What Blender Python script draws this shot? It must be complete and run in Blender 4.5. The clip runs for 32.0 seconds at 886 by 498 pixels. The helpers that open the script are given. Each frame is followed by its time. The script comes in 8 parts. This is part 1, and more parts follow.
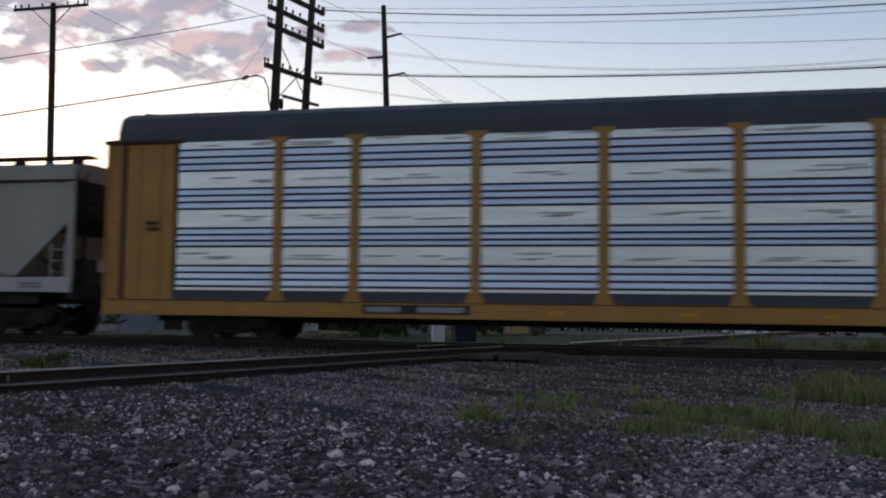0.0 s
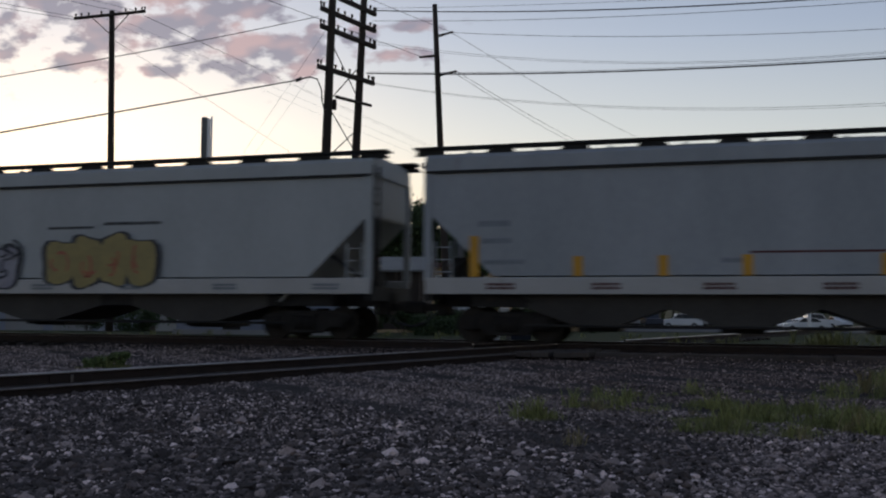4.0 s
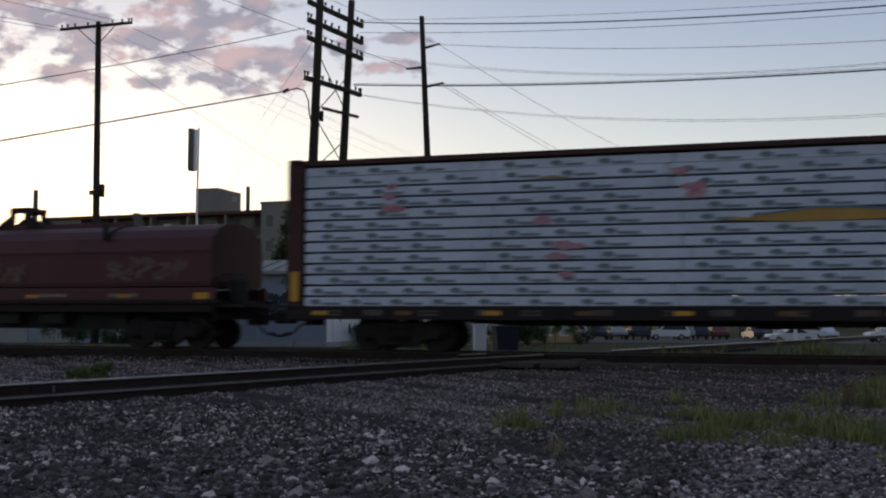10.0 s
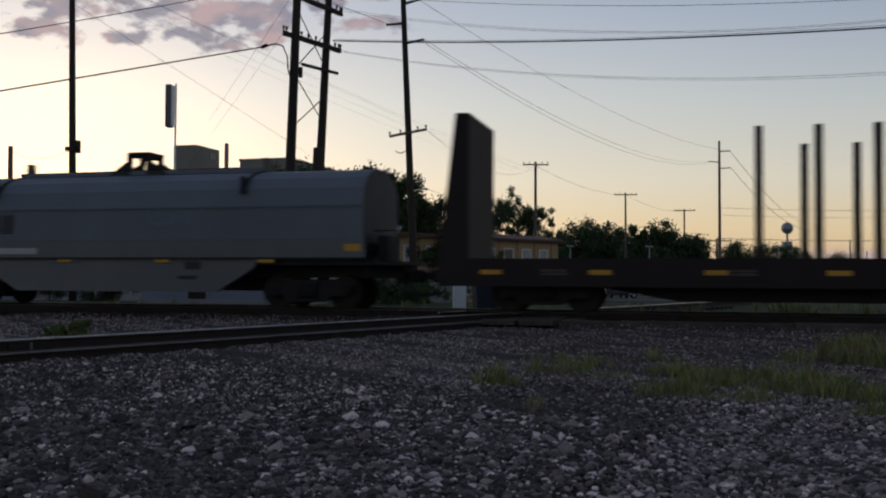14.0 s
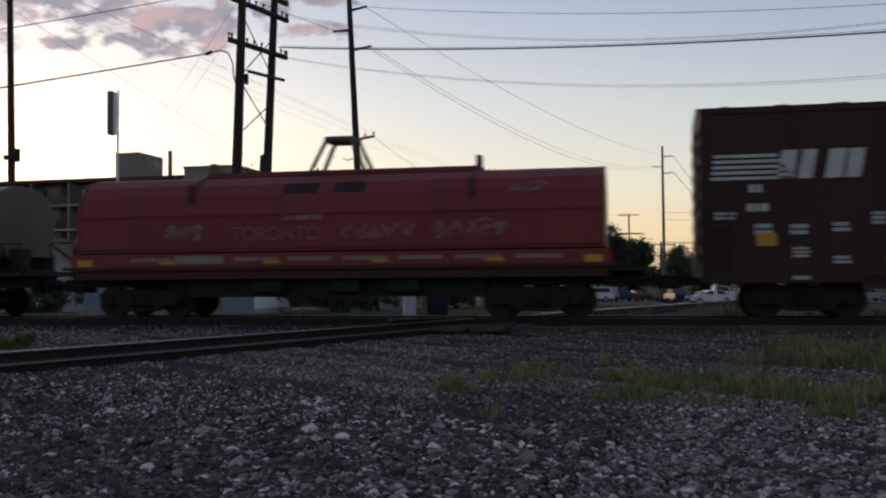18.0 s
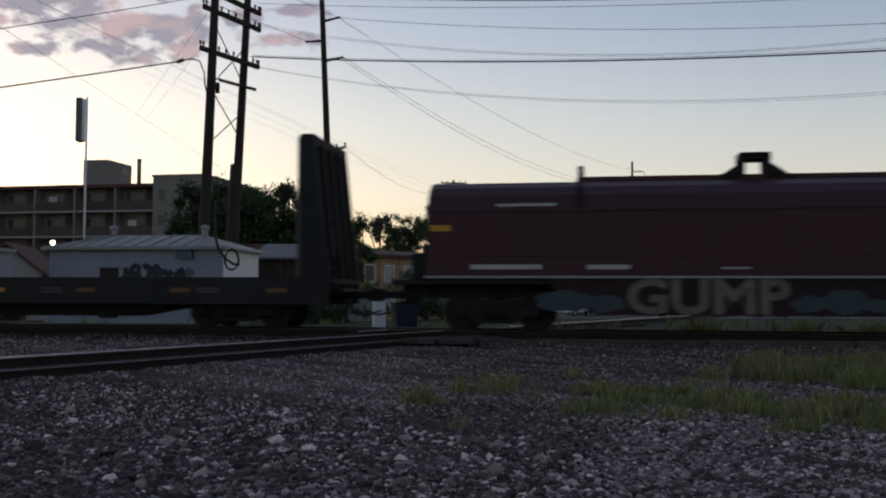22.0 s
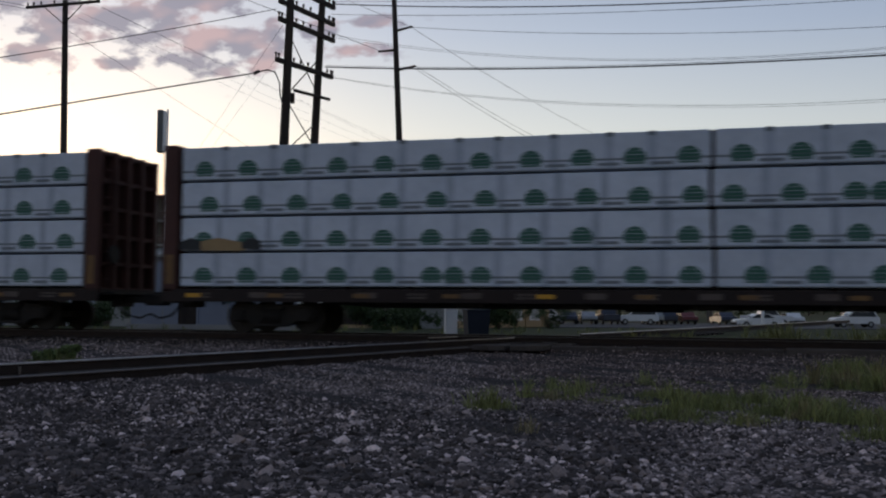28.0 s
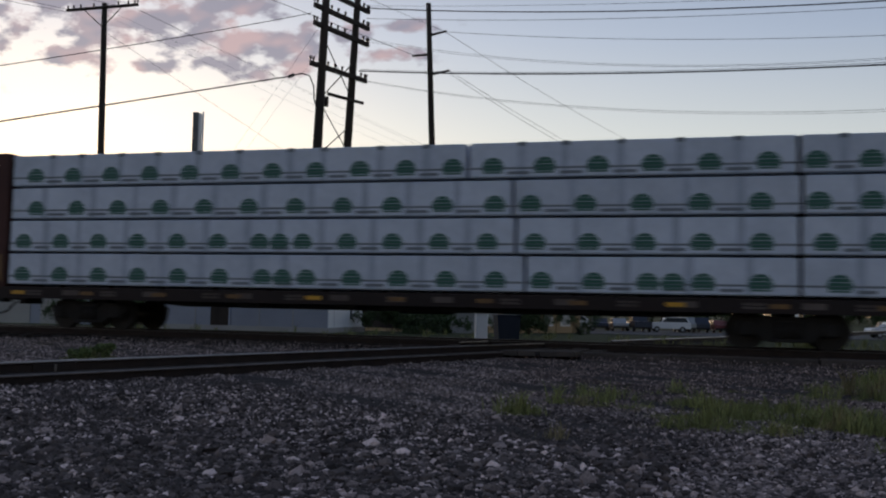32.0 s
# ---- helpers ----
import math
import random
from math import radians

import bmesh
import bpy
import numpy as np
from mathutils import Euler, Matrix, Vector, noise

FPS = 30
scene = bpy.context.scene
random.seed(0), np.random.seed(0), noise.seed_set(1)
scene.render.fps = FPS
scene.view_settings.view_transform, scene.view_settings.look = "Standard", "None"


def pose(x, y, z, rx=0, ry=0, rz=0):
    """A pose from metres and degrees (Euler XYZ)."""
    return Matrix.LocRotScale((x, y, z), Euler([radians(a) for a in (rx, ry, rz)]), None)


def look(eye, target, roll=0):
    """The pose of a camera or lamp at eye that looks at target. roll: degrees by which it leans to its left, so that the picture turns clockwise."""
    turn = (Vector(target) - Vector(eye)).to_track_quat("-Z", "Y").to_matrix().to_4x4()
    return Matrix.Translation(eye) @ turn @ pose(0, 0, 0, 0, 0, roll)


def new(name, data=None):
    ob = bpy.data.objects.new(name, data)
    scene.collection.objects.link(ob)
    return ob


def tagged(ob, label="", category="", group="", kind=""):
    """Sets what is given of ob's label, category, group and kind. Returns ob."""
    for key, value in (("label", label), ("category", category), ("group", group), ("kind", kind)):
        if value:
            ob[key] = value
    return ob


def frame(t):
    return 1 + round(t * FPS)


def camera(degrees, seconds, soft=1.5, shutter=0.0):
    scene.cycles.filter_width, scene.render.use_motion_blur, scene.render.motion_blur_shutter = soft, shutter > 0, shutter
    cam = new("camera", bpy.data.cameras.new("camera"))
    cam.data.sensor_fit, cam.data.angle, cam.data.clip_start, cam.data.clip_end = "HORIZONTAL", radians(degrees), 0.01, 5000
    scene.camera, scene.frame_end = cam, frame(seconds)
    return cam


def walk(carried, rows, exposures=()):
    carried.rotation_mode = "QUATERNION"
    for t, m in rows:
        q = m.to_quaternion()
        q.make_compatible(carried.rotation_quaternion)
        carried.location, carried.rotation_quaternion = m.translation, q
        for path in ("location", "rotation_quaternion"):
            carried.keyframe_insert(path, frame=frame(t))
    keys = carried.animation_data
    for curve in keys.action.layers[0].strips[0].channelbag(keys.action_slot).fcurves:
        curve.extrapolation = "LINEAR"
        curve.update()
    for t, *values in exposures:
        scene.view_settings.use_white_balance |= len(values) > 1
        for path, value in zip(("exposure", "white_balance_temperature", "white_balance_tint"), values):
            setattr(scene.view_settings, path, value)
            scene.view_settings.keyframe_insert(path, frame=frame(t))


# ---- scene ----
import itertools

cam = camera(50.0, 32.0, soft=2.1, shutter=0.42)

# seconds, x, y, z, yaw, pitch, roll: a hand-held camera that stands beside the crossing
PATH = [
    (0.0, -0.077, -0.023, 1.144, -1.28, 3.65, -0.77),
    (0.5, -0.083, -0.020, 1.145, -0.85, 2.92, -0.54),
    (1.0, -0.086, -0.022, 1.139, -0.53, 2.96, -0.39),
    (1.5, -0.079, -0.025, 1.140, -0.04, 2.60, -0.18),
    (2.0, -0.079, -0.020, 1.140, 0.19, 2.68, -0.16),
    (2.5, -0.069, -0.019, 1.142, 0.08, 2.89, -0.04),
    (3.0, -0.061, -0.023, 1.138, 0.61, 3.31, 0.22),
    (3.5, -0.071, -0.015, 1.150, 1.34, 3.62, -0.08),
    (5.5, -0.012, 0.004, 1.108, 3.20, 2.95, -0.11),
    (6.0, -0.012, -0.001, 1.114, 2.11, 3.18, 0.03),
    (6.5, -0.004, -0.004, 1.106, 1.93, 3.69, -0.20),
    (7.0, 0.000, -0.008, 1.106, 1.81, 4.59, -0.02),
    (7.5, -0.009, -0.009, 1.108, 1.74, 4.48, -0.31),
    (8.0, -0.004, -0.004, 1.111, 1.49, 5.41, -0.13),
    (8.5, -0.015, -0.007, 1.110, 1.16, 5.86, -0.22),
    (9.0, -0.002, -0.008, 1.111, 1.27, 5.61, -0.22),
    (9.5, 0.001, -0.005, 1.113, 1.17, 5.00, -0.25),
    (10.0, -0.003, -0.006, 1.111, 1.33, 4.23, -0.20),
    (10.5, -0.001, 0.009, 1.105, 1.62, 3.14, 0.36),
    (11.0, -0.006, 0.007, 1.102, 1.18, 2.94, -0.04),
    (11.5, -0.016, 0.003, 1.098, 0.74, 3.05, -0.26),
    (12.0, 0.005, 0.010, 1.102, 0.48, 2.70, -0.26),
    (12.5, 0.004, 0.021, 1.099, 0.15, 2.24, -0.43),
    (13.0, 0.002, 0.007, 1.101, -0.00, 1.93, -0.28),
    (13.5, -0.005, 0.011, 1.096, 0.12, 1.68, -0.40),
    (14.0, -0.003, 0.010, 1.099, 0.12, 1.73, -0.30),
    (14.5, 0.016, 0.022, 1.102, -0.31, 2.24, 0.24),
    (15.0, 0.018, 0.020, 1.097, -0.43, 2.60, 0.24),
    (15.5, 0.012, 0.007, 1.097, -0.77, 3.00, -0.17),
    (17.5, -0.040, -0.033, 1.126, -1.43, 3.25, 0.51),
    (18.0, -0.084, -0.007, 1.129, -3.04, 2.09, 0.38),
    (18.5, -0.079, -0.002, 1.129, -3.96, 2.74, -0.18),
    (19.0, -0.074, -0.006, 1.127, -3.48, 2.69, 0.10),
    (19.5, -0.062, -0.001, 1.129, -3.68, 3.05, 0.16),
    (20.0, -0.066, 0.001, 1.127, -4.30, 3.08, 0.29),
    (20.5, -0.064, 0.007, 1.133, -4.61, 3.03, 0.34),
    (21.0, -0.070, 0.006, 1.125, -4.65, 3.31, -0.09),
    (21.5, -0.075, 0.007, 1.130, -4.71, 3.24, -0.35),
    (22.0, -0.080, 0.007, 1.123, -4.85, 2.82, -0.21),
    (22.5, -0.083, 0.003, 1.121, -4.71, 2.51, 0.19),
    (23.0, -0.083, 0.011, 1.124, -5.23, 3.06, 0.39),
    (23.5, -0.081, 0.007, 1.124, -5.14, 3.30, 0.24),
    (24.0, -0.086, 0.000, 1.123, -4.51, 3.32, 0.32),
    (24.5, -0.084, 0.000, 1.122, -3.87, 3.49, 0.89),
    (25.0, -0.068, -0.005, 1.133, -3.24, 3.53, 1.26),
    (25.5, -0.057, 0.004, 1.124, -3.04, 3.96, 0.92),
    (27.5, -0.006, 0.010, 1.093, -0.82, 3.97, 0.34),
    (28.0, -0.009, 0.012, 1.077, -0.42, 3.31, -0.38),
    (28.5, 0.003, 0.010, 1.085, 0.21, 3.52, 0.10),
    (29.0, -0.002, 0.004, 1.080, 0.01, 3.41, -0.50),
    (29.5, 0.003, -0.003, 1.081, 0.13, 3.97, -0.70),
    (30.0, 0.002, -0.004, 1.081, 1.15, 4.21, -1.00),
    (30.5, -0.009, -0.002, 1.078, 1.15, 3.91, -1.22),
    (31.0, -0.020, -0.000, 1.073, 0.86, 3.70, -1.44),
    (31.5, -0.024, -0.002, 1.075, 0.97, 3.54, -1.34),
    (32.0, -0.014, 0.002, 1.074, 1.41, 3.55, -1.22),
]
walk(cam, [(t, pose(x, y, z, 90 + pitch, roll, yaw)) for t, x, y, z, yaw, pitch, roll in PATH],
     exposures=[(0.0, 0.43), (1.0, 0.32), (2.0, 0.12), (6.0, 0.08), (9.0, 0.20), (11.5, 0.10), (13.0, -0.06), (15.0, -0.15), (18.0, 0.14), (20.0, 0.02), (22.0, 0.08), (24.0, 0.06), (28.0, 0.11), (32.0, 0.11)])

# ---- light: clear evening sky just after sunset, glow low behind the tracks ----
SUN_AZ, SUN_EL = -24.0, 3.0


def make_world():
    world = bpy.data.worlds.new("evening_sky")
    scene.world = world
    world.use_nodes = True
    nt = world.node_tree
    nt.nodes.clear()
    N, L = nt.nodes.new, nt.links.new

    def math_node(op, a, b=None, clamp=False):
        n = N("ShaderNodeMath")
        n.operation, n.use_clamp = op, clamp
        for i, v in enumerate((a, b)):
            if v is None:
                continue
            if isinstance(v, (int, float)):
                n.inputs[i].default_value = v
            else:
                L(v, n.inputs[i])
        return n.outputs[0]

    def mix(fac, a, b, kind="MIX"):
        n = N("ShaderNodeMix")
        n.data_type, n.blend_type = "RGBA", kind
        for sock, v in ((n.inputs["Factor"], fac), (n.inputs[6], a), (n.inputs[7], b)):
            if isinstance(v, (int, float)):
                sock.default_value = v
            elif isinstance(v, tuple):
                sock.default_value = (*v, 1)
            else:
                L(v, sock)
        return n.outputs[2]

    coord = N("ShaderNodeTexCoord").outputs["Generated"]
    sep = N("ShaderNodeSeparateXYZ")
    L(coord, sep.inputs[0])
    sx, sy, sz = sep.outputs
    # elevation gradient
    ramp = N("ShaderNodeValToRGB")
    L(math_node("MULTIPLY", sz, 2.0), ramp.inputs[0])
    r = ramp.color_ramp
    r.elements[0].position, r.elements[0].color = 0.0, (0.60, 0.42, 0.27, 1)
    r.elements[1].position, r.elements[1].color = 1.0, (0.16, 0.20, 0.30, 1)
    for p, c in ((0.10, (0.73, 0.585, 0.39)), (0.20, (0.70, 0.65, 0.55)), (0.36, (0.56, 0.59, 0.60)), (0.55, (0.39, 0.45, 0.56)), (0.75, (0.26, 0.32, 0.45))):
        e = r.elements.new(p)
        e.color = (*c, 1)
    # brighter towards the place where the sun went down
    away = math_node("ADD", math_node("MULTIPLY", sx, math.sin(radians(SUN_AZ))), math_node("MULTIPLY", sy, math.cos(radians(SUN_AZ))))
    glow = N("ShaderNodeMapRange")
    L(away, glow.inputs[0])
    glow.inputs[1].default_value, glow.inputs[2].default_value = -1.0, 1.0
    glow.inputs[3].default_value, glow.inputs[4].default_value = 0.55, 1.06
    # cooler on the side away from the sunset
    warm = N("ShaderNodeMapRange")
    L(away, warm.inputs[0])
    warm.inputs[1].default_value, warm.inputs[2].default_value = -0.4, 0.55
    low = math_node("SUBTRACT", 1.0, math_node("MULTIPLY", math_node("ABSOLUTE", sz), 4.0, True), True)
    hue = mix(warm.outputs[0], mix(low, (0.94, 1.0, 1.09), (0.87, 1.0, 1.26)), (1.0, 1.0, 1.0))
    near_sun = math_node("POWER", math_node("MAXIMUM", away, 0.0), 22.0)
    base = mix(1.0, ramp.outputs[0], glow.outputs[0], "MULTIPLY")
    base = mix(1.0, base, hue, "MULTIPLY")
    base = mix(near_sun, base, (0.40, 0.37, 0.32), "ADD")
    sky = N("ShaderNodeTexSky")
    sky.sky_type, sky.sun_disc = "NISHITA", False
    sky.sun_elevation, sky.sun_rotation = radians(SUN_EL), radians(SUN_AZ)
    sky.altitude, sky.air_density, sky.dust_density = 150, 1.0, 1.6
    base = mix(0.03, base, sky.outputs[0])
    # broken pink-grey cloud high on one side
    height = math_node("DIVIDE", sz, math_node("MAXIMUM", sy, 0.05))
    side = math_node("DIVIDE", sx, math_node("MAXIMUM", sy, 0.05))
    comb = N("ShaderNodeCombineXYZ")
    L(side, comb.inputs[0])
    L(math_node("MULTIPLY", height, 1.7), comb.inputs[1])
    cloud = N("ShaderNodeTexNoise")
    cloud.inputs["Scale"].default_value, cloud.inputs["Detail"].default_value, cloud.inputs["Roughness"].default_value = 30.0, 6.0, 0.50
    L(comb.outputs[0], cloud.inputs["Vector"])

    def puff(cx, cz, wx, wz):
        a = math_node("POWER", math_node("DIVIDE", math_node("SUBTRACT", side, cx), wx), 2.0)
        b = math_node("POWER", math_node("DIVIDE", math_node("SUBTRACT", height, cz), wz), 2.0)
        return math_node("EXPONENT", math_node("MULTIPLY", math_node("ADD", a, b), -1.0))

    cover = None
    for c in ((-0.40, 0.300, 0.060, 0.045), (-0.26, 0.270, 0.060, 0.040), (-0.235, 0.325, 0.050, 0.030), (-0.17, 0.282, 0.030, 0.020),
              (-0.46, 0.34, 0.10, 0.05), (-0.065, 0.300, 0.040, 0.010), (-0.08, 0.270, 0.035, 0.012), (-0.33, 0.252, 0.05, 0.010), (-0.55, 0.29, 0.08, 0.05), (-0.32, 0.31, 0.09, 0.05), (-0.20, 0.27, 0.05, 0.03), (-0.42, 0.262, 0.05, 0.02), (-0.13, 0.29, 0.03, 0.02)):
        p = puff(*c)
        cover = p if cover is None else math_node("MAXIMUM", cover, p)
    dens = math_node("ADD", cloud.outputs["Fac"], math_node("MULTIPLY", cover, 0.36))
    body = N("ShaderNodeMapRange")
    L(dens, body.inputs[0])
    body.inputs[1].default_value, body.inputs[2].default_value = 0.66, 0.80
    pinkness = N("ShaderNodeTexNoise")
    pinkness.inputs["Scale"].default_value = 17.0
    L(comb.outputs[0], pinkness.inputs["Vector"])
    pr = N("ShaderNodeMapRange")
    L(pinkness.outputs["Fac"], pr.inputs[0])
    pr.inputs[1].default_value, pr.inputs[2].default_value = 0.44, 0.64
    tint = mix(pr.outputs[0], (0.27, 0.255, 0.32), (0.52, 0.36, 0.37))
    base = mix(math_node("MULTIPLY", math_node("MULTIPLY", body.outputs[0], math_node("MULTIPLY", cover, 3.0, True)), 0.85), base, tint)
    # thin mauve bank low on the far side
    # deeper blue high up, away from the glow
    base = mix(math_node("MULTIPLY", puff(0.56, 0.34, 0.34, 0.22), 0.8), base, mix(1.0, base, (0.80, 0.83, 0.89), "MULTIPLY"))
    bank = math_node("MULTIPLY", puff(0.47, 0.024, 0.13, 0.007), 0.8)
    base = mix(bank, base, (0.46, 0.36, 0.40))
    bg = N("ShaderNodeBackground")
    L(base, bg.inputs[0])
    bg.inputs[1].default_value = 1.0
    out = N("ShaderNodeOutputWorld")
    L(bg.outputs[0], out.inputs[0])


make_world()
sun_data = bpy.data.lights.new("sun", "SUN")
sun_data.energy, sun_data.angle, sun_data.color = 0.5, radians(14), (1.0, 0.82, 0.62)
sun = new("sun", sun_data)
az, el = radians(SUN_AZ), radians(SUN_EL + 2)
sun.matrix_world = look((0, 0, 60), (-math.sin(az) * math.cos(el) * 50, -math.cos(az) * math.cos(el) * 50, 60 - 50 * math.sin(el)))


# ---- materials ----
def mat(name, a, b=None, rough=0.7, metal=0.0, fine=40.0, coarse=1.2, bump=0.15, wear=None, amount=0.35, stretch=(1, 1, 1), spec=0.4, per_object=0.0, island=0.0):
    """A grained, stained surface: two colours mixed by coarse and fine noise, a third for wear."""
    m = bpy.data.materials.new(name)
    m.use_nodes = True
    nt = m.node_tree
    N, L = nt.nodes.new, nt.links.new
    bsdf = nt.nodes["Principled BSDF"]
    b = b or tuple(c * 0.72 for c in a)
    geo = N("ShaderNodeTexCoord").outputs["Object"]
    mp = N("ShaderNodeMapping")
    L(geo, mp.inputs[0])
    mp.inputs["Scale"].default_value = stretch
    n1, n2 = N("ShaderNodeTexNoise"), N("ShaderNodeTexNoise")
    for n, s in ((n1, coarse), (n2, fine)):
        n.inputs["Scale"].default_value, n.inputs["Detail"].default_value = s, 6
        L(mp.outputs[0], n.inputs["Vector"])
    mixf = N("ShaderNodeMath")
    mixf.operation = "MULTIPLY_ADD"
    L(n2.outputs["Fac"], mixf.inputs[0])
    mixf.inputs[1].default_value = 0.5
    L(n1.outputs["Fac"], mixf.inputs[2])
    mr = N("ShaderNodeMapRange")
    L(mixf.outputs[0], mr.inputs[0])
    mr.inputs[1].default_value, mr.inputs[2].default_value = 0.5, 1.0
    mx = N("ShaderNodeMix")
    mx.data_type = "RGBA"
    mx.inputs[6].default_value, mx.inputs[7].default_value = (*a, 1), (*b, 1)
    L(mr.outputs[0], mx.inputs["Factor"])
    col = mx.outputs[2]
    if wear:
        n3 = N("ShaderNodeTexNoise")
        n3.inputs["Scale"].default_value, n3.inputs["Detail"].default_value, n3.inputs["Roughness"].default_value = coarse * 2.3, 9, 0.68
        L(mp.outputs[0], n3.inputs["Vector"])
        wr = N("ShaderNodeMapRange")
        L(n3.outputs["Fac"], wr.inputs[0])
        wr.inputs[1].default_value, wr.inputs[2].default_value = 0.72 - amount * 0.4, 0.80 - amount * 0.25
        m2 = N("ShaderNodeMix")
        m2.data_type = "RGBA"
        L(wr.outputs[0], m2.inputs["Factor"])
        L(col, m2.inputs[6])
        m2.inputs[7].default_value = (*wear, 1)
        col = m2.outputs[2]
    if per_object or island:
        if per_object:
            rnd = N("ShaderNodeObjectInfo").outputs["Random"]
        else:
            rnd = N("ShaderNodeNewGeometry").outputs["Random Per Island"]
        k = per_object or island
        hv = N("ShaderNodeHueSaturation")
        vr = N("ShaderNodeMapRange")
        L(rnd, vr.inputs[0])
        vr.inputs[3].default_value, vr.inputs[4].default_value = 1 - k, 1 + k
        L(vr.outputs[0], hv.inputs["Value"])
        L(col, hv.inputs["Color"])
        col = hv.outputs[0]
    L(col, bsdf.inputs["Base Color"])
    bsdf.inputs["Roughness"].default_value, bsdf.inputs["Metallic"].default_value = rough, metal
    bsdf.inputs["Specular IOR Level"].default_value = spec
    if bump:
        bp = N("ShaderNodeBump")
        bp.inputs["Strength"].default_value, bp.inputs["Distance"].default_value = bump, 0.02
        L(mixf.outputs[0], bp.inputs["Height"])
        L(bp.outputs[0], bsdf.inputs["Normal"])
    return m


def stone_mat(name, tones, hue=(1.23, 0.97, 0.91)):
    """Broken stone: each piece has its own tone, with fine grain on it."""
    m = bpy.data.materials.new(name)
    m.use_nodes = True
    nt = m.node_tree
    N, L = nt.nodes.new, nt.links.new
    bsdf = nt.nodes["Principled BSDF"]
    ramp = N("ShaderNodeValToRGB")
    L(N("ShaderNodeNewGeometry").outputs["Random Per Island"], ramp.inputs[0])
    el = ramp.color_ramp.elements
    while len(el) < len(tones):
        el.new(0.5)
    for e, (p, v) in zip(el, tones):
        e.position, e.color = p, (v * hue[0], v * hue[1], v * hue[2], 1)
    n = N("ShaderNodeTexNoise")
    n.inputs["Scale"].default_value, n.inputs["Detail"].default_value = 70, 5
    L(N("ShaderNodeTexCoord").outputs["Object"], n.inputs["Vector"])
    mr = N("ShaderNodeMapRange")
    L(n.outputs["Fac"], mr.inputs[0])
    mr.inputs[1].default_value, mr.inputs[2].default_value, mr.inputs[3].default_value, mr.inputs[4].default_value = 0.3, 0.7, 0.7, 1.25
    hv = N("ShaderNodeHueSaturation")
    L(mr.outputs[0], hv.inputs["Value"])
    L(ramp.outputs[0], hv.inputs["Color"])
    L(hv.outputs[0], bsdf.inputs["Base Color"])
    bsdf.inputs["Roughness"].default_value, bsdf.inputs["Specular IOR Level"].default_value = 0.85, 0.3
    return m


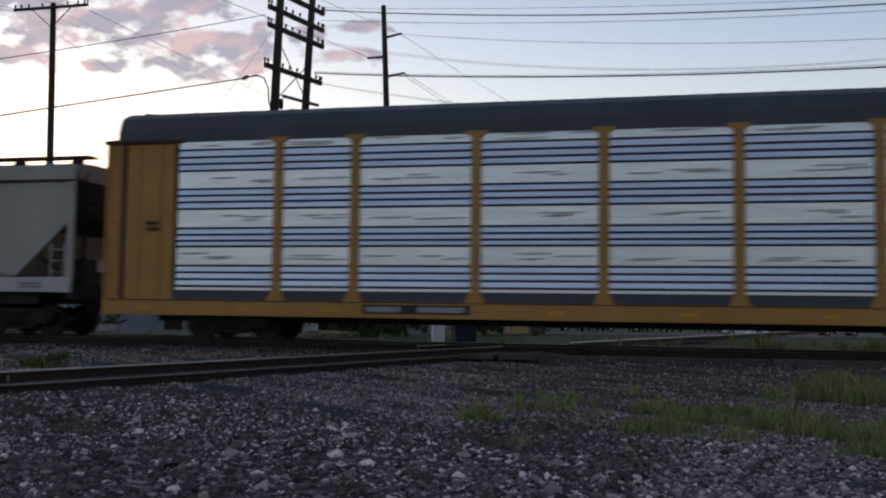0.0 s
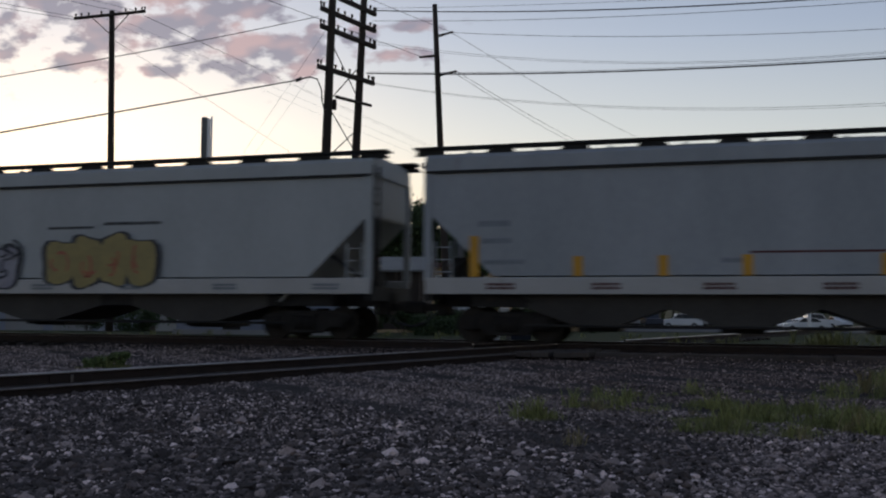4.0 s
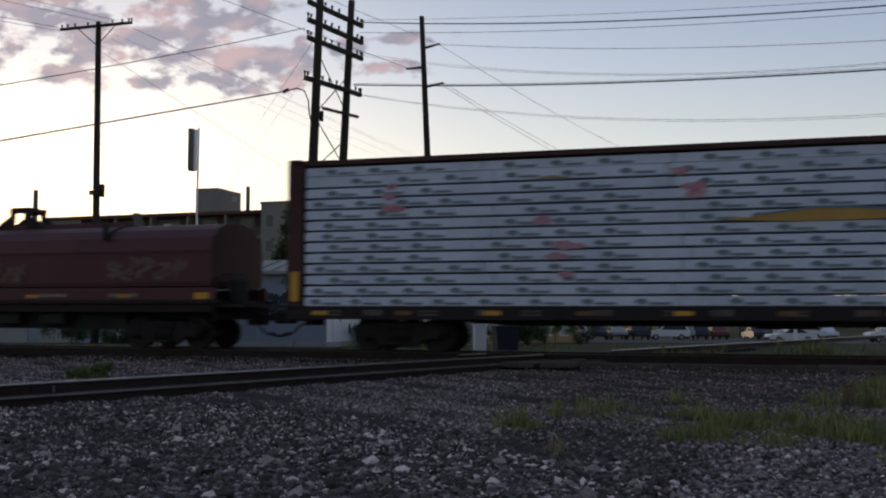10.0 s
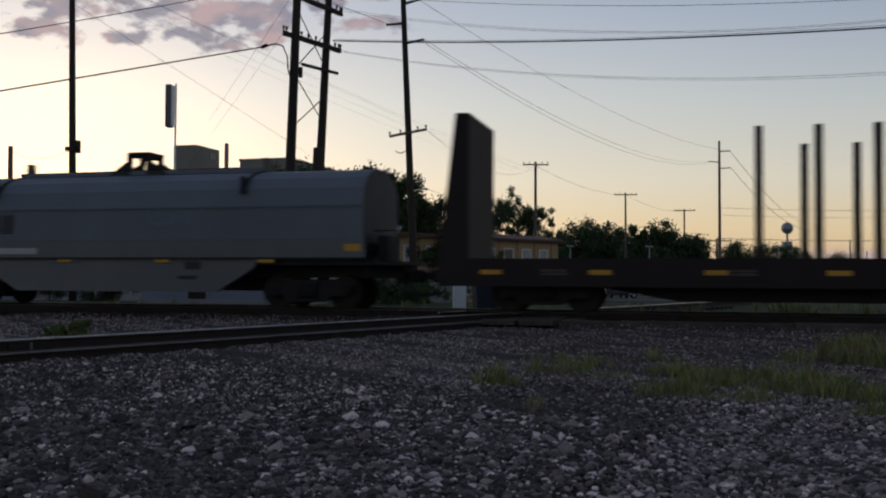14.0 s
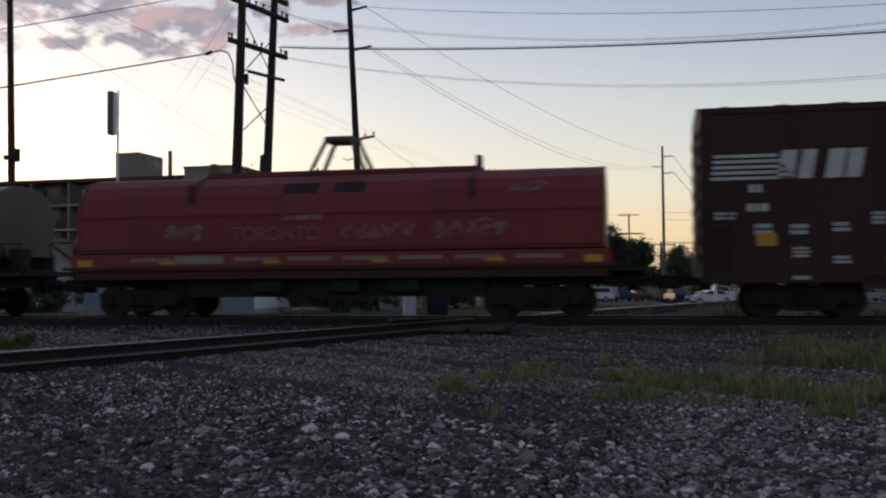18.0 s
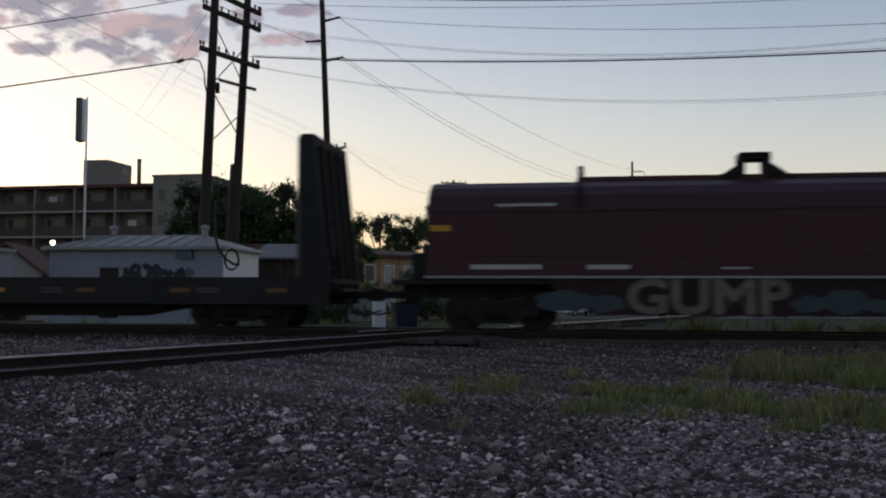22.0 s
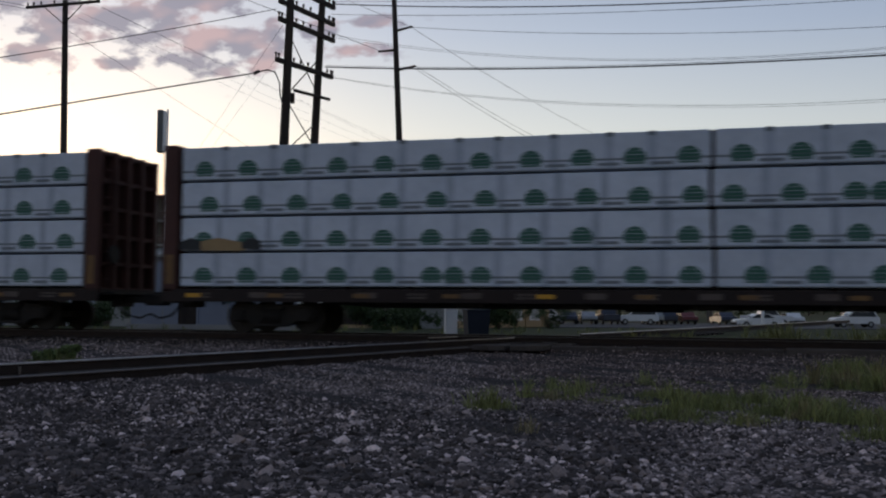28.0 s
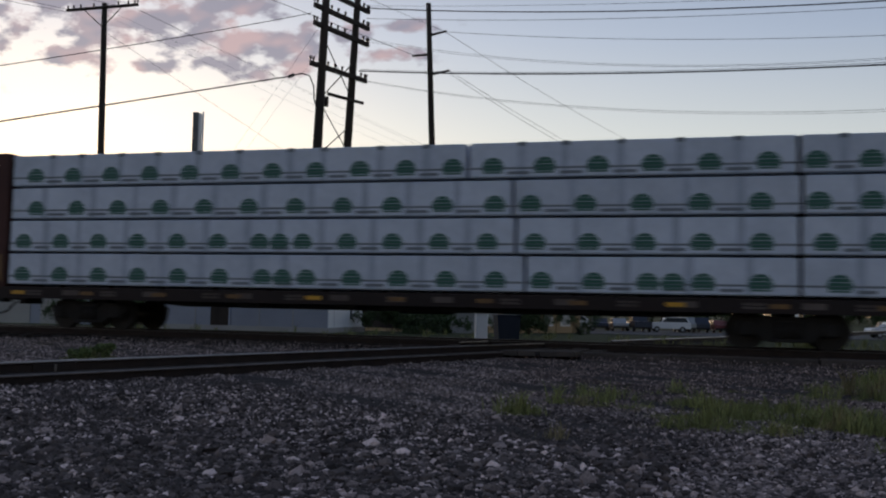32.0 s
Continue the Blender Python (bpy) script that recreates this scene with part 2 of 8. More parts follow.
RUST = (0.10, 0.045, 0.025)
M = dict(
    gravel=stone_mat("dark_ballast_stone", ((0.0, 0.022), (0.48, 0.064), (0.72, 0.14), (0.89, 0.32), (0.965, 0.68))),
    pebble=stone_mat("mauve_ballast_stone", ((0.0, 0.060), (0.4, 0.14), (0.75, 0.235), (0.95, 0.44))),
    dirt=mat("ballast_bed", (0.060, 0.050, 0.048), (0.028, 0.023, 0.022), 0.95, fine=55, coarse=2.0, bump=1.0, wear=(0.085, 0.075, 0.072), amount=0.3, spec=0.15),
    field=mat("rough_grass_ground", (0.048, 0.060, 0.022), (0.032, 0.036, 0.019), 0.95, fine=14, coarse=0.35, bump=0.6, wear=(0.075, 0.068, 0.052), amount=0.15, spec=0.1),
    asphalt=mat("asphalt", (0.075, 0.075, 0.08), (0.045, 0.045, 0.05), 0.9, fine=30, coarse=0.6, bump=0.3),
    grass=mat("grass_blade", (0.27, 0.275, 0.095), (0.125, 0.145, 0.05), 0.75, fine=20, coarse=1.0, bump=0, island=0.45),
    straw=mat("dry_grass", (0.26, 0.22, 0.11), (0.17, 0.14, 0.07), 0.8, fine=20, coarse=1.0, bump=0, island=0.4),
    leaf=mat("tree_leaf", (0.058, 0.09, 0.03), (0.034, 0.056, 0.02), 0.7, fine=10, coarse=0.4, bump=0, island=0.5),
    weedleaf=mat("weed_leaf", (0.15, 0.20, 0.065), (0.09, 0.125, 0.042), 0.7, fine=10, coarse=2, bump=0, island=0.4),
    bark=mat("bark", (0.08, 0.06, 0.045), (0.04, 0.03, 0.024), 0.9, fine=30, coarse=3, bump=0.6, stretch=(1, 1, 0.2)),
    pole=mat("weathered_pole_wood", (0.060, 0.045, 0.036), (0.028, 0.022, 0.019), 0.9, fine=40, coarse=2, bump=0.5, stretch=(1, 1, 0.08)),
    polegrey=mat("grey_pole_wood", (0.16, 0.14, 0.12), (0.09, 0.078, 0.068), 0.9, fine=40, coarse=2, bump=0.4, stretch=(1, 1, 0.1)),
    wire=mat("wire_rubber", (0.020, 0.020, 0.022), rough=0.6, bump=0),
    ceramic=mat("insulator_glaze", (0.05, 0.035, 0.03), rough=0.25, bump=0),
    railtop=mat("polished_rail_steel", (0.40, 0.37, 0.36), (0.22, 0.20, 0.19), 0.40, 1.0, fine=60, coarse=3, bump=0.05),
    railrust=mat("rusty_rail_steel", (0.038, 0.024, 0.019), (0.020, 0.014, 0.012), 0.85, 0.2, fine=60, coarse=4, bump=0.3),
    tie=mat("creosote_timber", (0.040, 0.032, 0.028), (0.020, 0.016, 0.015), 0.9, fine=40, coarse=2, bump=0.6, stretch=(0.3, 1, 1), per_object=0.3),
    plank=mat("worn_crossing_timber", (0.085, 0.068, 0.060), (0.045, 0.036, 0.032), 0.9, fine=40, coarse=2, bump=0.6, per_object=0.25),
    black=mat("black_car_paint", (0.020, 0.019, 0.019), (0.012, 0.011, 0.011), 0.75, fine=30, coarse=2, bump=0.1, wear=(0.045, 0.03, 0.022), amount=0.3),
    truckiron=mat("grimy_cast_iron", (0.030, 0.026, 0.024), (0.016, 0.014, 0.013), 0.85, 0.2, fine=30, coarse=3, bump=0.3, wear=(0.05, 0.032, 0.022), amount=0.3),
    wheel=mat("wheel_steel", (0.040, 0.034, 0.030), (0.022, 0.019, 0.017), 0.7, 0.5, fine=30, coarse=3, bump=0.1),
    yellow=mat("yellow_railcar_paint", (0.47, 0.245, 0.065), (0.36, 0.18, 0.045), 0.6, fine=25, coarse=0.7, bump=0.05, wear=(0.24, 0.13, 0.04), amount=0.25),
    reflector=mat("yellow_reflective_strip", (0.62, 0.32, 0.025), (0.48, 0.24, 0.02), 0.4, bump=0),
    rackroof=mat("dark_galvanised_roof", (0.082, 0.090, 0.108), (0.056, 0.062, 0.075), 0.6, 0.3, fine=20, coarse=0.6, bump=0.05, wear=(0.20, 0.20, 0.20), amount=0.05),
    galv=mat("galvanised_panel", (0.87, 0.92, 0.95), (0.60, 0.67, 0.74), 0.36, 0.7, fine=12, coarse=1.6, bump=0.06, wear=(0.40, 0.37, 0.36), amount=0.20, stretch=(0.25, 1, 4.5), per_object=0.08),
    panelrust=mat("thin_rust_film", (0.30, 0.25, 0.23), (0.52, 0.52, 0.55), 0.7, fine=9, coarse=3, bump=0, stretch=(0.4, 1, 2)),
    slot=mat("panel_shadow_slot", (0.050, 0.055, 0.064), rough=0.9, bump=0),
    hopgrey=mat("warm_grey_hopper_paint", (0.39, 0.37, 0.35), (0.28, 0.262, 0.245), 0.62, fine=18, coarse=0.7, bump=0.04, wear=(0.27, 0.205, 0.165), amount=0.24, stretch=(1, 1, 0.35)),
    hopblue=mat("blue_grey_hopper_paint", (0.37, 0.39, 0.42), (0.27, 0.29, 0.31), 0.62, fine=18, coarse=0.7, bump=0.04, wear=(0.25, 0.24, 0.23), amount=0.22, stretch=(1, 1, 0.35)),
    hoplight=mat("pale_grey_hopper_paint", (0.42, 0.44, 0.45), (0.33, 0.345, 0.35), 0.6, fine=18, coarse=0.7, bump=0.04, wear=(0.29, 0.28, 0.27), amount=0.2, stretch=(1, 1, 0.35)),
    sillpale=mat("pale_sill_paint", (0.46, 0.455, 0.45), (0.38, 0.37, 0.36), 0.6, fine=18, coarse=0.8, bump=0.04, wear=(0.25, 0.2, 0.17), amount=0.2),
    coilgrime=mat("grimy_stone_grey_side", (0.185, 0.175, 0.155), (0.115, 0.105, 0.092), 0.75, fine=18, coarse=0.6, bump=0.05, wear=(0.10, 0.065, 0.045), amount=0.3, stretch=(1, 1, 0.4)),
    fadedtan=mat("faded_tan_spray", (0.19, 0.135, 0.105), (0.10, 0.05, 0.045), 0.8, fine=9, coarse=3, bump=0),
    faintblue=mat("faint_blue_spray", (0.14, 0.17, 0.22), (0.17, 0.20, 0.235), 0.8, fine=9, coarse=3, bump=0),
    bellydark=mat("grimy_dark_red_side", (0.026, 0.009, 0.010), (0.016, 0.007, 0.008), 0.75, fine=18, coarse=0.8, bump=0.05, wear=(0.04, 0.02, 0.016), amount=0.3),
    gumptan=mat("weathered_tan_spray", (0.20, 0.165, 0.125), (0.13, 0.105, 0.08), 0.7, fine=9, coarse=2.5, bump=0),
    blotteal=mat("dull_teal_spray", (0.032, 0.055, 0.068), (0.05, 0.07, 0.075), 0.7, fine=7, coarse=2, bump=0),
    baydark=mat("near_black_hopper_bay", (0.036, 0.033, 0.031), (0.021, 0.019, 0.018), 0.8, fine=18, coarse=0.8, bump=0.06, wear=(0.04, 0.032, 0.027), amount=0.3),
    bay=mat("dark_hopper_bay_paint", (0.062, 0.058, 0.054), (0.035, 0.032, 0.030), 0.8, fine=18, coarse=0.8, bump=0.06, wear=(0.05, 0.04, 0.033), amount=0.3),
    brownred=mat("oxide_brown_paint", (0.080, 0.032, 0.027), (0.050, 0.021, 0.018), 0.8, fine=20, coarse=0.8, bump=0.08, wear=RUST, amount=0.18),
    deckdark=mat("dark_flatcar_paint", (0.024, 0.014, 0.013), (0.014, 0.009, 0.008), 0.8, fine=20, coarse=0.9, bump=0.1, wear=(0.038, 0.024, 0.019), amount=0.3),
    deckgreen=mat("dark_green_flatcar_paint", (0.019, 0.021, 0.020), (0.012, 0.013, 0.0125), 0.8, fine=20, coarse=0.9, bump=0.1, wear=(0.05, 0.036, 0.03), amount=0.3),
    bulkwood=mat("bulkhead_lining_wood", (0.22, 0.19, 0.16), (0.14, 0.12, 0.10), 0.85, fine=30, coarse=1.5, bump=0.3, stretch=(1, 0.3, 1)),
    boxbrown=mat("boxcar_oxide_red", (0.050, 0.0175, 0.0145), (0.034, 0.013, 0.011), 0.7, fine=18, coarse=0.5, bump=0.05, wear=(0.075, 0.04, 0.03), amount=0.2, stretch=(1, 1, 0.4)),
    coilmaroon=mat("faded_maroon_hood", (0.098, 0.026, 0.030), (0.066, 0.019, 0.022), 0.6, fine=18, coarse=0.6, bump=0.05, wear=(0.095, 0.05, 0.042), amount=0.22),
    coilred=mat("bright_red_hood", (0.235, 0.031, 0.026), (0.150, 0.022, 0.019), 0.58, fine=18, coarse=0.6, bump=0.05, wear=(0.085, 0.026, 0.02), amount=0.32),
    coildark=mat("dark_red_hood", (0.050, 0.0075, 0.0165), (0.035, 0.006, 0.0125), 0.5, fine=18, coarse=0.6, bump=0.05, wear=(0.055, 0.016, 0.017), amount=0.2),
    coilblue=mat("blue_grey_hood", (0.142, 0.165, 0.195), (0.108, 0.124, 0.145), 0.6, fine=18, coarse=0.5, bump=0.05, wear=(0.20, 0.19, 0.18), amount=0.15),
    coilside=mat("grey_green_car_side", (0.150, 0.158, 0.158), (0.112, 0.117, 0.115), 0.65, fine=18, coarse=0.5, bump=0.05, wear=(0.16, 0.11, 0.09), amount=0.2),
    coilgrey=mat("stone_grey_hood", (0.285, 0.264, 0.224), (0.208, 0.190, 0.160), 0.65, fine=18, coarse=0.6, bump=0.05, wear=(0.17, 0.11, 0.075), amount=0.28, stretch=(1, 1, 0.5)),
    kraft=mat("kraft_lumber_wrap", (0.40, 0.247, 0.155), (0.30, 0.182, 0.115), 0.5, fine=9, coarse=2.2, bump=0.5, per_object=0.1),
    wrap=mat("white_lumber_wrap", (0.61, 0.66, 0.765), (0.46, 0.51, 0.605), 0.42, fine=6, coarse=1.1, bump=0.5, per_object=0.06),
    wrapgreen=mat("printed_green_ink", (0.022, 0.085, 0.055), (0.045, 0.10, 0.08), 0.6, bump=0),
    archgreen=mat("printed_teal_green_ink", (0.028, 0.115, 0.085), (0.05, 0.13, 0.11), 0.6, fine=12, coarse=5, bump=0),
    tanlumber=mat("bare_tan_lumber", (0.40, 0.275, 0.14), (0.30, 0.20, 0.10), 0.7, fine=30, coarse=2, bump=0.2),
    wrapdiamond=mat("printed_olive_ink", (0.075, 0.105, 0.06), (0.055, 0.08, 0.048), 0.6, bump=0),
    printbrown=mat("printed_brown_ink", (0.17, 0.10, 0.065), rough=0.6, bump=0),
    label=mat("paper_label", (0.44, 0.44, 0.47), (0.32, 0.32, 0.35), 0.6, fine=9, coarse=4, bump=0),
    tape=mat("torn_paper", (0.40, 0.33, 0.28), (0.30, 0.24, 0.20), 0.7, fine=9, coarse=4, bump=0.1),
    ruststreak=mat("faint_rust_run", (0.30, 0.255, 0.20), (0.27, 0.245, 0.22), 0.8, fine=12, coarse=3, bump=0, stretch=(1, 1, 0.3)),
    silverspray=mat("silver_spray_on_sill", (0.40, 0.42, 0.47), (0.26, 0.27, 0.30), 0.5, fine=8, coarse=2.5, bump=0),
    ruststain=mat("rust_stain", (0.15, 0.085, 0.055), (0.22, 0.17, 0.13), 0.8, fine=12, coarse=3, bump=0.05, stretch=(1, 1, 0.3)),
    railfoot=mat("worn_rail_foot", (0.20, 0.175, 0.165), (0.10, 0.085, 0.08), 0.45, 0.6, fine=60, coarse=4, bump=0.1),
    wrapfold=mat("grey_wrap_overlap", (0.43, 0.48, 0.59), (0.36, 0.41, 0.50), 0.45, fine=6, coarse=1.5, bump=0.2),
    fadedmark=mat("faded_stencil", (0.13, 0.105, 0.095), (0.07, 0.05, 0.045), 0.8, fine=20, coarse=3, bump=0),
    wornreflector=mat("grimy_reflective_strip", (0.20, 0.105, 0.03), (0.12, 0.065, 0.03), 0.6, fine=20, coarse=4, bump=0),
    raildull=mat("dull_rail_head", (0.10, 0.085, 0.078), (0.055, 0.045, 0.04), 0.55, 0.5, fine=60, coarse=3, bump=0.1),
    wrapdark=mat("printed_dark_green_ink", (0.115, 0.155, 0.175), (0.20, 0.25, 0.29), 0.6, fine=14, coarse=6, bump=0),
    ink=mat("printed_grey_ink", (0.20, 0.225, 0.26), rough=0.6, bump=0),
    redink=mat("red_spray_mark", (0.42, 0.11, 0.14), (0.50, 0.36, 0.43), 0.7, fine=14, coarse=7, bump=0),
    plywood=mat("bare_lumber_edge", (0.50, 0.30, 0.075), (0.38, 0.22, 0.06), 0.7, fine=30, coarse=2, bump=0.2),
    white=mat("white_stencil_paint", (0.62, 0.61, 0.60), (0.48, 0.46, 0.45), 0.7, fine=25, coarse=3, bump=0),
    chalkdim=mat("worn_chalky_scrawl", (0.36, 0.22, 0.21), (0.17, 0.055, 0.05), 0.85, fine=9, coarse=5, bump=0),
    faintedblue=mat("dull_blue_spray", (0.055, 0.13, 0.30), (0.035, 0.07, 0.15), 0.65, fine=7, coarse=2.5, bump=0),
    dullred=mat("dull_red_spray", (0.27, 0.065, 0.06), (0.16, 0.04, 0.04), 0.65, fine=7, coarse=2.5, bump=0),
    coilsill=mat("dark_maroon_rail_paint", (0.060, 0.017, 0.017), (0.038, 0.012, 0.012), 0.65, fine=18, coarse=0.7, bump=0.05, wear=(0.06, 0.03, 0.024), amount=0.25),
    chalk=mat("chalky_white_scrawl", (0.38, 0.27, 0.255), (0.20, 0.10, 0.09), 0.85, fine=25, coarse=4, bump=0),
    dark=mat("dark_stencil_paint", (0.035, 0.038, 0.042), rough=0.7, bump=0),
    sprayorange=mat("orange_spray_paint", (0.42, 0.13, 0.06), (0.34, 0.08, 0.07), 0.6, fine=9, coarse=3, bump=0),
    sprayblack=mat("black_spray_paint", (0.018, 0.022, 0.034), (0.03, 0.035, 0.05), 0.55, fine=9, coarse=3, bump=0),
    spraygrey=mat("silver_spray_paint", (0.30, 0.30, 0.34), (0.22, 0.21, 0.27), 0.5, fine=9, coarse=3, bump=0),
    sprayyellow=mat("ochre_spray_paint", (0.34, 0.27, 0.105), (0.25, 0.205, 0.09), 0.6, fine=9, coarse=3, bump=0),
    sprayteal=mat("teal_spray_paint", (0.07, 0.13, 0.155), (0.10, 0.15, 0.14), 0.6, fine=9, coarse=3, bump=0),
    spraytan=mat("tan_spray_paint", (0.30, 0.25, 0.19), (0.24, 0.20, 0.155), 0.6, fine=9, coarse=3, bump=0),
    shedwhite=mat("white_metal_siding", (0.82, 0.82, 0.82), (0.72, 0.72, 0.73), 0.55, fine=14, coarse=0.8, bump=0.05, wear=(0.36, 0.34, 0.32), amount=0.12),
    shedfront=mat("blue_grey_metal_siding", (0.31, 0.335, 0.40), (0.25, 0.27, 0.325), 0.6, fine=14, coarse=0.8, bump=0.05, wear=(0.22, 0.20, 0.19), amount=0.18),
    faintspray=mat("faint_grey_spray", (0.20, 0.19, 0.185), (0.28, 0.265, 0.25), 0.75, fine=7, coarse=3, bump=0),
    darkstone=stone_mat("dark_toned_stone", ((0.0, 0.024), (0.5, 0.062), (0.85, 0.12), (0.97, 0.26))),
    brownstone=stone_mat("earthy_brown_stone", ((0.0, 0.045), (0.45, 0.105), (0.8, 0.19), (0.96, 0.38)), (1.24, 0.93, 0.85)),
    shedroof=mat("pale_metal_roofing", (0.34, 0.34, 0.31), (0.26, 0.26, 0.24), 0.6, 0.1, fine=14, coarse=0.7, bump=0.05, wear=(0.24, 0.18, 0.14), amount=0.2),
    garageroof=mat("grey_metal_roofing", (0.17, 0.17, 0.16), (0.13, 0.13, 0.125), 0.7, 0.1, fine=14, coarse=0.7, bump=0.05),
    concrete=mat("pale_concrete", (0.40, 0.39, 0.37), (0.31, 0.30, 0.285), 0.85, fine=20, coarse=0.5, bump=0.1),
    aptwall=mat("beige_rendered_wall", (0.26, 0.245, 0.215), (0.215, 0.20, 0.178), 0.85, fine=14, coarse=0.3, bump=0.05),
    curtain=mat("curtained_window", (0.46, 0.45, 0.42), (0.28, 0.28, 0.28), 0.3, fine=6, coarse=1.2, bump=0, stretch=(1, 1, 0.4)),
    aptdark=mat("brown_balcony_panel", (0.10, 0.075, 0.06), (0.075, 0.055, 0.045), 0.8, fine=14, coarse=0.4, bump=0.05, per_object=0.2),
    tanwall=mat("tan_siding", (0.42, 0.29, 0.16), (0.36, 0.245, 0.135), 0.8, fine=14, coarse=0.4, bump=0.05),
    rooftile=mat("dark_red_roofing", (0.12, 0.055, 0.042), (0.08, 0.04, 0.032), 0.85, fine=20, coarse=1, bump=0.2),
    glass=mat("dark_window_glass", (0.05, 0.06, 0.07), (0.04, 0.045, 0.05), 0.12, fine=3, coarse=0.6, bump=0),
    carwhite=mat("white_car_paint", (0.68, 0.69, 0.71), (0.62, 0.63, 0.65), 0.3, bump=0),
    cardark=mat("dark_blue_car_paint", (0.035, 0.045, 0.075), rough=0.3, bump=0),
    carsilver=mat("silver_car_paint", (0.36, 0.37, 0.38), rough=0.3, metal=0.5, bump=0),
    carred=mat("dark_red_car_paint", (0.16, 0.03, 0.03), rough=0.3, bump=0),
    bluebin=mat("dark_blue_bin_paint", (0.016, 0.022, 0.038), (0.012, 0.017, 0.028), 0.7, fine=12, coarse=1, bump=0.05),
    steel=mat("galvanised_steel", (0.34, 0.35, 0.36), (0.27, 0.28, 0.29), 0.5, 0.6, fine=20, coarse=2, bump=0.05),
)


def lamp_material():
    m = bpy.data.materials.new("lit_lamp_glass")
    m.use_nodes = True
    b = m.node_tree.nodes["Principled BSDF"]
    b.inputs["Emission Color"].default_value, b.inputs["Emission Strength"].default_value = (1.0, 0.93, 0.78, 1), 6.0
    return m


M["lit"] = lamp_material()


# ---- shapes ----
class Shape:
    """Collects boxes, prisms and tubes into one mesh."""

    def __init__(self):
        self.v, self.f, self.s = [], [], []

    def add(self, verts, faces, smooth=False):
        o = len(self.v)
        self.v += [tuple(p) for p in verts]
        self.f += [tuple(i + o for i in f) for f in faces]
        self.s += [smooth] * len(faces)
        return self

    def box(self, x0, x1, y0, y1, z0, z1, bevel=0.0):
        if bevel:
            b = bevel
            prof = [(x0 + b, y0), (x1 - b, y0), (x1, y0 + b), (x1, y1 - b), (x1 - b, y1), (x0 + b, y1), (x0, y1 - b), (x0, y0 + b)]
            inner = [(min(max(x, x0 + b), x1 - b), min(max(y, y0 + b), y1 - b)) for x, y in prof]
            vs = [(x, y, z0 + b) for x, y in prof] + [(x, y, z1 - b) for x, y in prof] + [(x, y, z1) for x, y in inner] + [(x, y, z0) for x, y in inner]
            fs = [(i, (i + 1) % 8, 8 + (i + 1) % 8, 8 + i) for i in range(8)] + [(8 + i, 8 + (i + 1) % 8, 16 + (i + 1) % 8, 16 + i) for i in range(8)]
            fs += [tuple(range(16, 24)), tuple(range(31, 23, -1))] + [(24 + i, 24 + (i + 1) % 8, (i + 1) % 8, i) for i in range(8)]
            return self.add(vs, fs)
        vs = [(x, y, z) for z in (z0, z1) for x, y in ((x0, y0), (x1, y0), (x1, y1), (x0, y1))]
        return self.add(vs, [(3, 2, 1, 0), (4, 5, 6, 7), (0, 1, 5, 4), (1, 2, 6, 5), (2, 3, 7, 6), (3, 0, 4, 7)])

    def prism(self, prof, axis, lo, hi, smooth=False):
        """prof: points round the section; axis x: (y, z), axis y: (x, z), axis z: (x, y)."""
        place = {"x": lambda a, b, c: (c, a, b), "y": lambda a, b, c: (a, c, b), "z": lambda a, b, c: (a, b, c)}[axis]
        n = len(prof)
        vs = [place(a, b, lo) for a, b in prof] + [place(a, b, hi) for a, b in prof]
        o = len(self.v)
        self.add(vs, [(i, (i + 1) % n, n + (i + 1) % n, n + i) for i in range(n)], smooth)
        self.f += [tuple(o + i for i in range(n - 1, -1, -1)), tuple(o + n + i for i in range(n))]
        self.s += [False, False]
        return self

    def tube(self, pts, r, n=8, r1=None, caps=True):
        pts = [Vector(p) for p in pts]
        r1 = r if r1 is None else r1
        vs, m = [], len(pts)
        for i, p in enumerate(pts):
            d = (pts[min(i + 1, m - 1)] - pts[max(i - 1, 0)]).normalized()
            u = d.cross(Vector((0, 0, 1)) if abs(d.z) < 0.9 else Vector((1, 0, 0))).normalized()
            w = d.cross(u)
            rr = r + (r1 - r) * i / (m - 1)
            vs += [p + (u * math.cos(a) + w * math.sin(a)) * rr for a in (2 * math.pi * k / n for k in range(n))]
        o = len(self.v)
        self.add(vs, [(i * n + k, i * n + (k + 1) % n, (i + 1) * n + (k + 1) % n, (i + 1) * n + k) for i in range(m - 1) for k in range(n)], n > 4)
        if caps:
            self.f += [tuple(o + k for k in range(n - 1, -1, -1)), tuple(o + (m - 1) * n + k for k in range(n))]
            self.s += [False, False]
        return self

    def cyl(self, p0, p1, r, n=12, r1=None):
        return self.tube([p0, p1], r, n, r1)

    def ball(self, c, r, n=10, squash=1.0):
        rings = n // 2
        vs = [(c[0] + r * math.sin(math.pi * i / rings) * math.cos(2 * math.pi * k / n), c[1] + r * math.sin(math.pi * i / rings) * math.sin(2 * math.pi * k / n), c[2] + squash * r * math.cos(math.pi * i / rings)) for i in range(rings + 1) for k in range(n)]
        return self.add(vs, [(i * n + k, (i + 1) * n + k, (i + 1) * n + (k + 1) % n, i * n + (k + 1) % n) for i in range(rings) for k in range(n)], True)

    def mesh(self, name, material):
        me = bpy.data.meshes.new(name)
        me.from_pydata(self.v, [], self.f)
        me.polygons.foreach_set("use_smooth", self.s)
        me.materials.append(material)
        bm = bmesh.new()
        bm.from_mesh(me)
        bmesh.ops.recalc_face_normals(bm, faces=bm.faces)
        bm.to_mesh(me)
        bm.free()
        me.update()
        return me


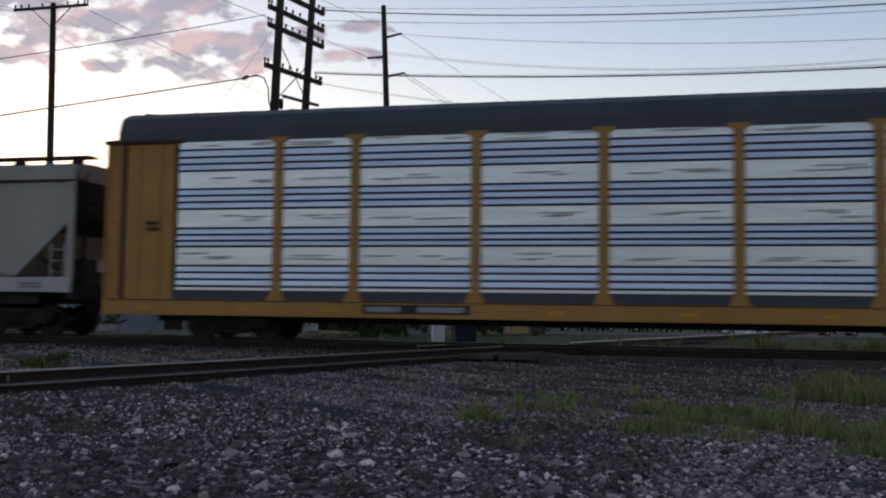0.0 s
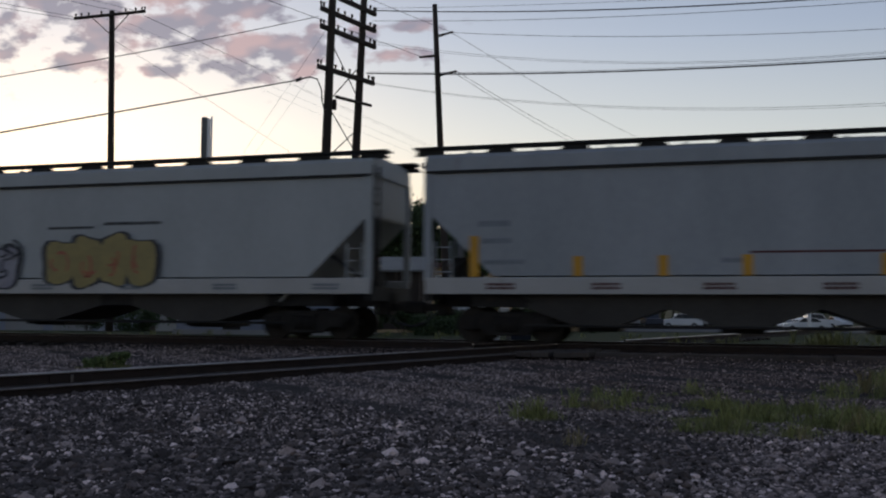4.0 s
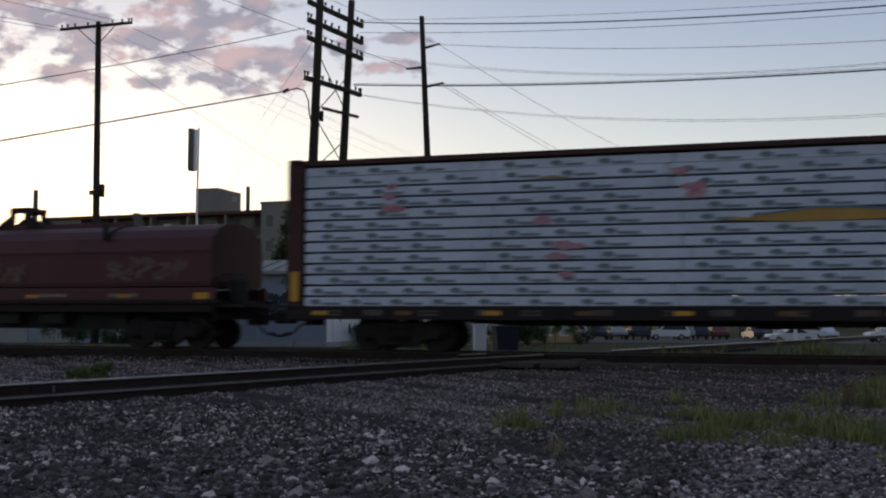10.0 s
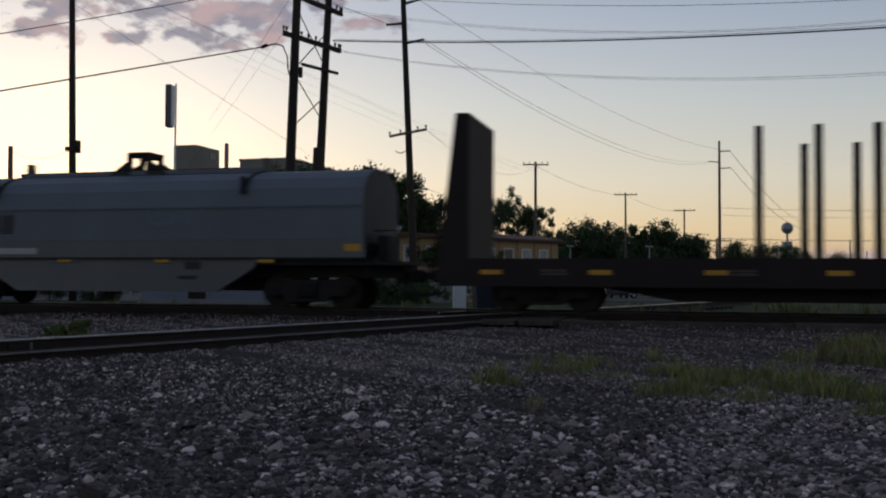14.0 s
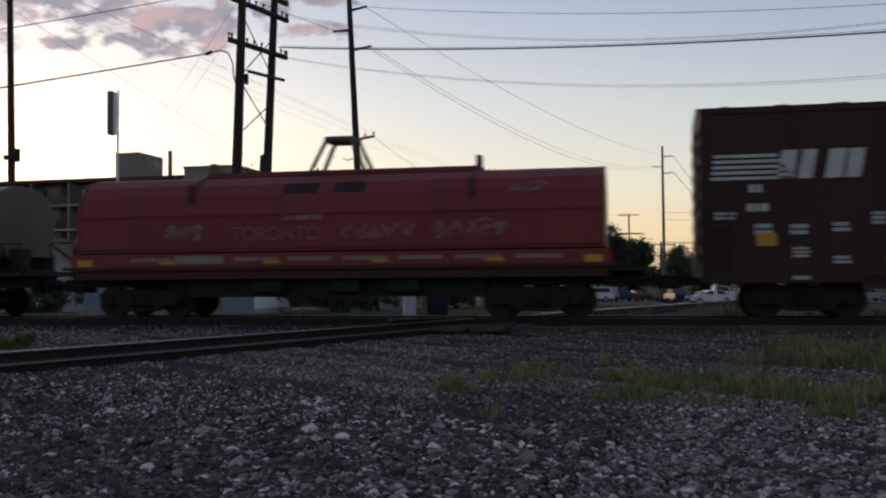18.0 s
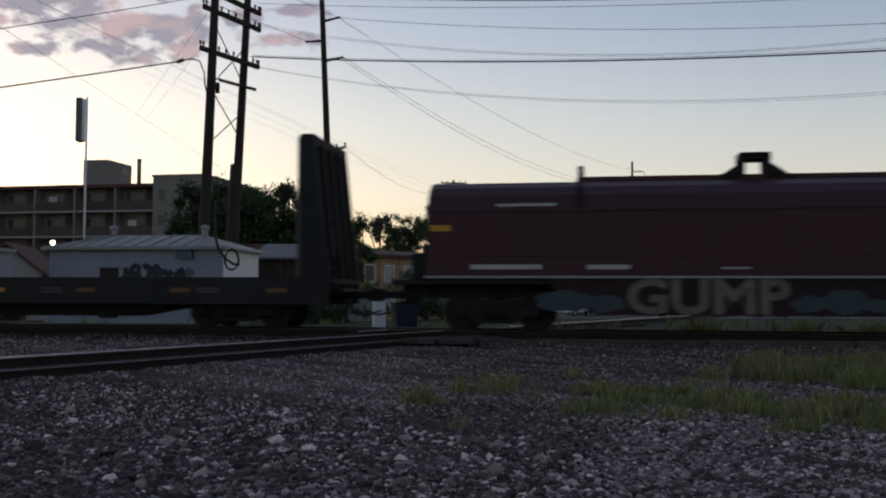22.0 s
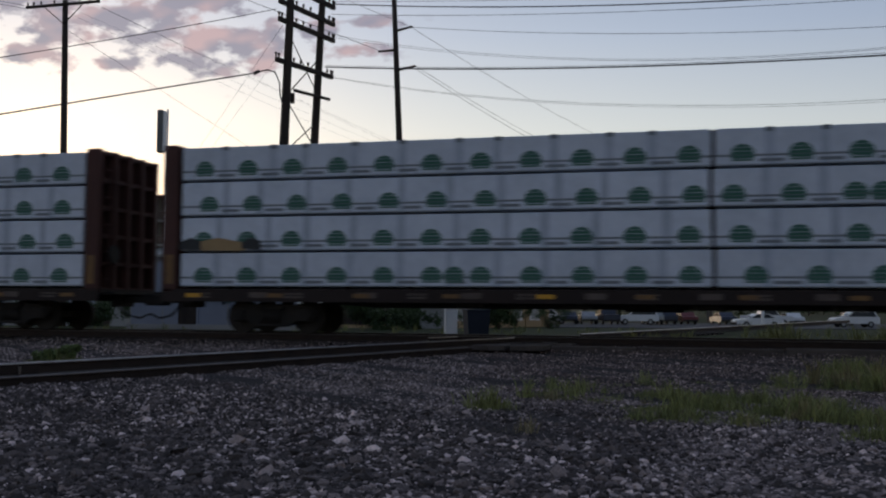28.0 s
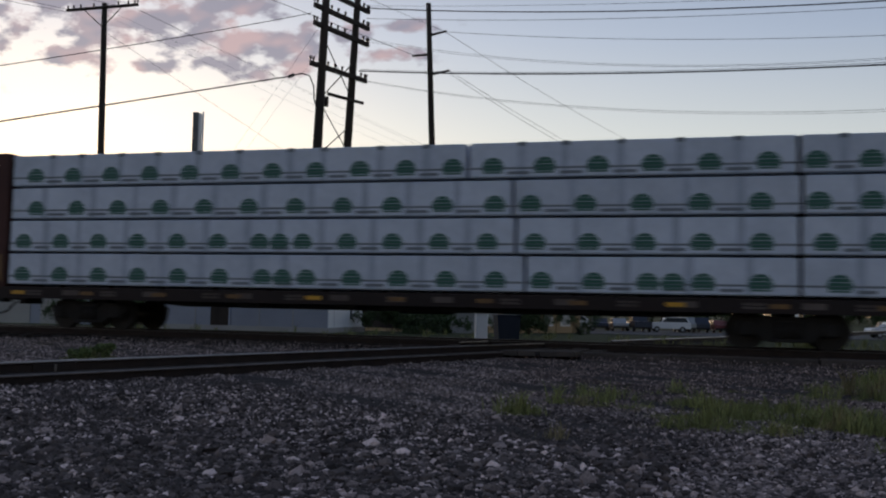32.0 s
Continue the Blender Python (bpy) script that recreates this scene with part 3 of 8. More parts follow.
def part(name, shape, material, parent=None, label="", at=None):
    if isinstance(shape, list):
        return [part(name, one, material, parent, label, at) for one in shape]
    me = shape if isinstance(shape, bpy.types.Mesh) else shape.mesh(name, M[material])
    ob = new(name, me)
    if parent:
        ob.parent = parent
    if at is not None:
        ob.matrix_basis = at if isinstance(at, Matrix) else Matrix.Translation(at)
    return tagged(ob, label)


def empty(name, label, category, m=None, group="", kind=""):
    ob = new(name)
    ob.empty_display_size = 0.3
    if m is not None:
        ob.matrix_basis = m
    return tagged(ob, label, category, group, kind)


def bars(shape, x0, x1, z0, z1, y, rows=1, seed=1, gap=0.35):
    """Lettering too small to read, as short upright-ended bars."""
    rnd = random.Random(seed)
    h = (z1 - z0) / rows
    for r in range(rows):
        x, zb = x0, z0 + r * h + h * 0.15
        while x < x1 - h * 0.3:
            w = min(rnd.uniform(0.35, 0.7) * h, x1 - x)
            shape.box(x, x + w, y - 0.004, y, zb, zb + h * 0.7)
            x += w + h * gap * 0.5
    return shape


def throw_up(parent, x0, x1, z0, z1, y, letters, seed, fill, outline, inner, square=2.4, label="spray-painted bubble lettering"):
    """Fat overlapping letter-like blobs with an outline and inner strokes, spelling nothing."""
    rnd = random.Random(seed)
    step, h = (x1 - x0) / letters, z1 - z0
    back, front, marks = Shape(), Shape(), Shape()
    for i in range(letters):
        cx, cz = x0 + step * (i + 0.5), z0 + h * (0.5 + rnd.uniform(-0.06, 0.06))
        rx, rz, slant = step * rnd.uniform(0.52, 0.62), h * rnd.uniform(0.40, 0.5), rnd.uniform(-0.15, 0.2)
        phase = rnd.uniform(0, 6.28)
        for shape, grow, dy in ((back, 1.0 + 0.15 / max(rx, 0.2), 0.0), (front, 1.0, -0.004)):
            ring = []
            for k in range(22):
                a = 2 * math.pi * k / 22
                ca, sa = math.cos(a), math.sin(a)
                r = (abs(ca) ** square + abs(sa) ** square) ** (-1 / square) * (1 + 0.10 * math.sin(3 * a + phase))
                pz = cz + rz * r * sa * (grow if grow == 1 else 1 + 0.06 / h * 1.6)
                ring.append((cx + rx * r * ca * grow + slant * (pz - cz), y + dy - 0.0006 * i, pz))
            shape.add(ring, [tuple(range(22))])
        for k in range(3):
            a0, tr, w = rnd.uniform(0, 6.28), rnd.choice((-1, 1)) * rnd.uniform(1.5, 3.4), 0.055 + 0.02 * rnd.random()
            ox, oz, sx, sz = cx + rx * rnd.uniform(-0.3, 0.3), cz + rz * rnd.uniform(-0.3, 0.3), rx * rnd.uniform(0.25, 0.55), rz * rnd.uniform(0.25, 0.6)
            vs = []
            for j in range(9):
                a = a0 + tr * j / 8
                for d in (-w / 2, w / 2):
                    vs.append((ox + (sx + d) * math.cos(a), y - 0.009 - 0.0006 * i, oz + (sz + d) * math.sin(a)))
            marks.add(vs, [(2 * j, 2 * j + 1, 2 * j + 3, 2 * j + 2) for j in range(8)])
    for shape, material, text in ((back, outline, label + ", outline"), (front, fill, label), (marks, inner, label + ", inner strokes")):
        part("graffiti", shape, material, parent, text)


def lettering(text, width, height, material, name, parent, at, fat=0.035):
    """Sprayed capitals as a flat mesh that stands upright and faces -y."""
    cu = bpy.data.curves.new(name, "FONT")
    cu.body, cu.size, cu.extrude, cu.offset = text, 1.0, 0.004, fat
    tmp = bpy.data.objects.new(name, cu)
    scene.collection.objects.link(tmp)
    me = bpy.data.meshes.new_from_object(tmp.evaluated_get(bpy.context.evaluated_depsgraph_get()))
    bpy.data.objects.remove(tmp)
    co = np.empty(len(me.vertices) * 3)
    me.vertices.foreach_get("co", co)
    co = co.reshape(-1, 3)
    co[:, 0] = (co[:, 0] - co[:, 0].min()) / np.ptp(co[:, 0]) * width
    co[:, 1] = (co[:, 1] - co[:, 1].min()) / np.ptp(co[:, 1]) * height
    me.vertices.foreach_set("co", np.stack([co[:, 0], -0.012 + co[:, 2], co[:, 1]], 1).ravel())
    me.materials.clear()
    me.materials.append(M[material])
    me.update()
    return part(name, me, material, parent, at=at)


def scrawl(x0, x1, z0, z1, y, letters, seed, width):
    """Looping wild-style strokes that spell nothing: thick bent ribbons lying on a car side, a shape for each letter."""
    rnd = random.Random(seed)
    made = []
    step = (x1 - x0) / letters
    h = z1 - z0
    for i in range(letters):
        cx = x0 + step * (i + 0.5)
        shape = Shape()
        made.append(shape)
        for k in range(4):
            pts = []
            if k < 2:
                a0, rx, rz = rnd.uniform(0, 6.28), step * rnd.uniform(0.3, 0.6), h * rnd.uniform(0.2, 0.42)
                turn, dz = rnd.choice((-1, 1)) * rnd.uniform(1.4, 3.2), rnd.uniform(-0.2, 0.2) * h
                for j in range(9):
                    a = a0 + turn * j / 8
                    pts.append((cx + rx * math.cos(a), z0 + h * 0.5 + dz + rz * math.sin(a)))
            else:
                xa, xb = cx + step * rnd.uniform(-0.5, 0.1), cx + step * rnd.uniform(-0.1, 0.5)
                za, zb, bend = z0 + h * rnd.uniform(0.0, 0.25), z0 + h * rnd.uniform(0.75, 1.0), step * rnd.uniform(-0.25, 0.25)
                for j in range(9):
                    f = j / 8
                    pts.append((xa + (xb - xa) * f + bend * math.sin(f * 6.28), za + (zb - za) * f))
            w = width * rnd.uniform(0.7, 1.2)
            n, vs = len(pts), []
            for j, (px, pz) in enumerate(pts):
                qx, qz = pts[min(j + 1, n - 1)]
                ox, oz = pts[max(j - 1, 0)]
                d = math.hypot(qx - ox, qz - oz) or 1
                nx, nz = -(qz - oz) / d * w / 2, (qx - ox) / d * w / 2
                yy = y - 0.0006 * (i * 4 + k)
                vs += [(px + nx, yy, pz + nz), (px - nx, yy, pz - nz)]
            shape.add(vs, [(2 * j, 2 * j + 1, 2 * j + 3, 2 * j + 2) for j in range(n - 1)])
    return made


# ---- the train: places along the track, in metres behind the reference ----
TH = radians(14.5)
RAIL = 0.30
ALONG = Vector((math.cos(TH), -math.sin(TH), 0))
ACROSS = Vector((math.sin(TH), math.cos(TH), 0))
TRACK0 = Vector((0.363, 24.204, RAIL))
# metres run at each full second
RUN = [0.00, 11.24, 22.34, 33.73, 45.24, 56.78, 68.32, 79.80, 91.20, 102.56, 113.95, 125.35, 136.78, 148.26, 159.72, 171.08, 182.27,
       193.37, 204.39, 215.45, 226.66, 237.84, 248.88, 260.32, 271.74, 282.95, 294.25, 305.59, 316.94, 328.22, 339.38, 350.50, 361.65]


def run(t):
    """How far the train has come after t seconds."""
    t = max(0.0, min(32.0, t))
    k = min(31, int(t))
    f = t - k
    a, b = RUN[k], RUN[k + 1]
    m0 = (b - RUN[k - 1]) / 2 if k else b - a
    m1 = (RUN[k + 2] - a) / 2 if k < 31 else b - a
    return (2 * f ** 3 - 3 * f * f + 1) * a + (f ** 3 - 2 * f * f + f) * m0 + (3 * f * f - 2 * f ** 3) * b + (f ** 3 - f * f) * m1


def on_track(u):
    p = TRACK0 + ALONG * u
    return pose(p.x, p.y, p.z, 0, 0, -14.5)


CARS, WHEELS = [], []


def wheelset_mesh():
    s = Shape()
    for y in (-0.76, 0.76):
        d = 1 if y > 0 else -1
        s.cyl((0, y - 0.06, 0), (0, y + 0.06, 0), 0.42, 28)
        s.cyl((0, y - d * 0.06, 0), (0, y - d * 0.09, 0), 0.445, 28)
        s.cyl((0, y + d * 0.055, 0), (0, y + d * 0.10, 0), 0.15, 14)
        for k in range(6):
            a = k * math.pi / 3
            s.box(-0.02 + 0.27 * math.cos(a), 0.02 + 0.27 * math.cos(a), y + d * 0.058, y + d * 0.066, -0.05 + 0.27 * math.sin(a), 0.05 + 0.27 * math.sin(a))
    s.cyl((0, -1.05, 0), (0, 1.05, 0), 0.085, 12)
    return s.mesh("wheelset", M["wheel"])


def side_frame_mesh():
    s = Shape()
    outer = [(-1.18, 0.60), (-0.95, 0.68), (-0.45, 0.74), (0.45, 0.74), (0.95, 0.68), (1.18, 0.60), (1.16, 0.44), (0.80, 0.42), (0.46, 0.17), (-0.46, 0.17), (-0.80, 0.42), (-1.16, 0.44)]
    s.prism(outer, "y", -0.08, 0.08)
    for x in (-0.9, 0.9):
        s.box(x - 0.17, x + 0.17, -0.13, 0.1, 0.30, 0.62, 0.03)
        s.cyl((x, -0.17, 0.43), (x, -0.12, 0.43), 0.11, 12)
    for x in (-0.2, -0.07, 0.07, 0.2):
        s.cyl((x, -0.13, 0.26), (x, -0.13, 0.62), 0.055, 8)
    s.box(-0.34, 0.34, -0.17, 0.1, 0.60, 0.70, 0.02)
    s.box(-0.32, 0.32, -0.16, 0.1, 0.17, 0.25, 0.02)
    return s.mesh("side_frame", M["truckiron"])


def bolster_mesh():
    s = Shape()
    s.box(-0.22, 0.22, -1.05, 1.05, 0.42, 0.68, 0.03)
    s.cyl((0, 0, 0.6), (0, 0, 0.80), 0.2, 14)
    for x in (-0.45, 0.45):
        s.box(x - 0.05, x + 0.05, -0.8, 0.8, 0.34, 0.46)
    return s.mesh("truck", M["truckiron"])


WHEELSET, SIDE_FRAME, BOLSTER = wheelset_mesh(), side_frame_mesh(), bolster_mesh()


def truck(car, x):
    t = part("truck", BOLSTER, "truckiron", car, "grimy cast iron four-wheel truck", at=(x, 0, 0))
    part("side_frame", SIDE_FRAME, "truckiron", t, at=(0, -1.0, 0))
    part("side_frame", SIDE_FRAME, "truckiron", t, at=pose(0, 1.0, 0, 0, 0, 180))
    for dx in (-0.9, 0.9):
        w = part("wheelset", WHEELSET, "wheel", t)
        w.matrix_parent_inverse = Matrix.Translation((dx, 0, 0.42))
        WHEELS.append(w)


def coupler(car, x, d, z=0.84):
    s = Shape().box(min(x, x + d * 0.75), max(x, x + d * 0.75), -0.12, 0.12, z - 0.09, z + 0.09, 0.02)
    s.box(*sorted((x + d * 0.62, x + d * 0.95)), -0.2, 0.16, z - 0.16, z + 0.16, 0.04)
    s.box(*sorted((x - d * 0.3, x)), -0.35, 0.35, z - 0.2, z + 0.18, 0.02)
    part("coupler", s, "truckiron", car)
    pts = [(x, -0.45, z - 0.15), (x + d * 0.3, -0.43, z - 0.42), (x + d * 0.65, -0.4, z - 0.50), (x + d * 0.95, -0.38, z - 0.38)]
    part("air_hose", Shape().tube(pts, 0.03, 6), "wire", car)


def start_car(name, q0, q1, label, trucks, reach=0.0, category="rail car"):
    """q0: its leading end, q1: its trailing end; trucks: their distance from the ends."""
    qc, half = (q0 + q1) / 2, (q1 - q0) / 2
    car = empty(name, label, category, on_track(-qc), "cars of the freight train")
    CARS.append((car, qc))
    truck(car, -half + trucks)
    truck(car, half - trucks)
    coupler(car, half + reach, 1)
    coupler(car, -half - reach, -1)
    return car, half


def ladder(car, x, y0, z0, z1, w=0.42, across=False, material="black", n=7):
    s = Shape()
    for k in range(n):
        z = z0 + (z1 - z0) * (k + 0.5) / n
        if across:
            s.cyl((x, y0, z), (x, y0 + w, z), 0.014, 6)
        else:
            s.cyl((x - w / 2, y0, z), (x + w / 2, y0, z), 0.014, 6)
    for k in (0, 1):
        if across:
            s.box(x - 0.02, x + 0.02, y0 + k * w - 0.015, y0 + k * w + 0.015, z0, z1)
        else:
            s.box(x - w / 2 + k * w - 0.02, x - w / 2 + k * w + 0.02, y0 - 0.02, y0 + 0.02, z0, z1)
    part("ladder", s, material, car)


def reflectors(car, xs, z, y, w=0.45, h=0.10, worn=False):
    for x in xs:
        part("reflector", Shape().box(x - w / 2, x + w / 2, y - 0.006, y, z - h / 2, z + h / 2), "wornreflector" if worn else "reflector", car, "grimy reflective strip" if worn else "yellow reflective strip")


def autorack():
    car, h = start_car("autorack_car", -18.44, 8.66, "yellow autorack rail car with silver perforated side panels and dark roof", 3.4)
    Y = 1.45
    s = Shape().box(-h, h, -Y, Y, 0.72, 1.0, 0.02)
    s.box(-h, h, -Y - 0.05, -Y + 0.02, 0.62, 1.02)
    s.box(-h, h, Y - 0.02, Y + 0.05, 0.62, 1.02)
    part("deck", s, "yellow", car)
    part("center_sill", Shape().box(-h + 1, h - 1, -0.4, 0.4, 0.45, 0.72), "black", car)
    prof = [(-1.47, 5.10), (-1.47, 5.40), (-1.32, 5.74), (-0.95, 5.93), (-0.4, 6.02), (0.4, 6.02), (0.95, 5.93), (1.32, 5.74), (1.47, 5.40), (1.47, 5.10)]
    roof = part("roof", Shape().prism(prof, "x", -h + 0.3, h - 0.3), "rackroof", car, "dark weathered corrugated roof")
    rib = Shape().prism([(a * 1.008, b + 0.012) for a, b in prof], "x", -0.03, 0.03).mesh("roof_rib", M["rackroof"])
    for k in range(20):
        part("roof_rib", rib, "rackroof", roof, at=(-h + 0.9 + k * (2 * h - 1.8) / 19, 0, 0))
    part("side_plate", Shape().box(-h + 0.1, h - 0.1, -1.49, -1.40, 5.06, 5.16), "rackroof", car)
    part("side_plate", Shape().box(-h + 0.1, h - 0.1, 1.40, 1.49, 5.06, 5.16), "yellow", car)
    q = (8.80 - 18.30) / 2
    posts = [3.97, 1.95, -1.08, -4.09, -7.09, -10.02, -12.2, -14.2]
    edges = [6.85] + posts + [-16.4]
    for sx in (-1, 1):
        x0, x1 = sorted((sx * (6.85 - q), sx * (8.80 - q)))
        enc = part("end_enclosure", Shape().box(x0, x1, -1.46, 1.46, 1.0, 5.10, 0.02), "yellow", car, "yellow sheet steel end enclosure")
        for k in range(3):
            xx = x0 + 0.35 + k * 0.6
            part("rib", Shape().box(xx - 0.05, xx + 0.05, -1.49, -1.461, 1.05, 5.05), "yellow", enc)
        part("header", Shape().box(*sorted((sx * (6.6 - q), sx * (8.86 - q))), -1.54, -1.44, 5.04, 5.14, 0.01), "brownred", car, "rusty header over the end enclosure")
        part("end_post", Shape().box(*sorted((sx * (8.22 - q), sx * (8.32 - q))), -1.495, -1.462, 1.0, 5.04), "brownred", enc, "darker upright seam")
        ladder(car, sx * (8.55 - q), -1.50, 1.0, 5.0, material="yellow", n=9)
        e = Shape()
        for k in range(8):
            e.box(*sorted((sx * (8.80 - q), sx * (8.86 - q))), -1.4, 1.4, 1.25 + k * 0.47, 1.29 + k * 0.47)
        part("end_door", e, "yellow", car)
    for p in posts:
        for sy in (-1, 1):
            y0, y1 = sorted((sy * 1.43, sy * 1.53))
            s = Shape().box(-(p - q) - 0.11, -(p - q) + 0.11, y0, y1, 1.0, 5.12)
            xm = -(p - q)
            s.prism([(xm - 0.26, 5.125), (xm + 0.26, 5.125), (xm + 0.24, 5.05), (xm + 0.112, 4.98), (xm - 0.112, 4.98), (xm - 0.24, 5.05)], "y", y0 - 0.004, y1 + 0.004)
            s.prism([(xm - 0.24, 1.0), (xm + 0.24, 1.0), (xm + 0.20, 1.10), (xm + 0.112, 1.30), (xm - 0.112, 1.30), (xm - 0.20, 1.10)], "y", y0 - 0.004, y1 + 0.004)
            part("post", s, "yellow", car)
    # four banks of louvres, each blade leaning out towards its lower edge
    banks = ((0.10, 0.275, 0.45, 0.62), (1.11, 1.255, 1.41, 1.575), (2.07, 2.245, 2.41, 2.58), (3.05, 3.225, 3.40, 3.59))
    panel_meshes = {}
    for a, b in zip(edges, edges[1:]):
        w = round(abs(a - b) - 0.26, 2)
        if w not in panel_meshes:
            s, dark, streaks = Shape(), Shape(), []
            prof = [(-0.03, 0.0)]
            for bank in banks:
                for k, z in enumerate(bank):
                    prof += [(-0.022 if k else -0.030, z - 0.032), (-0.010, z - 0.030), (-0.010, z + 0.024), (-0.052 if k < 3 else -0.030, z + 0.026)]
                    # a dark strip in each slot stands in for its shade
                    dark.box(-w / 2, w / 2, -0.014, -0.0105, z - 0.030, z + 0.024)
            prof += [(-0.03, 3.84), (0.02, 3.84), (0.02, 0.0)]
            s.prism(prof, "x", -w / 2, w / 2)
            rnd = random.Random(int(w * 100))
            for z in (0.84, 1.80, 2.30 + 0.5, 3.72):
                for k in range(3):
                    x0 = rnd.uniform(-w / 2, w / 2 - 0.5)
                    x1 = min(w / 2, x0 + rnd.uniform(0.5, 1.3))
                    zz = z + rnd.uniform(-0.09, 0.09)
                    streaks.append(Shape().prism([(x0, zz), ((x0 + x1) / 2, zz - 0.02), (x1, zz + 0.005), (x1 - 0.1, zz + 0.03), (x0 + 0.15, zz + 0.025)], "y", -0.034 - 0.0005 * k, -0.0305).mesh("rust_streak", M["panelrust"]))
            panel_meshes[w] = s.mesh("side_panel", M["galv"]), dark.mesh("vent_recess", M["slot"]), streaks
        x = -((a + b) / 2 - q)
        for sy in (-1, 1):
            p = part("side_panel", panel_meshes[w][0], "galv", car, "silver galvanised side panel", at=pose(x, sy * 1.44, 1.26, 0, 0, 0 if sy < 0 else 180))
            # slot shade, put in as near-black strips
            part("vent_recess", panel_meshes[w][1], "slot", p, "dark strips standing in for shade in the vent slots")
            for streak in panel_meshes[w][2]:
                part("rust_streak", streak, "panelrust", p, "thin rusty streak on a flat band")
    for sy in (-1, 1):
        part("kick_plate", Shape().box(-h + 1.9, h - 1.9, *sorted((sy * 1.41, sy * 1.44)), 1.0, 1.26), "rackroof", car, "dark lower side plate")
    s = Shape()
    part("stencil", Shape().box(-(1.7 - q), -(-0.98 - q), -1.506, -1.5, 0.72, 0.94), "dark", car, "dark plate behind worn white characters")
    bars(s, -(1.6 - q), -(0.75 - q), 0.74, 0.92, -1.506, 1, 3, 0.3)
    bars(s, -(0.3 - q), -(-0.85 - q), 0.74, 0.92, -1.506, 1, 4, 0.3)
    part("stencil", s, "label", car)
    part("edge_line", Shape().box(-h + 0.1, h - 0.1, -1.512, -1.50, 0.985, 1.015), "brownred", car, "rusty edge of the deck")
    reflectors(car, [-(v - q) for v in (7.6, 4.8, 2.5, -3, -6, -9)], 0.80, -1.505, 0.35, 0.08)
    s = Shape()
    bars(s, -(7.6 - q), -(7.2 - q), 2.75, 3.05, -1.495, 2, 9)
    part("stencil", s, "brownred", car)


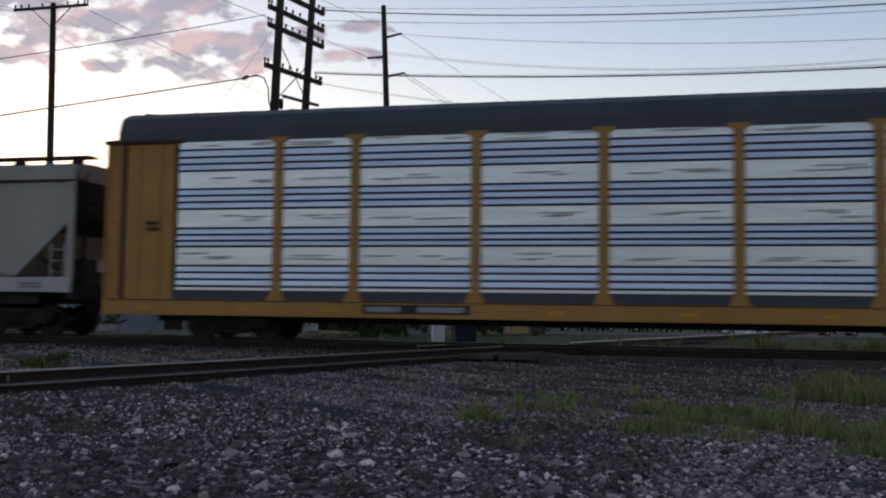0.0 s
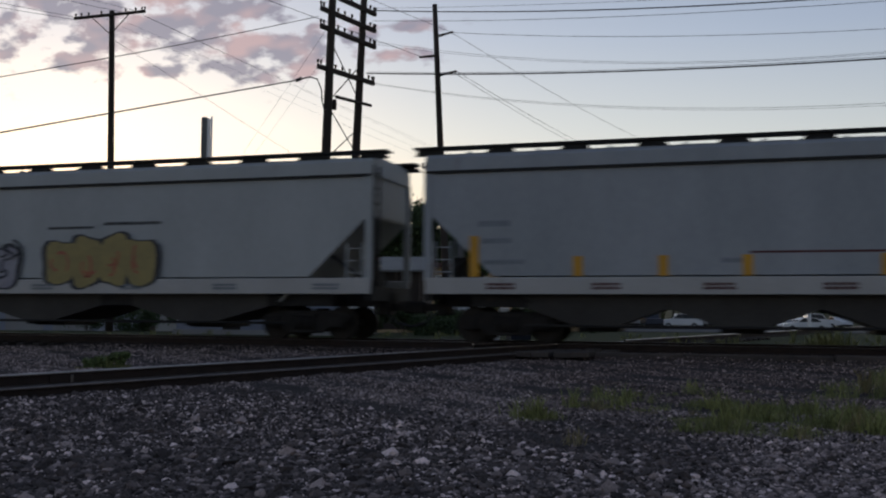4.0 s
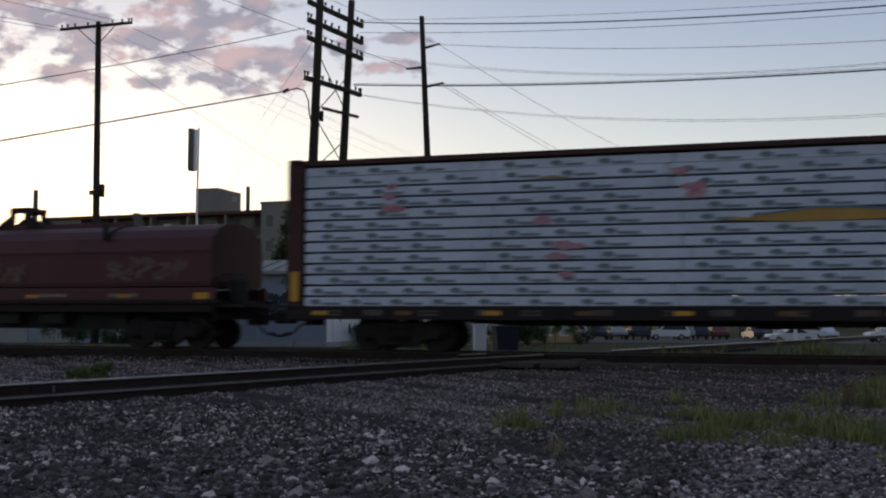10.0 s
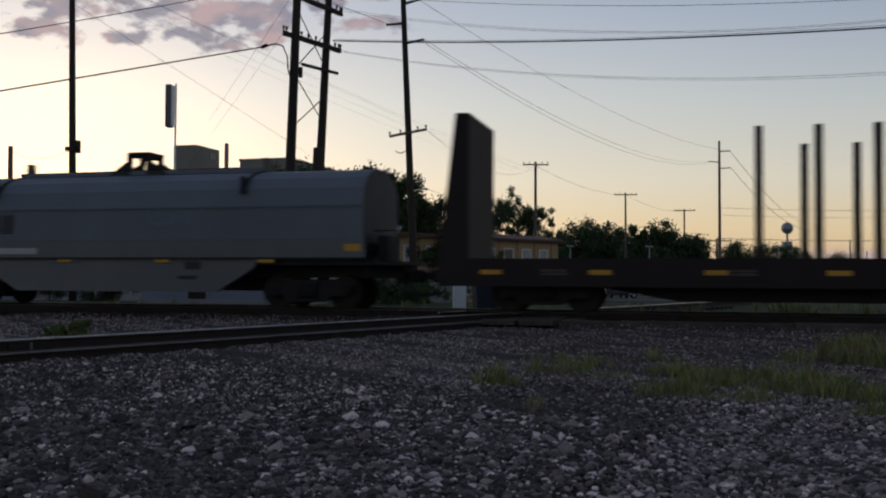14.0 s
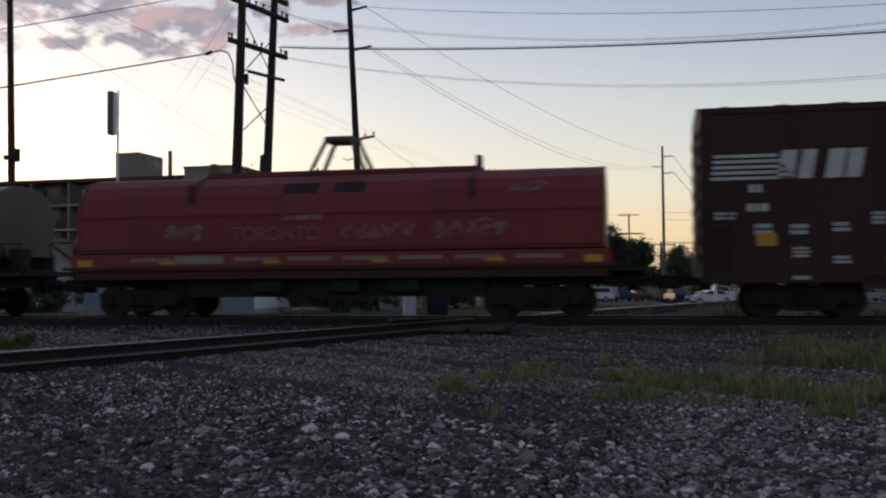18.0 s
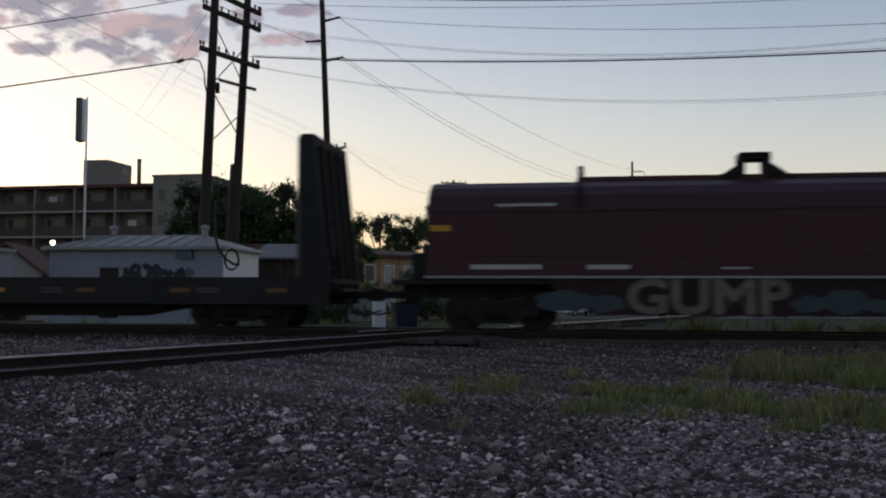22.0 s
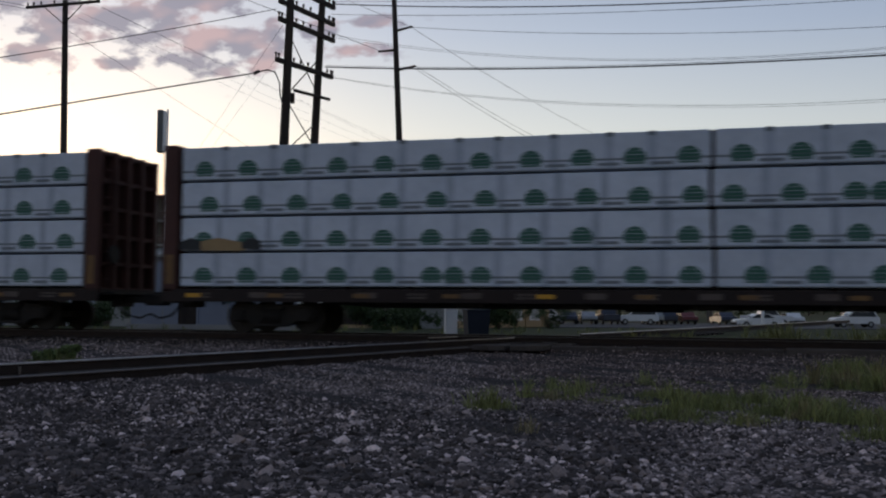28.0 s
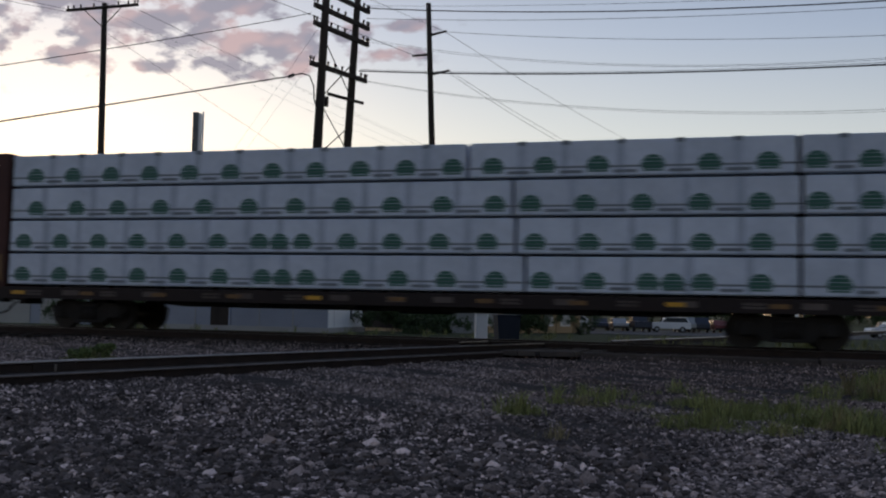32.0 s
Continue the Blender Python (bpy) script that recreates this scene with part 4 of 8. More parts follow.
def hopper(q0, q1, paint, label, style):
    car, h = start_car("covered_hopper_car", q0, q1, label, 2.0)
    Y = 1.47
    cut = 1.75
    top = 4.30
    # body: long sides with sloped lower corners at both ends
    end = [(-h + 0.12, top), (h - 0.12, top), (h - 0.12, 3.15), (h - cut, 1.60), (-h + cut, 1.60), (-h + 0.12, 3.15)]
    part("body", Shape().prism(end, "y", -Y, Y), paint, car)
    roof = [(-Y - 0.02, 4.17), (-Y - 0.02, 4.48), (-1.30, 4.60), (-0.7, 4.66), (0.7, 4.66), (1.30, 4.60), (Y + 0.02, 4.48), (Y + 0.02, 4.17)]
    rf = part("roof", Shape().prism(roof, "x", -h + 0.05, h - 0.05), paint, car)
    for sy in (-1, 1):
        # black strip draws the shadow line below the roof overhang
        part("eave_channel", Shape().box(-h + 0.05, h - 0.05, *sorted((sy * (Y - 0.02), sy * (Y + 0.055))), 4.10, 4.168), "black", car, "dark eave strip standing in for the shadow line under the roof")
    hatch = Shape().box(-0.35, 0.35, -0.25, 0.25, 4.655, 4.72, 0.02).box(-0.3, -0.22, -0.3, 0.3, 4.70, 4.75).mesh("hatch", M[paint])
    for k in range(10):
        for yy in (-0.4, 0.4):
            part("hatch", hatch, paint, rf, at=(-h + 1.2 + k * (2 * h - 2.4) / 9, yy, 0))
    # running boards, on brackets along both roof edges
    for sy in (-1, 1):
        top = 4.80 if style == 2 else 4.78
        rb = part("running_board", Shape().box(-h - 0.30, h + 0.30, sy * 1.18 - 0.22, sy * 1.18 + 0.22, top - 0.05, top), "black", car, "dark steel grating running board")
        n = max(2, round((2 * h - 0.2) / 1.72))
        wide = 0.46 if style == 4 else 0.40 if style == 3 else 0.22
        for k in range(n + 1):
            x = -h + 0.1 + k * (2 * h - 0.2) / n
            part("bracket", Shape().prism([(x - wide, 4.56), (x + wide, 4.56), (x + wide * 0.62, top - 0.052), (x - wide * 0.62, top - 0.052)], "y", sy * 1.30 - 0.02, sy * 1.30 + 0.02), "black", rb)
    sill = Shape().box(-h + 0.06, h - 0.06, -Y - 0.06, -Y + 0.06, 1.16, 1.56, 0.015)
    sill.box(-h + 0.06, h - 0.06, Y - 0.06, Y + 0.06, 1.16, 1.56, 0.015)
    part("side_sill", sill, "sillpale", car, "pale grey side sill with worn stencils")
    part("end_sill", Shape().box(h - 0.2, h, -Y, Y, 1.0, 1.35).box(-h, -h + 0.2, -Y, Y, 1.0, 1.35).box(-h, h, -0.35, 0.35, 0.85, 1.2), "black", car)
    for sx in (-1, 1):
        x = sx * (h - 0.12)
        for sy in (-1, 1):
            part("corner_post", Shape().box(x - 0.09, x + 0.09, sy * Y - 0.05, sy * Y + 0.05, 1.5, 4.2), paint, car)
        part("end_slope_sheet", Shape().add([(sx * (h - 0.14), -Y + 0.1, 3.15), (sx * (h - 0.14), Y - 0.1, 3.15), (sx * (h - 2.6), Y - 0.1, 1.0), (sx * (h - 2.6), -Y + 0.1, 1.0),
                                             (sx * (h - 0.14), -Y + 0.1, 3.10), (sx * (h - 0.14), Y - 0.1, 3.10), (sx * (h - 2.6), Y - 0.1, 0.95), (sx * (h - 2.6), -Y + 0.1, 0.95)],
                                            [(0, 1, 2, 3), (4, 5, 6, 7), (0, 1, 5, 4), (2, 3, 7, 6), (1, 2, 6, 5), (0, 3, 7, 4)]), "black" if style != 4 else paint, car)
        br = Shape()
        br.tube([(sx * (h - 0.2), -1.2, 1.4), (sx * (h - 1.3), -1.2, 2.2)], 0.05, 6)
        br.box(*sorted((sx * (h - 0.75), sx * (h - 0.45))), -0.5, 0.3, 1.35, 2.1, 0.03)
        br.cyl((sx * (h - 0.5), 0.6, 1.55), (sx * (h - 1.0), 0.6, 1.55), 0.22, 12)
        br.cyl((sx * (h - 0.15), -0.9, 1.3), (sx * (h - 0.15), -0.9, 4.2), 0.03, 6)
        part("brake_gear", br, "black", car)
        ladder(car, sx * (h - 0.02), -1.42, 1.3, 4.4, across=True, n=8)
        if style != 4:
            # shade of the car end is put into this sheet's black, besides grime
            panel = part("end_sheet", Shape().box(*sorted((sx * (h - 0.119), sx * (h - 0.10))), -Y + 0.06, Y - 0.06, 3.12, 4.16), "black", car, "grimy end sheet darkened for the shade between cars")
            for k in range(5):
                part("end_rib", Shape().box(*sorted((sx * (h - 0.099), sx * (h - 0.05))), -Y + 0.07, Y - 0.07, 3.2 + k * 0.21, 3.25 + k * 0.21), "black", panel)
        ladder(car, sx * (h - 0.50), -Y + 0.02, 1.55, 2.45, n=3, material=paint)
    # discharge gates under the body
    n = 4 if style != 4 else 3
    span = 2 * h - 5.0
    part("under_sill", Shape().box(-h + 1.2, h - 1.2, -1.22, 1.22, 0.86, 1.158), "black", car, "dark underframe")
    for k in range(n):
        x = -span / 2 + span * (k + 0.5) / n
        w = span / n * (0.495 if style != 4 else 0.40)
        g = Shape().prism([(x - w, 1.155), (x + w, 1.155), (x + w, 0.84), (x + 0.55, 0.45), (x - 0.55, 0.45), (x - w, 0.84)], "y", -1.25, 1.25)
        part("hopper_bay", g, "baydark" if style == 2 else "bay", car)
        part("outlet_gate", Shape().box(x - 0.5, x + 0.5, -0.75, 0.75, 0.28, 0.46, 0.02).cyl((x - 0.3, -1.3, 0.36), (x - 0.3, 1.3, 0.36), 0.04, 8), "black", car)
    part("outlet_pipe", Shape().cyl((-span / 2, -1.28, 0.42), (span / 2, -1.28, 0.42), 0.035, 8), "black", car)
    y = -Y - 0.064
    st = Shape()
    if style == 2:
        reflectors(car, [-h + 1.9 + k * 2.28 for k in range(7)], 1.62, -Y - 0.01, 0.42, 0.10, True)
        bars(st, -h + 2.2, -h + 3.1, 2.9, 3.1, -Y - 0.004, 1, 5)
        bars(st, -h + 2.2, -h + 3.35, 2.45, 2.65, -Y - 0.004, 1, 6)
        bars(st, h - 5.6, h - 5.0, 1.72, 2.0, -Y - 0.004, 1, 8)
        bars(st, h - 4.6, h - 3.9, 1.72, 2.0, -Y - 0.004, 3, 8)
        bars(st, -h + 2.4, -h + 2.9, 1.85, 2.1, -Y - 0.004, 3, 8)
        part("graffiti", scrawl(-h + 5.4, -h + 9.6, 1.66, 2.25, -Y - 0.003, 6, 31, 0.07), "faintspray", car, "faint grey looping scrawl")
        for x, z0, z1, w in ((-h + 11.8, 2.5, 3.7, 0.09), (-h + 5.2, 2.9, 3.9, 0.06), (-h + 14.6, 2.6, 3.9, 0.07)):
            part("rust_streak", Shape().prism([(x - w, z1), (x + w * 0.8, z1), (x + w * 0.4, z0), (x - w * 0.2, z0 - 0.2)], "y", -Y - 0.004, -Y), "ruststreak", car, "faint rust run down the side")
        part("graffiti", scrawl(-h + 1.2, -h + 4.6, 1.22, 1.50, -Y - 0.066, 6, 33, 0.10), "dark", car, "dark scribble on the sill")
    elif style == 3:
        qm = (q0 + q1) / 2 + 0.33
        for v, z1 in ((45.69, 2.56), (43.2, 2.05), (41.26, 2.05), (39.43, 2.05), (36.6, 2.05), (34.18, 2.05), (32.25, 2.07), (30.54, 2.56)):
            part("handhold_bar", Shape().box(-(v - qm) - 0.11, -(v - qm) + 0.11, -Y - 0.03, -Y, 1.58, z1), "reflector", car, "yellow upright side bar")
        bars(st, -h + 1.4, -h + 2.2, 2.75, 2.95, -Y - 0.004, 1, 5)
        bars(st, -h + 1.5, -h + 2.2, 2.35, 2.52, -Y - 0.004, 1, 6)
        bars(st, -h + 1.5, -h + 2.5, 1.85, 2.0, -Y - 0.004, 1, 7)
        for v in (7.0, 11.2, 13.1, 15.0):
            bars(st, -h + v, -h + v + 0.5, 1.85, 2.0, -Y - 0.004, 1, int(v))
        part("graffiti", scrawl(h - 4.6, h - 0.5, 1.20, 1.56, -Y - 0.066, 9, 35, 0.17), "silverspray", car, "silver sprayed lettering along the sill")
        part("graffiti", scrawl(h - 3.7, h - 2.6, 1.72, 2.1, -Y - 0.003, 3, 36, 0.08), "dark", car, "small dark tag")
        part("graffiti", scrawl(h - 5.9, h - 4.6, 1.62, 1.9, -Y - 0.003, 3, 37, 0.06), "faintspray", car, "faint grey tag")
        part("stripe", Shape().box(-h + 7.6, -h + 10.4, -Y - 0.005, -Y, 2.08, 2.13), "coilmaroon", car, "thin red painted line")
    else:
        bars(st, -h + 2.0, -h + 2.9, 2.55, 2.78, -Y - 0.004, 1, 5)
        bars(st, -h + 2.0, -h + 2.75, 2.12, 2.32, -Y - 0.004, 1, 6)
        bars(st, -h + 2.2, -h + 3.6, 1.75, 1.88, -Y - 0.004, 1, 7)
        throw_up(car, -h + 3.9, -h + 9.5, 1.36, 2.48, -Y - 0.066, 6, 4, "spraygrey", "sprayblack", "sprayblack", 3.0, "silver and black bubble graffiti")
        throw_up(car, -h + 10.6, -h + 13.9, 1.40, 2.75, -Y - 0.066, 4, 8, "sprayyellow", "sprayblack", "sprayorange", 4.5, "ochre block graffiti")
        part("graffiti", scrawl(-h + 3.7, -h + 9.7, 2.05, 2.66, -Y - 0.082, 8, 41, 0.075), "sprayblack", car, "black wild strokes over the bubble letters")
        part("graffiti", scrawl(-h + 4.2, -h + 9.0, 1.30, 1.62, -Y - 0.084, 8, 43, 0.10), "silverspray", car, "silver spray along the lower edge")
        bars(st, -h + 10.5, -h + 12.0, 2.92, 3.02, -Y - 0.004, 1, 71)
        bars(st, -h + 12.3, -h + 14.1, 3.0, 3.12, -Y - 0.004, 1, 72)
        part("step_bar", Shape().box(-h + 1.32, -h + 1.44, -Y - 0.03, -Y, 1.6, 2.5), "yellow", car)
    part("stencil", st, "dark" if style != 3 else "ink", car)
    sl = Shape()
    for k in range(7):
        x = -h + 1.6 + k * (2 * h - 3.2) / 6
        bars(sl, x, x + 0.7, 1.26, 1.44, y, 2, k)
    part("stencil", sl, "ink" if style != 3 else "coilmaroon", car)


def print_meshes():
    """Marks printed on lumber wrap, shared by all packs of a load."""
    arch = Shape()

    def half(z):
        if z < 0.15:
            return 0.225 + 0.27 * z
        return 0.262 * math.sqrt(max(0.0, 1 - ((z - 0.15) / 0.24) ** 1.8)) + 0.003

    def band(lo, hi):
        zs = [lo + (hi - lo) * k / 5 for k in range(6)]
        ring = [(half(z), 0.10 + z) for z in zs] + [(-half(z) - 0.0001, 0.10 + z) for z in reversed(zs)]
        arch.prism(ring, "y", -0.006, -0.001)
    band(0.0, 0.040)
    band(0.052, 0.128)
    band(0.138, 0.215)
    band(0.224, 0.305)
    band(0.312, 0.389)
    dia = Shape()

    def ring(o, i, k):
        po = [(-o, 0), (-o * 0.5, o * k * 0.62), (0, o * k), (o * 0.5, o * k * 0.62), (o, 0), (o * 0.5, -o * k * 0.62), (0, -o * k), (-o * 0.5, -o * k * 0.62)]
        if not i:
            dia.prism(po, "y", -0.005, -0.001)
            return
        pi = [(a * i / o, b * i / o) for a, b in po]
        dia.add([(a, -0.005, b) for a, b in po] + [(a, -0.005, b) for a, b in pi], [(j, (j + 1) % 8, 8 + (j + 1) % 8, 8 + j) for j in range(8)])
    ring(0.37, 0.33, 0.40)
    ring(0.29, 0, 0.40)
    line = Shape().box(-0.40, 0.40, -0.005, -0.001, -0.235, -0.19)
    tick = Shape().box(-0.08, 0.08, -0.007, -0.001, -0.035, 0.035)
    sheet = Shape().box(-0.13, 0.13, -0.008, -0.001, -0.10, 0.10)
    dot = Shape().prism([(0.15 * math.cos(t * math.pi / 7), 0.07 * math.sin(t * math.pi / 7)) for t in range(14)], "y", -0.005, -0.001).box(0.17, 0.66, -0.004, -0.001, -0.075, -0.015)
    return {"green": [arch.mesh("printed_arch", M["archgreen"])],
            "kraft": [dia.mesh("printed_diamond", M["wrapdiamond"]), line.mesh("printed_line", M["printbrown"]), tick.mesh("band_mark", M["sillpale"]), sheet.mesh("label_sheet", M["label"])],
            "thin": [dot.mesh("printed_mark", M["wrapdark"])]}


PRINT = print_meshes()


def centerbeam(q0, q1, label, load, seam=0.0):
    car, h = start_car("centerbeam_flat_car", q0, q1, label, 2.9)
    Y = 1.45
    part("deck", Shape().box(-h, h, -Y + 0.10, Y - 0.10, 1.0, 1.12), "deckdark", car)
    for sy in (-1, 1):
        part("side_sill", Shape().box(-h, h, *sorted((sy * (Y - 0.098), sy * Y)), 0.80, 1.125), "deckdark", car)
    part("center_sill", Shape().prism([(-h + 0.6, 1.0), (h - 0.6, 1.0), (h - 3.9, 0.80), (h - 5.5, 0.66), (-h + 5.5, 0.66), (-h + 3.9, 0.80)], "y", -0.35, 0.35), "black", car)
    beam = Shape().box(-h + 0.4, h - 0.4, -0.07, 0.07, 4.45, 4.80)
    for k in range(14):
        x = -h + 1.2 + k * (2 * h - 2.4) / 13
        beam.box(x - 0.06, x + 0.06, -0.06, 0.06, 1.1, 4.5)
    part("center_beam", beam, "brownred", car)
    for x in (-4.2, -1.6, 1.4, 4.4):
        part("brake_box", Shape().box(x - 0.35, x + 0.35, -1.0, -0.5, 0.66, 0.95, 0.05), "black", car)
    part("air_tank", Shape().cyl((-0.6, 0.7, 0.78), (0.9, 0.7, 0.78), 0.18, 12), "black", car)
    for sx in (-1, 1):
        x1, x0 = sx * h, sx * (h - 0.40)
        bulk = part("bulkhead", Shape().box(*sorted((x0, x0 + sx * 0.08)), -Y, Y, 1.1, 4.84), "brownred", car, "oxide-brown ribbed steel end bulkhead")
        for y in (-Y, -0.72, -0.06, 0.6, Y - 0.14):
            part("rib", Shape().box(*sorted((x0 + sx * 0.081, x1)), y, y + 0.14, 1.05, 4.845), "brownred", bulk)
        for z in (1.06, 1.75, 2.5, 3.25, 4.0, 4.73):
            part("cross_rail", Shape().box(*sorted((x0 + sx * 0.082, x1 - sx * 0.06)), -Y + 0.01, Y - 0.01, z, z + 0.10), "brownred", bulk)
        part("reflector", Shape().box(*sorted((x0 + sx * 0.08, x0 + sx * 0.3)), -Y - 0.008, -Y, 1.25, 2.0), "wornreflector" if load == "green" else "reflector", bulk, "tall grimy reflective strip" if load == "green" else "tall yellow reflective strip")
        ladder(car, x1, -1.38, 1.2, 4.5, across=True, n=9, material="brownred")
        part("end_platform", Shape().box(*sorted((x1, x1 + sx * 0.35)), -1.2, 1.2, 0.98, 1.04), "black", car)
        part("brake_wheel", Shape().cyl((x1 + sx * 0.10, -0.9, 2.05), (x1 + sx * 0.16, -0.9, 2.05), 0.25, 14), "black", car) if sx > 0 else None
    rnd = random.Random(int(q0))
    lx = h - 0.45
    for k in range(11):
        x = -h + 0.9 + k * (2 * h - 1.8) / 10
        worn = k % 2 or (load == "green" and k % 4)
        part("reflector", Shape().box(x - 0.21, x + 0.21, -Y - 0.006, -Y, 0.91, 1.01), "wornreflector" if worn else "reflector", car, "grimy reflective strip" if worn else "yellow reflective strip")
    pl = Shape()
    for k in range(17):
        x = -h + 1.2 + k * (2 * h - 2.4) / 16 + rnd.uniform(-0.3, 0.3)
        pl.box(x - 0.25, x + 0.25, -Y - 0.005, -Y, 0.90, 1.04) if k % 2 else bars(pl, x - 0.25, x + 0.25, 0.88, 1.04, -Y, 2, k)
    part("stencil", pl, "fadedmark", car)
    tiers, packs = (13, 5) if load == "thin" else (4, 5)
    z0, z1 = 1.13, 4.775 if load != "thin" else 4.68
    th = (z1 - z0) / tiers
    wrap = "kraft" if load == "kraft" else "wrap"
    marks = PRINT[load]
    mid = (q0 + q1) / 2
    ref = mid - 0.43
    for r in range(tiers):
        cuts = [-lx]
        for k in range(packs - 1):
            cuts.append(-lx + 2 * lx * (k + 1) / packs + rnd.uniform(-0.35, 0.35))
        if load == "green":
            # dark block set into the seam to give the gap its shade
            part("spacer", Shape().box(seam - 0.11, seam + 0.11, -Y + 0.16, -0.12, z0 + r * th + 0.03, z0 + (r + 1) * th - 0.02), "deckdark", car, "dark block added as shade in the gap between packs")
            cuts = sorted([-lx, rnd.uniform(-0.04, 0.04) + seam, seam - rnd.uniform(5.5, 8.5) if seam > 2 else seam + rnd.uniform(5.0, 7.0)])
        cuts.append(lx)
        if load == "kraft" and r == 3:
            g0 = -(75.3 - mid)
            cuts = [c for c in cuts if abs(c - g0) > 1.2] + [g0 - 0.33, g0 + 0.33]
            cuts.sort()
            # added dark block, so that the open gap looks shaded
            part("pack_end", Shape().box(g0 - 0.36, g0 + 0.36, -Y + 0.45, -0.12, z0 + r * th + 0.03, z0 + (r + 1) * th - 0.20), "brownred", car, "dark block standing in for the shaded recess between packs")
            part("cover_strip", Shape().box(g0 - 0.36, g0 + 0.36, -Y + 0.07, -0.12, z0 + (r + 1) * th - 0.075, z0 + (r + 1) * th - 0.012), "kraft", car, "loose wrap bridging the gap")
        part("lumber_pack", Shape().box(-lx, lx, 0.12, Y - 0.06, z0 + r * th + 0.03, z0 + (r + 1) * th - 0.02), wrap, car, "wrapped lumber on the far side")
        for a, b in zip(cuts, cuts[1:]):
            yo = -Y + 0.05 + rnd.uniform(0, 0.03)
            if b - a < 0.7:
                continue
            edge = 0.045 if load == "green" else 0.012
            za, zb = z0 + r * th + (0.055 if load != "thin" else 0.0), z0 + (r + 1) * th - (0.0 if load != "thin" or r == 11 else 0.045)
            pk = part("lumber_pack", Shape().box(a + edge, b - edge, yo, -0.10, za, zb - 0.006, 0.02 if load != "thin" else 0.012), wrap, car,
                      {"kraft": "brown paper wrapped lumber pack with green band", "thin": "white wrapped flat lumber pack", "green": "white wrapped lumber pack printed with green arches"}[load])
            step = {"kraft": 1.35, "thin": 1.22, "green": 1.25}[load]
            n = max(2, round((b - a) / step))
            step = (b - a) / n
            sh = rnd.uniform(-0.25, 0.25)
            xs = [a + step * (k + 0.5) + sh for k in range(n)]
            if load == "green":
                if rnd.random() < 0.3:
                    xs.append(xs[n // 2] + 0.56)
                for k, x in enumerate(xs):
                    if x - 0.33 < a or x + 0.33 > b:
                        continue
                    part("printed_arch", marks[0], "wrapgreen", pk, "dark green printed arch mark", at=(x, yo, za))
                g = Shape().box(a + 0.05, b - 0.05, yo - 0.003, yo, za + 0.20, za + 0.25)
                for x in xs[:n - 1]:
                    part("printed_bar", Shape().box(x + 0.36, min(x + step - 0.36, b - 0.02), yo - 0.003, yo, za + 0.075, za + 0.15), "ink", pk)
                g.box(a + 0.05, b - 0.05, yo - 0.002, yo, za + 0.012, za + 0.03)
                part("printed_line", g, "ink", pk)
                for k in range(1, n):
                    x = a + step * k + rnd.uniform(-0.2, 0.2)
                    part("wrap_fold", Shape().box(x - 0.10, x + rnd.uniform(0.04, 0.12), yo - 0.0015, yo, za + 0.01, zb - 0.01), "wrapfold", pk, "greyer overlap of the wrap")
                    if r == 3:
                        part("corner_guard", Shape().box(x - 0.09, x + 0.09, yo - 0.008, yo + 0.1, zb - 0.10, zb + 0.004), "ink", pk, "dark corner guard under the strap")
            elif load == "kraft":
                part("printed_band", Shape().box(a + 0.013, b - 0.013, yo - 0.005, yo, za + 0.02, za + 0.205), "wrapgreen", pk, "dark green printed band")
                for k, x in enumerate(xs):
                    if x - 0.42 > a and x + 0.42 < b:
                        part("printed_diamond", marks[0], "wrapdiamond", pk, "green printed diamond mark", at=(x, yo, za + 0.56))
                        part("printed_line", marks[1], "printbrown", pk, at=(x, yo, za + 0.56))
                        part("band_mark", marks[2], "sillpale", pk, at=(x + 0.5, yo, za + 0.11)) if x + 0.6 < b else None
                x = a + rnd.uniform(0.05, 0.5)
                part("label_sheet", marks[3], "label", pk, "white stuck-on label sheet", at=pose(x + 0.2, yo, za + 0.57, 0, rnd.uniform(-8, 8), 0))
                if rnd.random() < 0.7:
                    x = rnd.uniform(a + 0.5, b - 0.5)
                    part("tape_patch", Shape().prism([(x - 0.16, za + 0.20), (x + 0.14, za + 0.24), (x + 0.12, za + 0.36), (x - 0.1, za + 0.33)], "y", yo - 0.008, yo), "tape", pk, "pale torn wrap patch")
                for k in range(1, n):
                    x = a + step * k + sh
                    part("strap", Shape().box(x - 0.012, x + 0.012, yo - 0.007, yo, za, zb - 0.004), "kraft", pk)
            else:
                off = 0.55 * (r * 0.37 % 1.0)
                for x in xs:
                    x += off - 0.3
                    if x - 0.2 > a and x + 0.7 < b:
                        part("printed_mark", marks[0], "wrapdark", pk, "dark green printed round mark and bar", at=(x, yo, (za + zb) / 2 - 0.01))
    if load == "green" and 299 < q0 < 301:
        # torn wrap low on one pack, its lumber bare
        part("torn_wrap", Shape().prism([(-11.2, 2.10), (-9.95, 2.09), (-9.83, 2.27), (-10.65, 2.43), (-11.25, 2.32)], "y", -Y + 0.028, -Y + 0.06), "tanlumber", car, "torn wrap showing tan lumber")
        for xa, xb in ((-11.75, -11.15), (-10.0, -9.5)):
            part("loose_wrap", Shape().prism([(xa, 2.15), (xb, 2.10), (xb, 2.34), ((xa + xb) / 2, 2.44), (xa, 2.30)], "y", -Y + 0.015, -Y + 0.04), "dark", car, "loose dark fold of torn wrap")
